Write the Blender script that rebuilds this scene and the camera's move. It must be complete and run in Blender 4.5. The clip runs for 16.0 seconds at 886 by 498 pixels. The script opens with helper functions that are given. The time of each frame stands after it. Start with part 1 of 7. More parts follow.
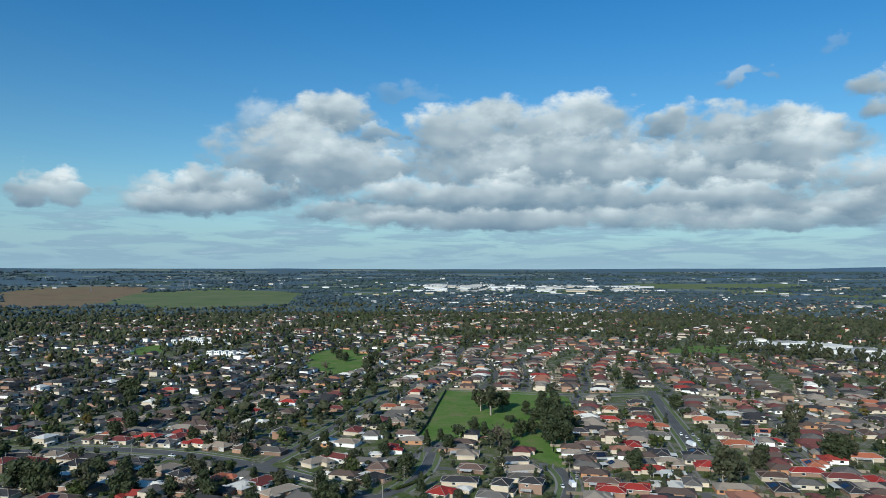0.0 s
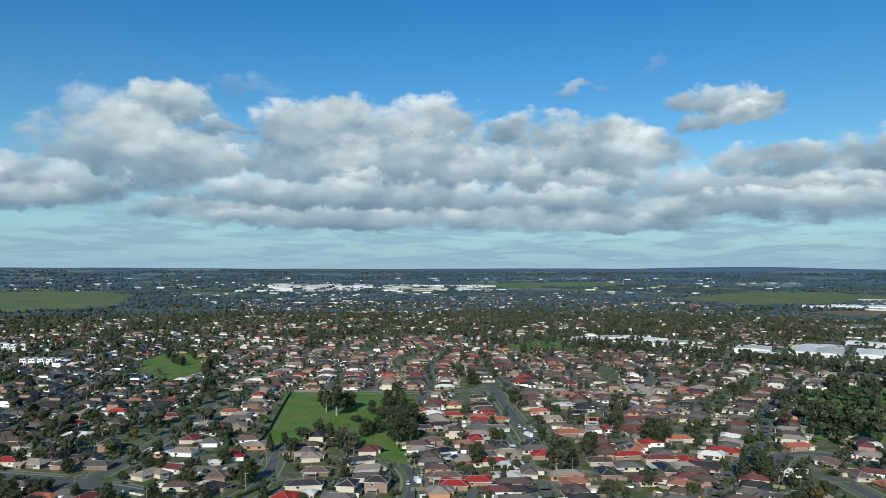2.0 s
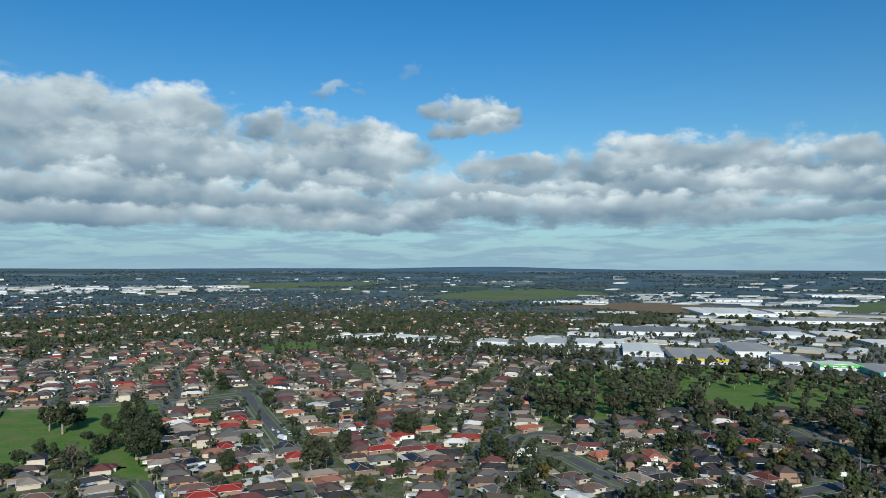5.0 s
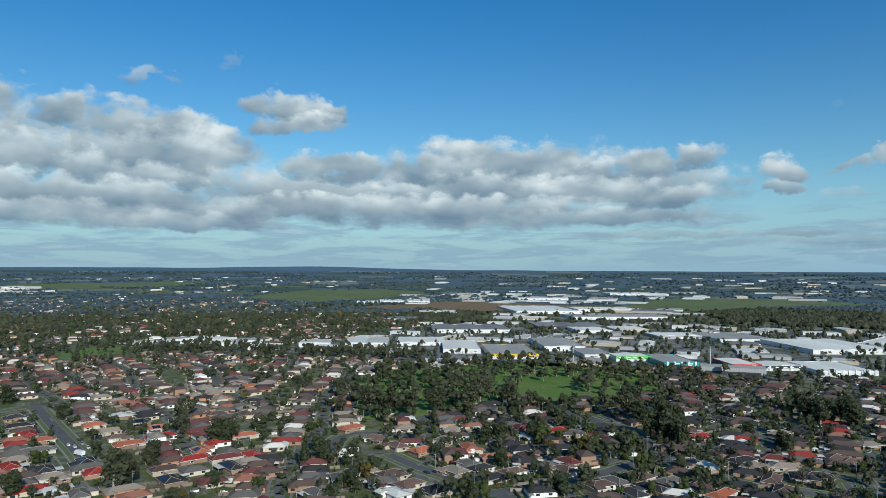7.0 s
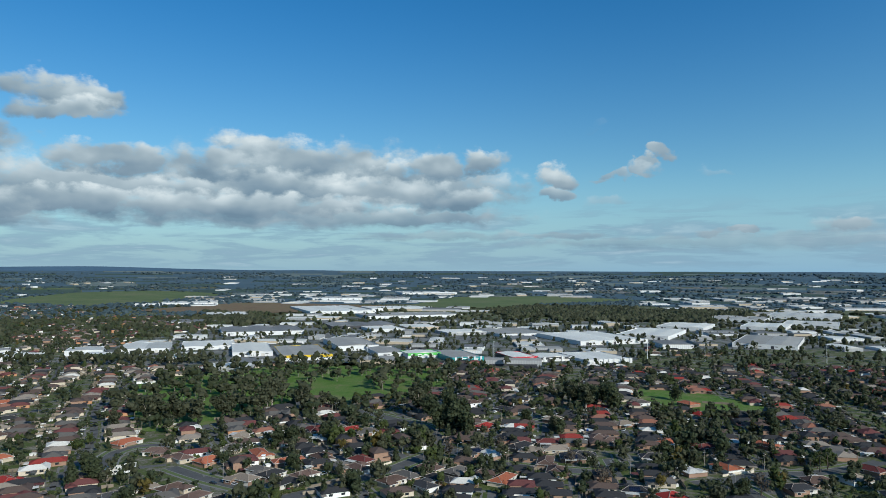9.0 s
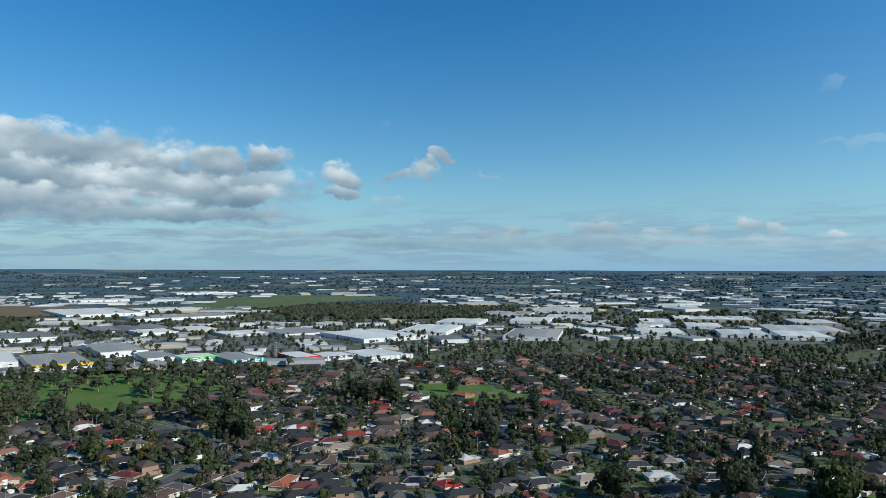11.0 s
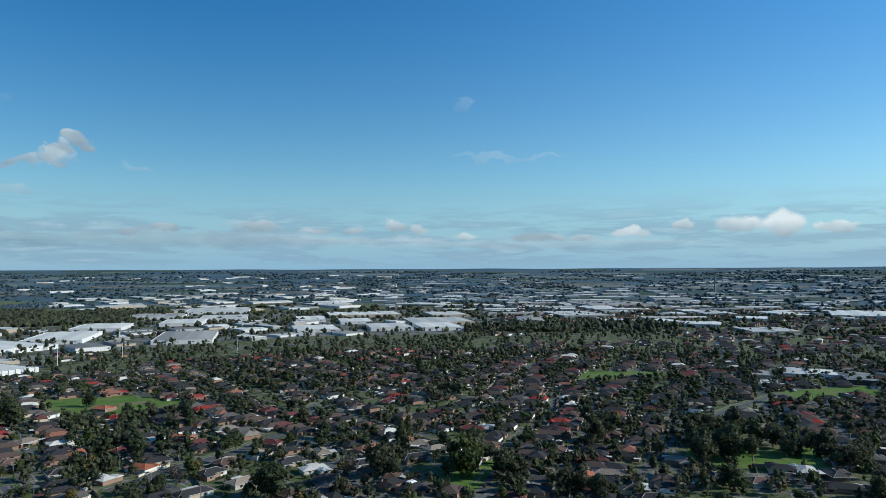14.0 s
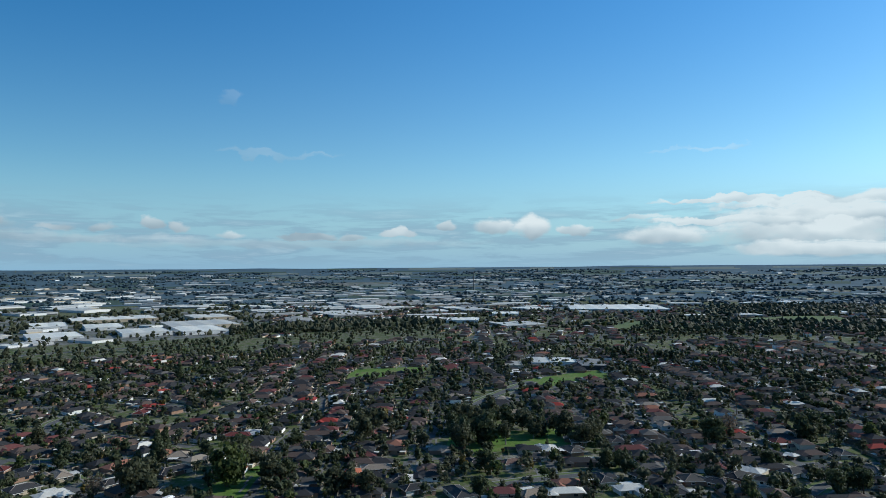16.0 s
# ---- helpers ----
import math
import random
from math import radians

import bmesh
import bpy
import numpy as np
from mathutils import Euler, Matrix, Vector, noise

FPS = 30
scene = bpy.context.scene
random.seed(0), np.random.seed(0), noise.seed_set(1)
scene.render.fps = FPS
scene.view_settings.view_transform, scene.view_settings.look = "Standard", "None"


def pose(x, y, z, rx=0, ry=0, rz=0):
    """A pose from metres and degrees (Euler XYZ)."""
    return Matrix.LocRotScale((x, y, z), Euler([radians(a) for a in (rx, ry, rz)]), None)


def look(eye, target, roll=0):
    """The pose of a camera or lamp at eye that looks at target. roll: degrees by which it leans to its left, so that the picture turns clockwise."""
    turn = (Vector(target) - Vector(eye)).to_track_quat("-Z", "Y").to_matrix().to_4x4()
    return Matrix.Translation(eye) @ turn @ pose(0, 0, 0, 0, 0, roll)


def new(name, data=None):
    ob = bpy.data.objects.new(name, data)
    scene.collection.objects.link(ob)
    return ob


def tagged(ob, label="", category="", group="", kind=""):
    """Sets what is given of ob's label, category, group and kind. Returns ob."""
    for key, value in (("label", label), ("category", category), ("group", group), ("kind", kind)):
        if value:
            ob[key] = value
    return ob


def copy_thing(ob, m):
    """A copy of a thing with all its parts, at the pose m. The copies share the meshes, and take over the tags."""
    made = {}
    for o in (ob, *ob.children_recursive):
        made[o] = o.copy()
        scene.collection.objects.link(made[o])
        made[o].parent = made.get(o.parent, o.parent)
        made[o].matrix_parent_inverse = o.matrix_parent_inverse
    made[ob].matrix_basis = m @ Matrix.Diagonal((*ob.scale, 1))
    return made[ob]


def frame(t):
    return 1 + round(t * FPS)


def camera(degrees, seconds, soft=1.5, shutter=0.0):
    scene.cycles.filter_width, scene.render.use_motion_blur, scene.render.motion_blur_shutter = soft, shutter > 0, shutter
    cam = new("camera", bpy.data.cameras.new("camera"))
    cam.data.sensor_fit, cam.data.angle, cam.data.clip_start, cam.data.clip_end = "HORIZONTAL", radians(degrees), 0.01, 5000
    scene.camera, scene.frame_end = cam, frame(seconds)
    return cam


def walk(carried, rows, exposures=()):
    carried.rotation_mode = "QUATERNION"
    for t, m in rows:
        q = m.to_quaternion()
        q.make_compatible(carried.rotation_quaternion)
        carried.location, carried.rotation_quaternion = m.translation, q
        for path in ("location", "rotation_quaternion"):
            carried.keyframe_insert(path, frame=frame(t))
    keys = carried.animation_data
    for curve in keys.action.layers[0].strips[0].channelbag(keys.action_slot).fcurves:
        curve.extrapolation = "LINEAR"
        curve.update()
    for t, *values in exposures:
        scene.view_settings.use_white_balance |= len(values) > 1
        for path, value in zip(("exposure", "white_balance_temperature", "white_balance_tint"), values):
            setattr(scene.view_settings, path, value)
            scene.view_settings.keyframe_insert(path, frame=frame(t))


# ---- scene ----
cam = camera(64.92, 16.0, soft=0.45)
EYE = 112.0                 # flying height over the suburb, metres


def aim(t, yaw, pitch, roll):
    return t, pose(0, 0, EYE, 90 + pitch, -roll, yaw)


walk(cam, [
    aim(0.0, 0.000, 1.698, 0.108),
    aim(0.5, -2.522, 1.686, 0.194),
    aim(1.0, -5.542, 1.692, 0.181),
    aim(1.5, -8.874, 1.694, 0.154),
    aim(2.0, -12.509, 1.693, 0.183),
    aim(2.5, -16.121, 1.706, 0.160),
    aim(3.0, -19.455, 1.701, 0.126),
    aim(3.5, -22.772, 1.708, 0.139),
    aim(4.0, -26.087, 1.706, 0.133),
    aim(6.5, -42.655, 1.768, 0.255),
    aim(7.0, -46.774, 1.773, 0.295),
    aim(7.5, -50.945, 1.818, 0.254),
    aim(8.0, -55.088, 1.846, 0.243),
    aim(8.5, -59.324, 1.857, 0.215),
    aim(9.0, -63.552, 1.836, 0.203),
    aim(11.5, -85.663, 1.776, 0.060),
    aim(12.0, -90.203, 1.761, -0.018),
    aim(12.5, -94.817, 1.740, -0.053),
    aim(13.0, -99.500, 1.720, -0.106),
    aim(13.5, -104.173, 1.705, -0.155),
    aim(14.0, -108.760, 1.673, -0.200),
    aim(14.5, -113.446, 1.646, -0.232),
    aim(15.0, -118.119, 1.623, -0.278),
    aim(15.5, -122.811, 1.599, -0.343),
    aim(16.0, -127.535, 1.564, -0.365),
], exposures=[(0.0, 0.09, 6150, 4), (6.0, 0.03, 6150, 4), (9.0, 0.0, 6120, 4), (12.0, 0.06, 6060, 4), (16.0, 0.02, 6060, 4)])

# ---------------------------------------------------------------- world and sun
SUN_AZ, SUN_EL = 155.0, 27.0       # azimuth to the left of +y, elevation, degrees


class Nodes:
    """Short hand for building node trees."""

    def __init__(self, tree):
        self.tree = tree
        tree.nodes.clear()

    def add(self, kind):
        return self.tree.nodes.new(kind)

    def put(self, socket, value):
        if isinstance(value, bpy.types.NodeSocket):
            self.tree.links.new(value, socket)
        elif value is not None:
            socket.default_value = value

    def math(self, op, a, b=None, c=None, clamp=False):
        node = self.add("ShaderNodeMath")
        node.operation, node.use_clamp = op, clamp
        for socket, value in zip(node.inputs, (a, b, c)):
            self.put(socket, value)
        return node.outputs[0]

    def vec(self, op, a, b=None, out=0):
        node = self.add("ShaderNodeVectorMath")
        node.operation = op
        self.put(node.inputs[0], a)
        if b is not None:
            self.put(node.inputs[1], b)
        return node.outputs[out]

    def xyz(self, x=0.0, y=0.0, z=0.0):
        node = self.add("ShaderNodeCombineXYZ")
        for socket, value in zip(node.inputs, (x, y, z)):
            self.put(socket, value)
        return node.outputs[0]

    def noise(self, vector, scale, detail=4.0, rough=0.55, distort=0.0, out=0):
        node = self.add("ShaderNodeTexNoise")
        self.put(node.inputs["Vector"], vector)
        node.inputs["Scale"].default_value = scale
        node.inputs["Detail"].default_value = detail
        node.inputs["Roughness"].default_value = rough
        node.inputs["Distortion"].default_value = distort
        return node.outputs[out]

    def mix(self, fac, a, b, blend="MIX"):
        node = self.add("ShaderNodeMix")
        node.data_type, node.blend_type = "RGBA", blend
        self.put(node.inputs[0], fac)
        self.put(node.inputs[6], a)
        self.put(node.inputs[7], b)
        return node.outputs[2]

    def step(self, value, lo, hi, to_lo=0.0, to_hi=1.0):
        node = self.add("ShaderNodeMapRange")
        node.interpolation_type = "SMOOTHSTEP"
        for socket, v in zip(node.inputs, (value, lo, hi, to_lo, to_hi)):
            self.put(socket, v)
        return node.outputs[0]

    def ramp(self, value, *stops):
        node = self.add("ShaderNodeValToRGB")
        self.put(node.inputs[0], value)
        while len(node.color_ramp.elements) < len(stops):
            node.color_ramp.elements.new(0.5)
        for element, (place, colour) in zip(node.color_ramp.elements, stops):
            element.position, element.color = place, (*colour, 1)
        return node.outputs[0]


def rgb(r, g, b):
    return (r, g, b, 1.0)


world = bpy.data.worlds.new("sky")
scene.world = world
world.use_nodes = True
w = Nodes(world.node_tree)
w_out, w_back = w.add("ShaderNodeOutputWorld"), w.add("ShaderNodeBackground")
w.put(w_out.inputs[0], w_back.outputs[0])
sky = w.add("ShaderNodeTexSky")
sky.sky_type, sky.sun_disc = "NISHITA", False
sky.sun_elevation, sky.sun_rotation = radians(SUN_EL), radians(-SUN_AZ)
sky.altitude, sky.air_density, sky.dust_density, sky.ozone_density = 100.0, 1.0, 0.6, 2.0

way = w.add("ShaderNodeTexCoord").outputs["Generated"]
split = w.add("ShaderNodeSeparateXYZ")
w.put(split.inputs[0], way)
azimuth = w.math("MULTIPLY", w.math("ARCTAN2", w.math("MULTIPLY", split.outputs[0], -1.0), split.outputs[1]), 180 / math.pi)
elevation = w.math("MULTIPLY", w.math("ARCSINE", split.outputs[2]), 180 / math.pi)
flat = w.xyz(azimuth, elevation, 0.0)
SKY_TINT = w.mix(w.step(elevation, 4.0, 24.0), rgb(0.85, 1.0, 1.04), rgb(0.69, 0.94, 1.125))

# billows: turbulence pushes the cloud outlines about and models their surface
swirl_u = w.noise(w.vec("MULTIPLY", flat, (0.40, 0.52, 1.0)), 1.0, 5.0, 0.5)
swirl_v = w.noise(w.vec("ADD", w.vec("MULTIPLY", flat, (0.42, 0.55, 1.0)), (31.7, 11.3, 0.0)), 1.0, 5.0, 0.5)
cloud_u = w.math("MULTIPLY_ADD", w.math("SUBTRACT", swirl_u, 0.5), w.step(elevation, 0.0, 9.0, 1.6, 5.0), azimuth)
cloud_v = w.math("MULTIPLY_ADD", w.math("SUBTRACT", swirl_v, 0.5), w.step(elevation, 0.0, 9.0, 0.8, 3.4), elevation)
fine = w.noise(w.vec("MULTIPLY", flat, (0.62, 1.05, 1.0)), 1.0, 6.0, 0.6)
fray = w.math("MULTIPLY_ADD", w.math("SUBTRACT", fine, 0.5), 1.35, 1.10)
soft_here = w.noise(w.vec("MULTIPLY", flat, (0.30, 0.46, 1.0)), 1.0, 2.5, 0.45)
soft_above = w.noise(w.vec("ADD", w.vec("MULTIPLY", flat, (0.30, 0.46, 1.0)), (0.12, 0.36, 0.0)), 1.0, 2.5, 0.45)
relief = w.math("ADD", w.math("MULTIPLY", w.math("SUBTRACT", soft_here, soft_above), 0.40), w.math("MULTIPLY_ADD", w.math("SUBTRACT", fine, 0.5), 0.10, 0.40))
calm_v = w.math("MULTIPLY_ADD", w.math("SUBTRACT", soft_here, 0.5), w.step(elevation, 0.0, 9.0, 0.5, 2.2), elevation)
cover, cloud_tone = None, None


def puff(az, el, half_w, half_h, base=0.8, dense=1.0, lift=0.52):
    """One heap of cloud laid over those behind it: its middle and half sizes in degrees, bright on top and grey below;
    base: how far it reaches down, by its half height."""
    global cover, cloud_tone, cloud_u, cloud_v, calm_v
    small = min(1.0, half_h / 1.3)      # low heaps near the horizon are thin and pale
    lift *= small
    across = w.math("MULTIPLY_ADD", cloud_u, 1 / half_w, -az / half_w)
    up = w.math("MULTIPLY_ADD", cloud_v, 1 / half_h, -el / half_h)
    tall = w.math("MAXIMUM", up, w.math("MULTIPLY", up, -1 / base))
    inside = w.math("SUBTRACT", fray, w.math("MULTIPLY_ADD", across, across, w.math("MULTIPLY", tall, tall)))
    if dense == 1 and half_h < 1.0:
        dense = 0.8
    alpha = w.math("MULTIPLY", inside, 1.15 + (0.8 * (1 - small) if dense >= 0.8 else 0.0), clamp=True)
    if dense < 1:
        alpha = w.math("MULTIPLY", alpha, dense)
    tone = w.math("MULTIPLY_ADD", w.math("SUBTRACT", calm_v, el - (1 - small) * (0.30 if dense == 1 else 0.0) * half_h / lift), lift / half_h, relief)
    if cover is None:
        cover, cloud_tone = alpha, tone
        return
    blend = w.add("ShaderNodeMix")
    cover = w.math("MAXIMUM", cover, alpha)
    for socket, value in zip(blend.inputs, (w.math("DIVIDE", alpha, cover), None, cloud_tone, tone)):
        w.put(socket, value)
    cloud_tone = blend.outputs[0]
    # each heap waits for the one behind it
    cloud_u = w.math("MULTIPLY_ADD", cloud_tone, 1e-7, cloud_u)
    cloud_v = w.math("MULTIPLY_ADD", cover, 1e-7, cloud_v)
    calm_v = w.math("MULTIPLY_ADD", cover, 1e-7, calm_v)


puff(10.4, 8.5, 9.58, 4.69, 0.8, 0.9, 0.4)
puff(-8.1, 8.4, 16.84, 4.72, 0.8, 0.95, 0.4)
puff(-23.2, 8.0, 10.57, 3.69, 0.8, 0.95, 0.4)
puff(-52.1, 7.1, 17.03, 3.50, 0.8, 0.95, 0.4)
puff(-50.1, 6.6, 13.57, 3.35, 0.8, 0.9, 0.4)
puff(-62.0, 6.5, 9.21, 2.91, 0.8, 0.9, 0.4)
puff(-36.4, 6.1, 12.10, 2.47, 0.8, 0.95, 0.4)
puff(18.2, 5.6, 8.46, 1.81, 0.8, 0.9, 0.4)
puff(-5.4, 4.8, 21.67, 2.00, 0.9, 0.95, 0.3)
puff(-22.8, 4.6, 14.62, 1.95, 0.9, 0.95, 0.3)
puff(-49.8, 4.4, 21.80, 1.30, 0.9, 0.8, 0.3)
puff(-156.0, 2.9, 8.87, 2.21, 0.9, 0.85, 0.35)
puff(-86.3, 2.2, 18.61, 0.74, 0.9, 0.4, 0.3)
puff(-29.1, 15.9, 0.88, 0.62, 0.7, 0.3)
puff(-22.9, 14.4, 1.77, 0.74, 0.7, 0.55)
puff(-25.4, 14.4, 0.94, 0.54, 0.7, 0.4)
puff(3.5, 14.3, 3.11, 0.90, 0.8, 0.35)
puff(1.1, 13.9, 2.08, 0.70, 0.8, 0.25)
puff(-110.5, 13.4, 0.97, 0.68, 0.9, 0.22)
puff(-33.7, 12.7, 3.46, 1.47)
puff(9.0, 12.4, 3.56, 2.23)
puff(-36.4, 12.4, 3.02, 1.28, 0.8)
puff(-4.0, 12.3, 3.11, 1.90)
puff(-11.8, 11.9, 3.99, 2.46)
puff(14.8, 11.7, 2.43, 2.18, 0.8, 0.5)
puff(-35.0, 11.5, 4.00, 1.08, 0.8)
puff(-18.3, 11.5, 1.88, 2.00)
puff(-76.4, 11.5, 0.94, 0.38, 0.9, 0.15)
puff(5.1, 11.1, 2.17, 0.90)
puff(0.7, 11.0, 2.60, 2.41)
puff(12.2, 10.7, 3.98, 2.95, 0.8)
puff(-8.2, 10.6, 5.61, 3.38)
puff(-22.4, 10.6, 4.46, 2.23)
puff(-25.9, 10.5, 4.22, 1.81)
puff(-2.1, 10.5, 4.16, 3.26, 0.9)
puff(-28.9, 9.9, 3.20, 1.41)
puff(-48.9, 9.4, 4.42, 1.81)
puff(-81.0, 9.3, 1.25, 0.80, 0.8, 0.85)
puff(-149.2, 9.2, 2.70, 0.28, 0.9, 0.3)
puff(11.3, 9.2, 6.01, 2.95, 0.8)
puff(-117.2, 9.2, 2.23, 0.23, 0.9, 0.25)
puff(-113.6, 9.1, 5.61, 0.38, 0.9, 0.28)
puff(-145.9, 9.1, 1.88, 0.19, 0.9, 0.22)
puff(-79.5, 8.7, 0.97, 0.70, 0.8, 0.8)
puff(-25.5, 8.8, 6.79, 2.04, 0.8)
puff(-66.5, 8.8, 2.08, 1.32)
puff(-52.1, 8.7, 4.64, 2.00)
puff(-57.6, 8.7, 1.81, 1.38)
puff(-36.9, 8.4, 3.54, 1.48)
puff(-79.1, 8.2, 1.40, 0.60, 0.8, 0.75)
puff(-45.6, 8.3, 3.38, 1.71)
puff(-63.3, 8.3, 2.39, 1.44)
puff(-40.1, 8.2, 2.31, 1.70)
puff(4.4, 8.2, 2.17, 1.40)
puff(-8.6, 8.1, 9.16, 2.98, 0.9)
puff(-16.8, 7.9, 2.63, 1.92)
puff(-77.6, 7.7, 1.70, 0.48, 0.9, 0.7)
puff(-59.4, 7.7, 2.48, 1.47)
puff(8.5, 7.7, 5.60, 2.73, 0.9)
puff(-85.1, 7.6, 1.35, 0.37, 0.9, 0.3)
puff(-14.4, 7.6, 2.44, 1.85)
puff(-72.6, 7.4, 1.60, 1.27)
puff(-76.2, 7.3, 1.20, 0.40, 0.9, 0.6)
puff(-68.3, 7.2, 2.25, 0.93, 0.8, 0.6)
puff(-5.6, 7.2, 3.20, 1.20)
puff(-19.5, 7.1, 3.01, 1.51)
puff(-24.3, 7.0, 2.60, 1.28)
puff(-50.8, 6.9, 4.14, 1.40)
puff(19.0, 6.7, 2.79, 1.66)
puff(3.0, 6.4, 3.12, 1.40)
puff(-61.2, 6.2, 3.42, 1.26)
puff(-43.8, 6.2, 3.22, 1.20)
puff(-56.7, 6.2, 5.56, 1.58)
puff(-72.6, 6.2, 1.10, 0.63, 0.9)
puff(-5.4, 6.0, 16.51, 1.40, 0.9)
puff(13.5, 6.0, 1.58, 1.17)
puff(21.5, 5.9, 2.26, 1.64, 0.7)
puff(29.6, 5.9, 1.97, 1.53)
puff(16.1, 5.9, 3.37, 1.83, 0.8)
puff(-65.2, 5.7, 3.28, 1.14)
puff(-19.5, 5.6, 12.03, 1.33, 0.9)
puff(-77.0, 5.5, 1.95, 0.52, 0.8, 0.4)
puff(30.5, 5.3, 2.32, 1.21, 0.7)
puff(28.2, 5.2, 1.42, 0.97, 0.7)
puff(-151.5, 5.1, 7.40, 0.32, 0.9, 0.8)
puff(19.4, 5.0, 6.02, 1.23, 0.7)
puff(-34.6, 5.0, 7.96, 1.08, 0.9)
puff(-47.5, 5.0, 15.62, 1.20, 0.9)
puff(-29.5, 4.8, 1.97, 0.96)
puff(-32.9, 4.8, 1.96, 0.97)
puff(-159.5, 4.7, 4.51, 0.68, 0.9)
puff(6.7, 4.6, 6.16, 1.00, 0.8, 0.8)
puff(-156.7, 4.6, 8.75, 0.53, 0.9)
puff(-29.4, 4.4, 2.14, 0.86)
puff(-60.3, 4.3, 9.35, 0.78, 0.9)
puff(-30.9, 4.3, 2.69, 1.12)
puff(-15.7, 4.2, 10.62, 0.97, 0.9)
puff(-3.5, 4.0, 13.49, 1.00, 0.9)
puff(-143.3, 3.8, 3.38, 0.24, 0.9, 0.6)
puff(-156.0, 3.8, 6.85, 0.88, 0.9)
puff(-25.8, 3.6, 9.28, 0.81, 0.9)
puff(-127.6, 3.5, 0.94, 0.55)
puff(-149.9, 3.5, 6.68, 0.37, 0.9, 0.8)
puff(-93.9, 3.4, 1.61, 0.55, 0.8, 1.0)
puff(-104.8, 3.4, 0.91, 0.59, 0.8, 1.0)
puff(-131.9, 3.3, 1.86, 0.90)
puff(-106.6, 3.3, 1.05, 0.69, 0.8, 1.0)
puff(-93.7, 3.3, 2.72, 0.61, 0.9, 0.6)
puff(-134.8, 3.2, 1.64, 1.10)
puff(-86.9, 3.2, 1.32, 0.41)
puff(-87.0, 3.2, 1.23, 0.45, 0.8, 0.75)
puff(-101.4, 3.2, 1.23, 0.40, 0.8, 0.75)
puff(-98.4, 3.1, 1.45, 0.40, 0.8, 0.75)
puff(-84.5, 3.0, 1.41, 0.44, 0.8, 0.75)
puff(-138.6, 3.0, 1.20, 0.69)
puff(-137.7, 3.0, 0.91, 0.49)
puff(-64.3, 2.9, 10.41, 0.40, 0.9, 0.5)
puff(-73.4, 2.9, 4.06, 0.37, 0.9, 0.6)
puff(-123.9, 2.8, 0.72, 0.61, 0.8, 1.0)
puff(-123.9, 2.7, 1.56, 0.50)
puff(-90.1, 2.6, 10.83, 0.63, 0.9, 0.5)
puff(-110.3, 2.6, 1.35, 0.39, 0.8, 0.75)
puff(-116.2, 2.6, 1.72, 0.42, 0.8, 0.75)
puff(-116.6, 2.6, 2.51, 0.39)
puff(-120.1, 2.5, 1.32, 0.36, 0.8, 0.75)
puff(-157.7, 2.5, 3.11, 0.96, 0.8)
puff(-145.2, 2.4, 4.02, 0.96, 0.7)
puff(-88.1, 2.3, 25.68, 0.55, 0.9, 0.5)
puff(-115.5, 2.0, 18.22, 0.47, 0.9, 0.4)
puff(-152.6, 1.3, 2.56, 0.73, 0.8)
puff(-157.7, 1.2, 6.23, 0.61, 0.9, 0.8)

# broad shade where the heaps are deep, and flat grey bases
deep = w.noise(w.vec("MULTIPLY", flat, (0.085, 0.21, 1.0)), 1.0, 3.0, 0.5, 0.6)
cloud_tone = w.math("MULTIPLY_ADD", w.math("SUBTRACT", deep, 0.5), 0.85, cloud_tone)
cloud_tone = w.math("ADD", cloud_tone, w.step(elevation, 7.0, 3.0, 0.02, -0.10))
cloud_tone = w.math("ADD", cloud_tone, w.step(azimuth, -70.0, -115.0, -0.02, 0.26))
cloud_tone = w.math("ADD", cloud_tone, w.step(azimuth, -122.0, -148.0, 0.04, 0.30))
cloud_colour = w.ramp(cloud_tone, (0.02, (0.175, 0.255, 0.335)), (0.25, (0.245, 0.325, 0.40)), (0.50, (0.355, 0.43, 0.485)), (0.76, (0.535, 0.60, 0.64)), (1.0, (0.755, 0.79, 0.80)))

# thin layered cloud over the horizon
layers = w.noise(w.vec("MULTIPLY", flat, (0.13, 1.05, 1.0)), 1.0, 5.0, 0.6, 0.3)
layer_cover = w.math("MULTIPLY", w.step(layers, 0.41, 0.60), w.math("MULTIPLY", w.step(elevation, -0.3, 1.0), w.step(elevation, 6.5, 3.0)))
layer_cover = w.math("MULTIPLY", layer_cover, w.step(azimuth, -120.0, -55.0, 0.6, 0.68))
layer_colour = w.ramp(layers, (0.42, (0.30, 0.44, 0.57)), (0.52, (0.225, 0.345, 0.465)), (0.60, (0.265, 0.385, 0.50)), (0.72, (0.42, 0.535, 0.62)))

vivid = w.add("ShaderNodeHueSaturation")
w.put(vivid.inputs["Saturation"], w.step(azimuth, -80.0, -130.0, 1.18, 1.14))
w.put(vivid.inputs["Value"], w.step(azimuth, -135.0, -72.0, 0.133, 0.096))
w.put(vivid.inputs["Color"], w.mix(1.0, sky.outputs[0], SKY_TINT, "MULTIPLY"))
haze = w.step(elevation, 9.0, -1.0, 0.0, 0.85)
low_blue = w.mix(w.step(azimuth, -55.0, -95.0), rgb(0.29, 0.455, 0.59), rgb(0.265, 0.46, 0.655))
blue = w.mix(haze, vivid.outputs[0], low_blue)
seen = w.mix(layer_cover, blue, layer_colour)
seen = w.mix(w.step(cover, 0.0, 1.0), seen, cloud_colour)
w.put(w_back.inputs[0], seen)
w_back.inputs[1].default_value = 1.0


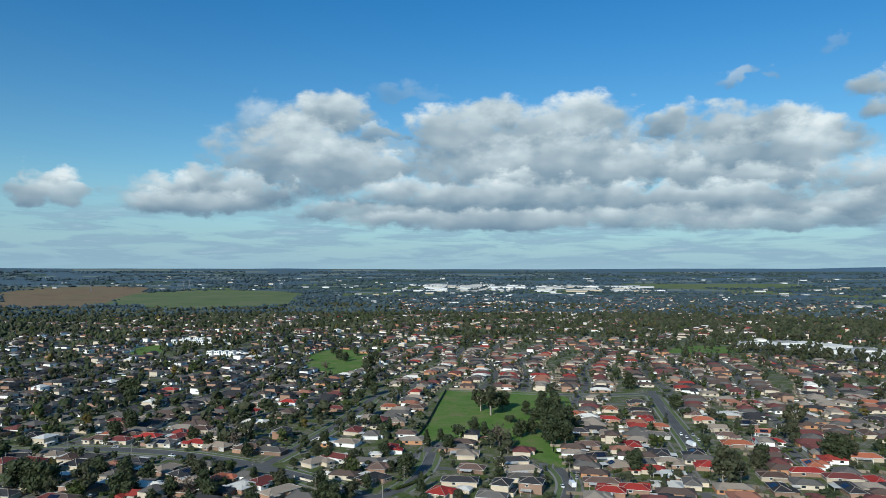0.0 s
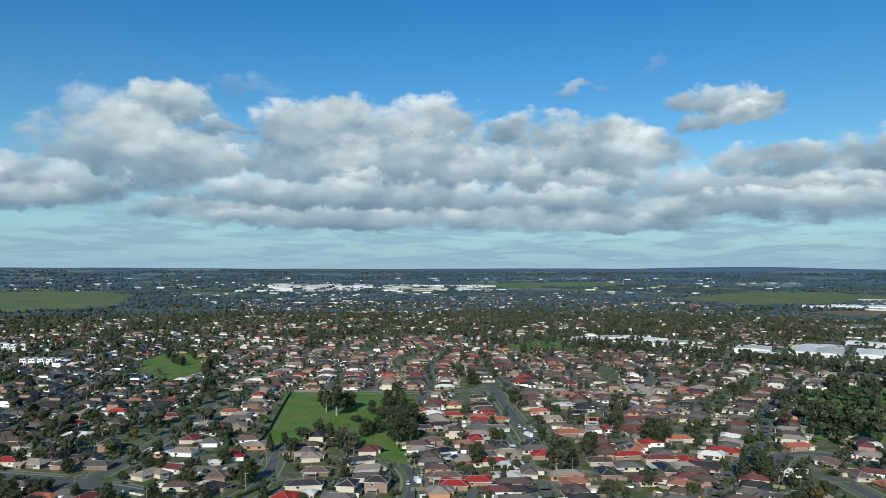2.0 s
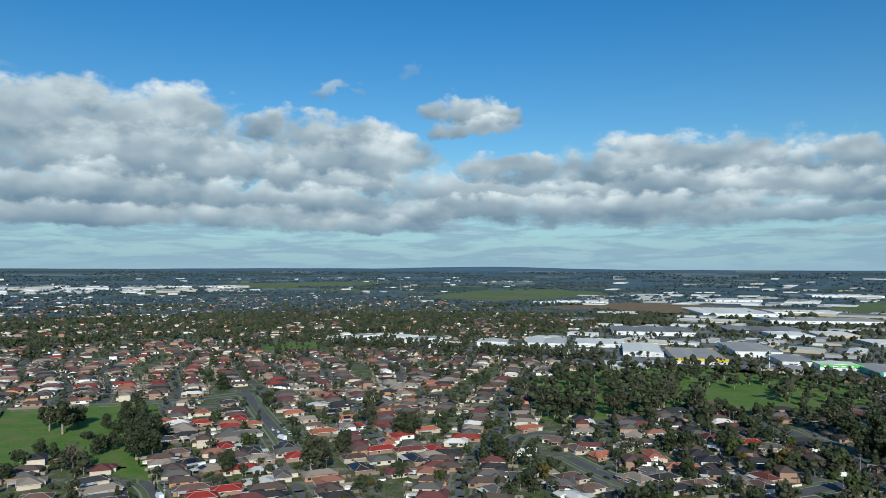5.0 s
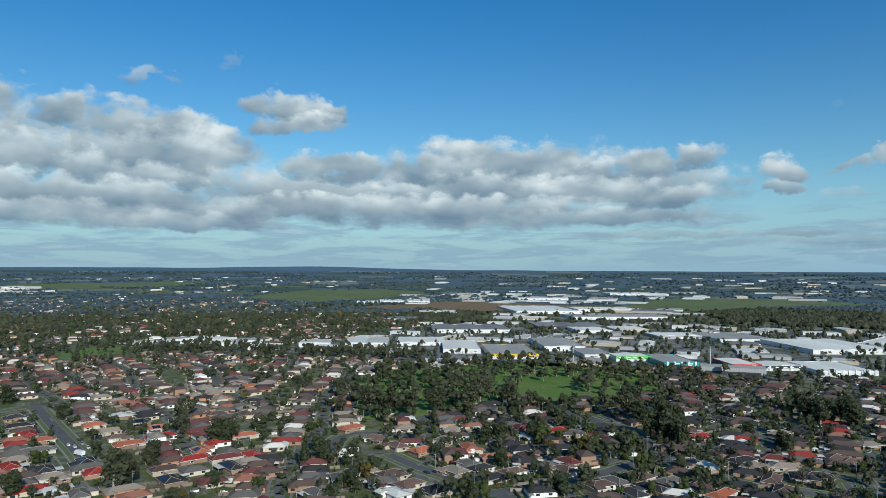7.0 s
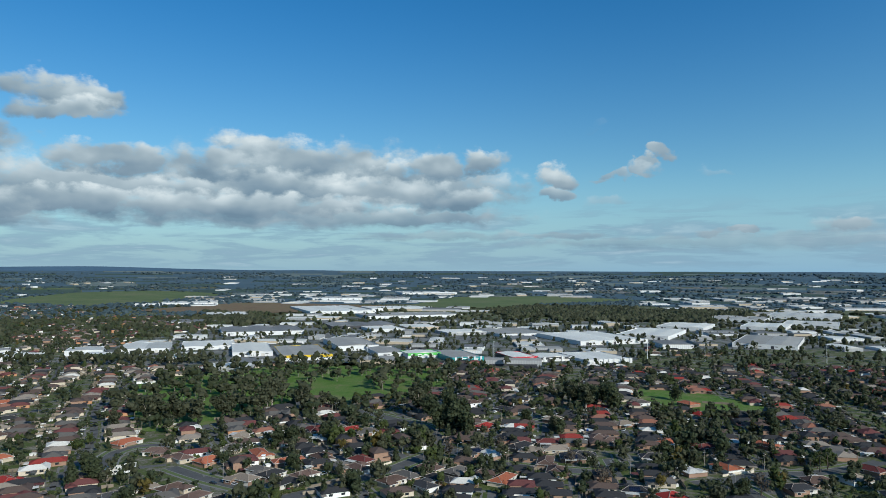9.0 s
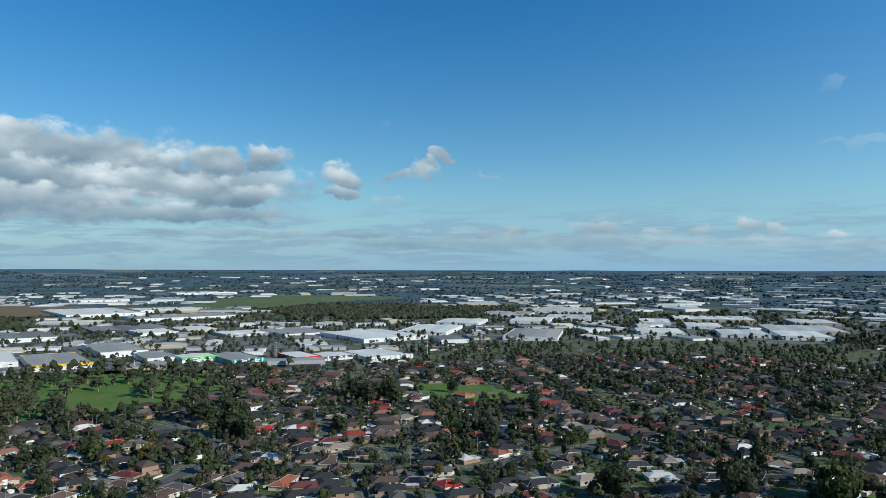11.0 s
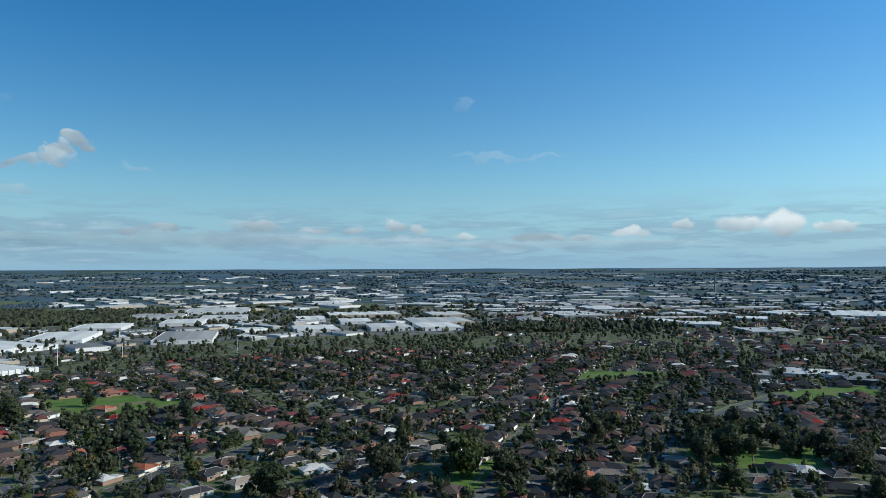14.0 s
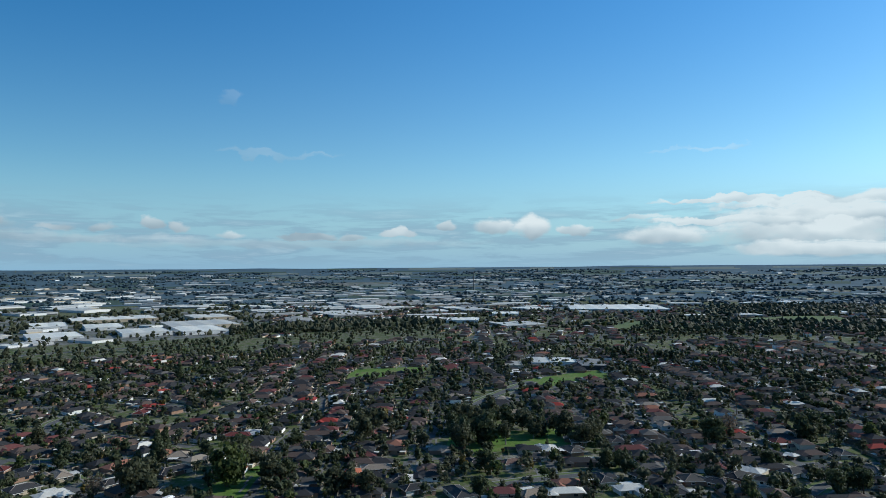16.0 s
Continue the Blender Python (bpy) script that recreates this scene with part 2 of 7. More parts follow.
sun = new("sun", bpy.data.lights.new("sun", "SUN"))
sun.data.energy, sun.data.angle, sun.data.color = 4.6, radians(0.6), (1.0, 0.95, 0.87)
_a, _e = radians(SUN_AZ), radians(SUN_EL)
SUN_DIR = Vector((-math.sin(_a) * math.cos(_e), math.cos(_a) * math.cos(_e), math.sin(_e)))
sun.matrix_world = look(SUN_DIR * 400, (0, 0, 0))


# ---------------------------------------------------------------- materials
def surface(name, colour, rough=0.8, metal=0.0, vary=0.25, grain=3.0, bump=0.0, tint=None, spread=0.15, island=False, blotch=0.12, ribs=None, spec=0.3):
    """A worn surface: fine grain, large blotches, and a change of tone from object to object (or island to island)."""
    m = bpy.data.materials.new(name)
    m.use_nodes = True
    n = Nodes(m.node_tree)
    out, bsdf = n.add("ShaderNodeOutputMaterial"), n.add("ShaderNodeBsdfPrincipled")
    n.put(out.inputs[0], bsdf.outputs[0])
    place = n.add("ShaderNodeTexCoord").outputs["Object"]
    fine, large = n.noise(place, grain, 5, 0.6), n.noise(place, blotch, 3, 0.5)
    if island:
        chance = n.add("ShaderNodeNewGeometry").outputs["Random Per Island"]
    else:
        chance = n.add("ShaderNodeObjectInfo").outputs["Random"]
    tone = n.math("MULTIPLY_ADD", n.math("SUBTRACT", fine, 0.5), 2 * vary, 1.0)
    tone = n.math("MULTIPLY", tone, n.math("MULTIPLY_ADD", n.math("SUBTRACT", large, 0.5), 1.5 * vary, 1.0))
    tone = n.math("MULTIPLY", tone, n.math("MULTIPLY_ADD", chance, 2 * spread, 1 - spread))
    base = rgb(*colour)
    if tint:
        base = n.mix(n.math("MULTIPLY", n.step(large, 0.4, 0.65), 0.8), rgb(*colour), rgb(*tint))
        base = n.mix(n.math("MULTIPLY", chance, 0.5), base, rgb(*tint))
    height = fine
    if ribs:
        wave = n.add("ShaderNodeTexWave")
        wave.wave_type, wave.bands_direction = "BANDS", ribs[0]
        n.put(wave.inputs["Vector"], place)
        wave.inputs["Scale"].default_value = ribs[1]
        height = n.math("MULTIPLY_ADD", wave.outputs["Fac"], 2.0, fine)
        tone = n.math("MULTIPLY", tone, n.math("MULTIPLY_ADD", wave.outputs["Fac"], 0.16, 0.92))
    n.put(bsdf.inputs["Base Color"], n.vec("SCALE", base if tint else base[:3]))
    scale = bsdf.inputs["Base Color"].links[0].from_node
    n.put(scale.inputs["Scale"], tone)
    bsdf.inputs["Roughness"].default_value = rough
    bsdf.inputs["Metallic"].default_value = metal
    bsdf.inputs["Specular IOR Level"].default_value = spec
    if bump:
        b = n.add("ShaderNodeBump")
        b.inputs["Strength"].default_value = bump
        b.inputs["Distance"].default_value = 0.05
        n.put(b.inputs["Height"], height)
        n.put(bsdf.inputs["Normal"], b.outputs[0])
    return m


def leafage(name, dark, light, island=True):
    m = bpy.data.materials.new(name)
    m.use_nodes = True
    n = Nodes(m.node_tree)
    out, bsdf = n.add("ShaderNodeOutputMaterial"), n.add("ShaderNodeBsdfPrincipled")
    n.put(out.inputs[0], bsdf.outputs[0])
    geo = n.add("ShaderNodeNewGeometry").outputs["Random Per Island"]
    info = n.add("ShaderNodeObjectInfo").outputs["Random"]
    place = n.add("ShaderNodeTexCoord").outputs["Object"]
    patch = n.noise(place, 0.35, 3, 0.6)
    chance = n.math("ADD", n.math("MULTIPLY", geo, 0.45), n.math("MULTIPLY_ADD", info, 0.3, n.math("MULTIPLY", n.math("SUBTRACT", patch, 0.4), 0.9)))
    sprays = n.noise(place, 1.4, 3, 0.7)
    tone = n.math("MULTIPLY_ADD", n.math("SUBTRACT", sprays, 0.5), 1.7, 1.05)
    n.put(bsdf.inputs["Base Color"], n.vec("SCALE", n.mix(chance, rgb(*dark), rgb(*light))))
    n.put(bsdf.inputs["Base Color"].links[0].from_node.inputs["Scale"], n.math("MAXIMUM", tone, 0.5))
    b = n.add("ShaderNodeBump")
    b.inputs["Strength"].default_value = 0.45
    b.inputs["Distance"].default_value = 0.5
    n.put(b.inputs["Height"], sprays)
    n.put(bsdf.inputs["Normal"], b.outputs[0])
    through_leaf = n.add("ShaderNodeBsdfTranslucent")
    n.put(through_leaf.inputs[0], n.mix(chance, rgb(*dark), rgb(*light)))
    both = n.add("ShaderNodeMixShader")
    both.inputs[0].default_value = 0.45
    n.put(both.inputs[1], bsdf.outputs[0])
    n.put(both.inputs[2], through_leaf.outputs[0])
    n.put(out.inputs[0], both.outputs[0])
    bsdf.inputs["Roughness"].default_value = 0.65
    bsdf.inputs["Specular IOR Level"].default_value = 0.25
    return m


def land(name, stops, scale, second, grain=2.0, grain_amount=0.35, rough=0.95):
    """Ground cover: colours picked by broad noise, darkened and lightened by finer noise, in world metres."""
    m = bpy.data.materials.new(name)
    m.use_nodes = True
    n = Nodes(m.node_tree)
    out, bsdf = n.add("ShaderNodeOutputMaterial"), n.add("ShaderNodeBsdfPrincipled")
    n.put(out.inputs[0], bsdf.outputs[0])
    place = n.add("ShaderNodeNewGeometry").outputs["Position"]
    broad = n.noise(place, scale, 4, 0.65)
    mid = n.noise(place, second, 4, 0.6)
    fine = n.noise(place, grain, 4, 0.6)
    pick = n.math("ADD", n.math("MULTIPLY", broad, 0.65), n.math("MULTIPLY", mid, 0.35))
    colour = n.ramp(pick, *stops)
    tone = n.math("MULTIPLY_ADD", n.math("SUBTRACT", fine, 0.5), 2 * grain_amount, 1.0)
    n.put(bsdf.inputs["Base Color"], n.vec("SCALE", colour))
    n.put(bsdf.inputs["Base Color"].links[0].from_node.inputs["Scale"], tone)
    bsdf.inputs["Roughness"].default_value = rough
    bsdf.inputs["Specular IOR Level"].default_value = 0.15
    b = n.add("ShaderNodeBump")
    b.inputs["Strength"].default_value = 0.5
    b.inputs["Distance"].default_value = 0.1
    n.put(b.inputs["Height"], fine)
    n.put(bsdf.inputs["Normal"], b.outputs[0])
    return m


M = {}
M["ground"] = land("suburban_ground", [(0.30, (0.030, 0.044, 0.014)), (0.42, (0.070, 0.094, 0.026)), (0.48, (0.082, 0.100, 0.032)), (0.53, (0.125, 0.117, 0.078)), (0.62, (0.21, 0.198, 0.165))], 0.09, 0.5, 1.5)
M["grass"] = land("park_grass", [(0.32, (0.062, 0.118, 0.018)), (0.44, (0.085, 0.155, 0.026)), (0.52, (0.110, 0.165, 0.038)), (0.60, (0.150, 0.160, 0.060)), (0.68, (0.18, 0.155, 0.08))], 0.04, 0.25, 1.0, 0.4)
M["field"] = land("pasture", [(0.3, (0.075, 0.105, 0.045)), (0.5, (0.11, 0.14, 0.055)), (0.68, (0.15, 0.15, 0.08))], 0.006, 0.03, 0.2, 0.25)
M["earth"] = land("bare_earth", [(0.3, (0.12, 0.085, 0.05)), (0.5, (0.19, 0.13, 0.075)), (0.7, (0.12, 0.12, 0.05))], 0.008, 0.05, 0.3, 0.25)
M["asphalt"] = land("asphalt", [(0.3, (0.075, 0.074, 0.071)), (0.55, (0.105, 0.103, 0.098)), (0.7, (0.14, 0.136, 0.127))], 0.08, 0.5, 4.0, 0.2, 0.85)
M["yard"] = land("industrial_paving", [(0.3, (0.05, 0.075, 0.028)), (0.45, (0.085, 0.095, 0.055)), (0.5, (0.15, 0.147, 0.135)), (0.6, (0.21, 0.205, 0.187)), (0.7, (0.30, 0.29, 0.265))], 0.02, 0.1, 0.8, 0.2, 0.9)
M["street"] = land("worn_side_street", [(0.3, (0.085, 0.084, 0.080)), (0.55, (0.120, 0.117, 0.111)), (0.7, (0.165, 0.16, 0.15))], 0.06, 0.5, 3.0, 0.2, 0.9)
M["concrete"] = surface("concrete", (0.20, 0.19, 0.172), 0.9, vary=0.2, grain=1.2, blotch=0.2)
M["ridge"] = surface("pointed_ridge_caps", (0.30, 0.25, 0.21), 0.85, vary=0.25, grain=3.0, spread=0.35)
ROOFS = {
    "red": surface("red_tiles", (0.28, 0.034, 0.028), 0.75, vary=0.3, grain=2.0, bump=0.5, ribs=("Z", 1.6), spread=0.22, spec=0.1),
    "terr": surface("terracotta_tiles", (0.34, 0.105, 0.052), 0.8, vary=0.3, grain=2.0, bump=0.5, ribs=("Z", 1.6), spread=0.22, spec=0.1, tint=(0.30, 0.10, 0.06)),
    "maroon": surface("maroon_tiles", (0.135, 0.040, 0.036), 0.8, vary=0.3, grain=2.0, bump=0.5, ribs=("Z", 1.6), spread=0.25, spec=0.1),
    "brown": surface("brown_tiles", (0.108, 0.070, 0.055), 0.85, vary=0.35, grain=2.0, bump=0.5, ribs=("Z", 1.6), spread=0.25, spec=0.1, tint=(0.13, 0.085, 0.07)),
    "tan": surface("weathered_tan_tiles", (0.27, 0.215, 0.165), 0.85, vary=0.3, grain=2.0, bump=0.5, ribs=("Z", 1.6), spread=0.22, spec=0.1, tint=(0.22, 0.18, 0.14)),
    "grey": surface("grey_tiles", (0.108, 0.098, 0.088), 0.85, vary=0.3, grain=2.0, bump=0.5, ribs=("Z", 1.6), spread=0.25, spec=0.1),
    "char": surface("charcoal_tiles", (0.042, 0.041, 0.042), 0.7, vary=0.3, grain=2.0, bump=0.5, ribs=("Z", 1.6), spread=0.25, spec=0.1),
    "light": surface("pale_sheet_roof", (0.58, 0.545, 0.48), 0.5, vary=0.15, grain=1.0, bump=0.3, ribs=("X", 3.0), spread=0.15),
}
WALLS = {
    "brick": surface("brown_brick", (0.235, 0.15, 0.108), 0.9, vary=0.35, grain=6.0, bump=0.3, spread=0.3),
    "cream": surface("cream_brick", (0.48, 0.40, 0.30), 0.9, vary=0.25, grain=6.0, bump=0.3, spread=0.2),
    "white": surface("white_render", (0.72, 0.71, 0.68), 0.85, vary=0.1, grain=2.0, spread=0.08),
    "orange": surface("orange_brick", (0.28, 0.165, 0.11), 0.9, vary=0.3, grain=6.0, bump=0.3, spread=0.2),
}
M["gutter"] = surface("faded_gutter", (0.50, 0.48, 0.44), 0.6, vary=0.1, spread=0.4)
M["white"] = surface("white_paint", (0.75, 0.75, 0.73), 0.6, vary=0.08, grain=2.0, spread=0.06)
M["glass"] = surface("dark_window_glass", (0.02, 0.025, 0.03), 0.08, vary=0.1, spec=0.6)
M["solar"] = surface("solar_cells", (0.012, 0.015, 0.03), 0.12, vary=0.2, spec=0.6)
M["door"] = surface("painted_door", (0.25, 0.21, 0.17), 0.6, vary=0.1, spread=0.5)
M["garage"] = surface("ribbed_garage_door", (0.55, 0.52, 0.46), 0.6, vary=0.1, ribs=("Z", 3.0), spread=0.3)
M["fence_dark"] = surface("dark_steel_fence", (0.045, 0.05, 0.045), 0.6, vary=0.2, ribs=("X", 4.0), spread=0.2)
M["cream"] = surface("cream_rendered_fence", (0.55, 0.48, 0.38), 0.85, vary=0.15, spread=0.15)
M["tarp"] = surface("blue_tarpaulin", (0.03, 0.13, 0.50), 0.5, vary=0.15)
M["timber"] = surface("weathered_paling", (0.20, 0.165, 0.125), 0.9, vary=0.35, grain=3.0, spread=0.3, island=True)
M["steel"] = surface("galvanised_steel", (0.35, 0.36, 0.37), 0.45, 0.6, vary=0.15)
M["pole"] = surface("weathered_hardwood_pole", (0.24, 0.21, 0.18), 0.9, vary=0.3)
M["bark"] = surface("pale_bark", (0.30, 0.26, 0.21), 0.9, vary=0.4, grain=1.5)
M["bark_dark"] = surface("dark_bark", (0.10, 0.08, 0.06), 0.95, vary=0.4, grain=1.5)
M["rubber"] = surface("tyre_rubber", (0.02, 0.02, 0.02), 0.9)
LEAVES = {
    "gum": leafage("gum_leaves", (0.040, 0.047, 0.025), (0.118, 0.120, 0.066)),
    "dark": leafage("dark_leaves", (0.034, 0.045, 0.023), (0.090, 0.106, 0.048)),
    "bright": leafage("bright_leaves", (0.036, 0.056, 0.015), (0.110, 0.128, 0.040)),
    "autumn": leafage("autumn_leaves", (0.08, 0.060, 0.016), (0.19, 0.15, 0.04)),
    # far foliage, with the blue of distance haze put into its colour
    "far": leafage("haze_tinted_leaves", (0.060, 0.093, 0.108), (0.104, 0.146, 0.164)),
    "bare": leafage("bare_twigs", (0.09, 0.07, 0.05), (0.19, 0.15, 0.11)),
}


# ---------------------------------------------------------------- mesh helpers
def ground_z(x, y):
    """The plain is level round the suburb and lifts towards the far rim, bent up to meet the camera's horizon."""
    u = min(max((math.hypot(x, y) - 1800) / 3100, 0.0), 1.0)
    return 112 * u * u


def mesh_of(name, bm, *mats):
    me = bpy.data.meshes.new(name)
    bm.to_mesh(me)
    bm.free()
    for m in mats:
        me.materials.append(m)
    return me


def part(name, bm, material, parent, label=""):
    ob = new(name, mesh_of(name, bm, material))
    ob.parent = parent
    return tagged(ob, label)


def thing(name, label, category, group="", at=None):
    ob = new(name)
    ob.empty_display_size = 0.5
    if at is not None:
        ob.matrix_basis = at
    return tagged(ob, label, category, group)


def box(bm, x0, x1, y0, y1, z0, z1):
    v = [bm.verts.new(p) for p in ((x0, y0, z0), (x1, y0, z0), (x1, y1, z0), (x0, y1, z0), (x0, y0, z1), (x1, y0, z1), (x1, y1, z1), (x0, y1, z1))]
    for f in ((3, 2, 1, 0), (4, 5, 6, 7), (0, 1, 5, 4), (1, 2, 6, 5), (2, 3, 7, 6), (3, 0, 4, 7)):
        bm.faces.new([v[i] for i in f])
    return v


def hip(bm, x0, x1, y0, y1, z, pitch=0.42, gable=0.0):
    """A hipped roof over a rectangle with its eaves at z; gable 1 brings the ridge out to the ends."""
    w_, d_ = x1 - x0, y1 - y0
    rise = min(w_, d_) / 2 * pitch
    if w_ >= d_:
        s = d_ / 2 * (1 - gable)
        r0, r1 = (x0 + s, (y0 + y1) / 2, z + rise), (x1 - s, (y0 + y1) / 2, z + rise)
        order = ((0, 1, 5, 4), (2, 3, 4, 5), (3, 0, 4), (1, 2, 5))
    else:
        s = w_ / 2 * (1 - gable)
        r0, r1 = ((x0 + x1) / 2, y0 + s, z + rise), ((x0 + x1) / 2, y1 - s, z + rise)
        order = ((0, 1, 4), (1, 2, 5, 4), (2, 3, 5), (3, 0, 4, 5))
    v = [bm.verts.new(p) for p in ((x0, y0, z), (x1, y0, z), (x1, y1, z), (x0, y1, z), r0, r1)]
    for f in order:
        bm.faces.new([v[i] for i in f])
    bm.faces.new([v[i] for i in (3, 2, 1, 0)])
    return rise


def rod(bm, a, b, r0, r1, sides=6):
    """A tapered round bar from a to b."""
    a, b = Vector(a), Vector(b)
    q = (b - a).to_track_quat("Z", "Y").to_matrix()
    rings = []
    for p, r in ((a, r0), (b, r1)):
        rings.append([bm.verts.new(p + q @ Vector((math.cos(k * math.tau / sides) * r, math.sin(k * math.tau / sides) * r, 0))) for k in range(sides)])
    for k in range(sides):
        bm.faces.new((rings[0][k], rings[0][(k + 1) % sides], rings[1][(k + 1) % sides], rings[1][k]))
    bm.faces.new(rings[1])
    bm.faces.new(rings[0][::-1])


def inside(x, y, poly):
    hit = False
    for (ax, ay), (bx, by) in zip(poly, poly[1:] + poly[:1]):
        if (ay > y) != (by > y) and x < (bx - ax) * (y - ay) / (by - ay) + ax:
            hit = not hit
    return hit


def line_gap(x, y, pts):
    """How far a place is from a line of points."""
    best = 1e9
    for (ax, ay), (bx, by) in zip(pts, pts[1:]):
        dx, dy = bx - ax, by - ay
        t = min(max(((x - ax) * dx + (y - ay) * dy) / (dx * dx + dy * dy + 1e-9), 0), 1)
        best = min(best, math.hypot(x - ax - t * dx, y - ay - t * dy))
    return best


def polar(x, y):
    return math.degrees(math.atan2(-x, y)), math.hypot(x, y)


class Heap:
    """Gathers many small shapes into one mesh of kind stuff."""

    def __init__(self):
        self.verts, self.faces, self.index, self.count = [], [], [], 0

    def add(self, verts, faces, index):
        """verts: (n, 3) array; faces: tuples; index: a material slot for each face, or one for all."""
        self.verts.append(verts)
        c = self.count
        self.faces.extend([tuple(i + c for i in f) for f in faces])
        self.index.extend([index] * len(faces) if isinstance(index, int) else index)
        self.count += len(verts)

    def build(self, name, mats, label, category, kind="stuff"):
        me = bpy.data.meshes.new(name)
        me.from_pydata(np.concatenate(self.verts).tolist(), [], self.faces)
        for m in mats:
            me.materials.append(m)
        me.polygons.foreach_set("material_index", np.array(self.index, dtype=np.int32))
        me.update()
        return tagged(new(name, me), label, category, kind=kind)


def arrays(bm):
    bm.verts.index_update()
    v = np.array([p.co[:] for p in bm.verts])
    f = [tuple(q.index for q in face.verts) for face in bm.faces]
    bm.free()
    return v, f


def turned(v, x, y, rot, scale=1.0, z=0.0):
    c, s = math.cos(rot), math.sin(rot)
    out = v * scale
    return np.stack([out[:, 0] * c - out[:, 1] * s + x, out[:, 0] * s + out[:, 1] * c + y, out[:, 2] + z], 1)


# ---------------------------------------------------------------- ground, roads, parks
bm = bmesh.new()
rings = [30, 120, 240, 400, 700, 1100, 1500, 1800, 2050, 2300, 2600, 2900, 3200, 3500, 3800, 4100, 4350, 4600, 4760, 4850, 4900]
spokes = 160
grid = []
for r in rings:
    row = []
    for k in range(spokes):
        a = k * math.tau / spokes
        x, y = r * math.cos(a), r * math.sin(a)
        row.append(bm.verts.new((x, y, ground_z(x, y))))
    grid.append(row)
mid = bm.verts.new((0, 0, 0))
for k in range(spokes):
    j = (k + 1) % spokes
    bm.faces.new((mid, grid[0][k], grid[0][j]))
    for a, b in zip(grid, grid[1:]):
        bm.faces.new((a[k], b[k], b[j], a[j]))
ground = new("ground", mesh_of("ground", bm, M["ground"]))
tagged(ground, "suburban lawns, garden beds and bare paving across a wide plain", "ground", kind="structure")

ROADS, PARKS, WOODS, OPEN, YARDS = [], [], [], [], []


def ribbon(bm, pts, half, z0, z1, offset=0.0):
    """A raised strip along a line of points, with its edges; offset to its left."""
    left, right = [], []
    for i, (x, y) in enumerate(pts):
        (ax, ay), (bx, by) = pts[max(i - 1, 0)], pts[min(i + 1, len(pts) - 1)]
        d = math.hypot(bx - ax, by - ay) or 1.0
        nx, ny = -(by - ay) / d, (bx - ax) / d
        gz = ground_z(x, y)
        for side, out in ((offset + half, left), (offset - half, right)):
            px, py = x + nx * side, y + ny * side
            out.append((bm.verts.new((px, py, gz + z1)), bm.verts.new((px, py, gz + z0))))
    for i in range(len(pts) - 1):
        bm.faces.new((right[i][0], right[i + 1][0], left[i + 1][0], left[i][0]))
        bm.faces.new((left[i][1], left[i][0], left[i + 1][0], left[i + 1][1]))
        bm.faces.new((right[i][0], right[i][1], right[i + 1][1], right[i + 1][0]))


def smooth_line(pts, gap=8.0):
    """Points every few metres along a soft curve through the given ones."""
    out = []
    for i in range(len(pts) - 1):
        p0, p1, p2, p3 = (Vector(pts[min(max(j, 0), len(pts) - 1)]) for j in (i - 1, i, i + 1, i + 2))
        n = max(2, int((p2 - p1).length / gap))
        for k in range(n):
            t = k / n
            q = 0.5 * (2 * p1 + (p2 - p0) * t + (2 * p0 - 5 * p1 + 4 * p2 - p3) * t * t + (3 * p1 - p0 - 3 * p2 + p3) * t ** 3)
            out.append((q.x, q.y))
    return out + [tuple(pts[-1])]


def road(pts, width):
    pts = smooth_line(pts)
    ROADS.append((pts, width / 2 + 1.5))


ENDING = (1e6, 1e6)


def lay_roads():
    """Carriageway, kerbs and footpaths of every main street; the kerbs stop where another street joins."""
    for k, (pts, half) in enumerate(ROADS):
        half -= 1.5
        bm = bmesh.new()
        ribbon(bm, pts, half, -0.3, 0.02 + 0.003 * k)
        ob = tagged(new("road", mesh_of("road", bm, M["asphalt"])), "grey asphalt suburban street with pale concrete kerbs", "road", kind="structure")
        for name, wide, out, high in (("kerb", 0.2, half + 0.2, 0.16), ("verge", 1.3, half + 1.75, 0.14), ("footpath", 0.6, half + 3.7, 0.13)):
            for side in (1, -1):
                bm, run = bmesh.new(), []
                for x, y in pts + [ENDING]:
                    others = [q for i, q in enumerate(ROADS) if i != k]
                    if x < 1e5 and not any(line_gap(x, y, q) < h + 3.5 for q, h in others):
                        run.append((x, y))
                        continue
                    if len(run) > 1:
                        ribbon(bm, run, wide, -0.2, high, side * out)
                    run = []
                part(name, bm, M["field"] if name == "verge" else M["concrete"], ob, "strip of mown grass" if name == "verge" else "pale concrete " + name)


def patch(name, poly, material, label, category, z=0.05, store=None):
    """A flat piece of land inside a soft outline."""
    pts = smooth_line(poly + poly[:1], 12.0)[:-1]
    if store is not None:
        store.append(poly)
    if store is OPEN:
        z += 0.9
    bm = bmesh.new()
    bm.faces.new([bm.verts.new((x, y, ground_z(x, y) + z)) for x, y in pts])
    bmesh.ops.triangulate(bm, faces=bm.faces[:])
    for f in bm.faces:
        if f.normal.z < 0:
            f.normal_flip()
    ob = new(name, mesh_of(name, bm, material))
    return tagged(ob, label, category, kind="structure")


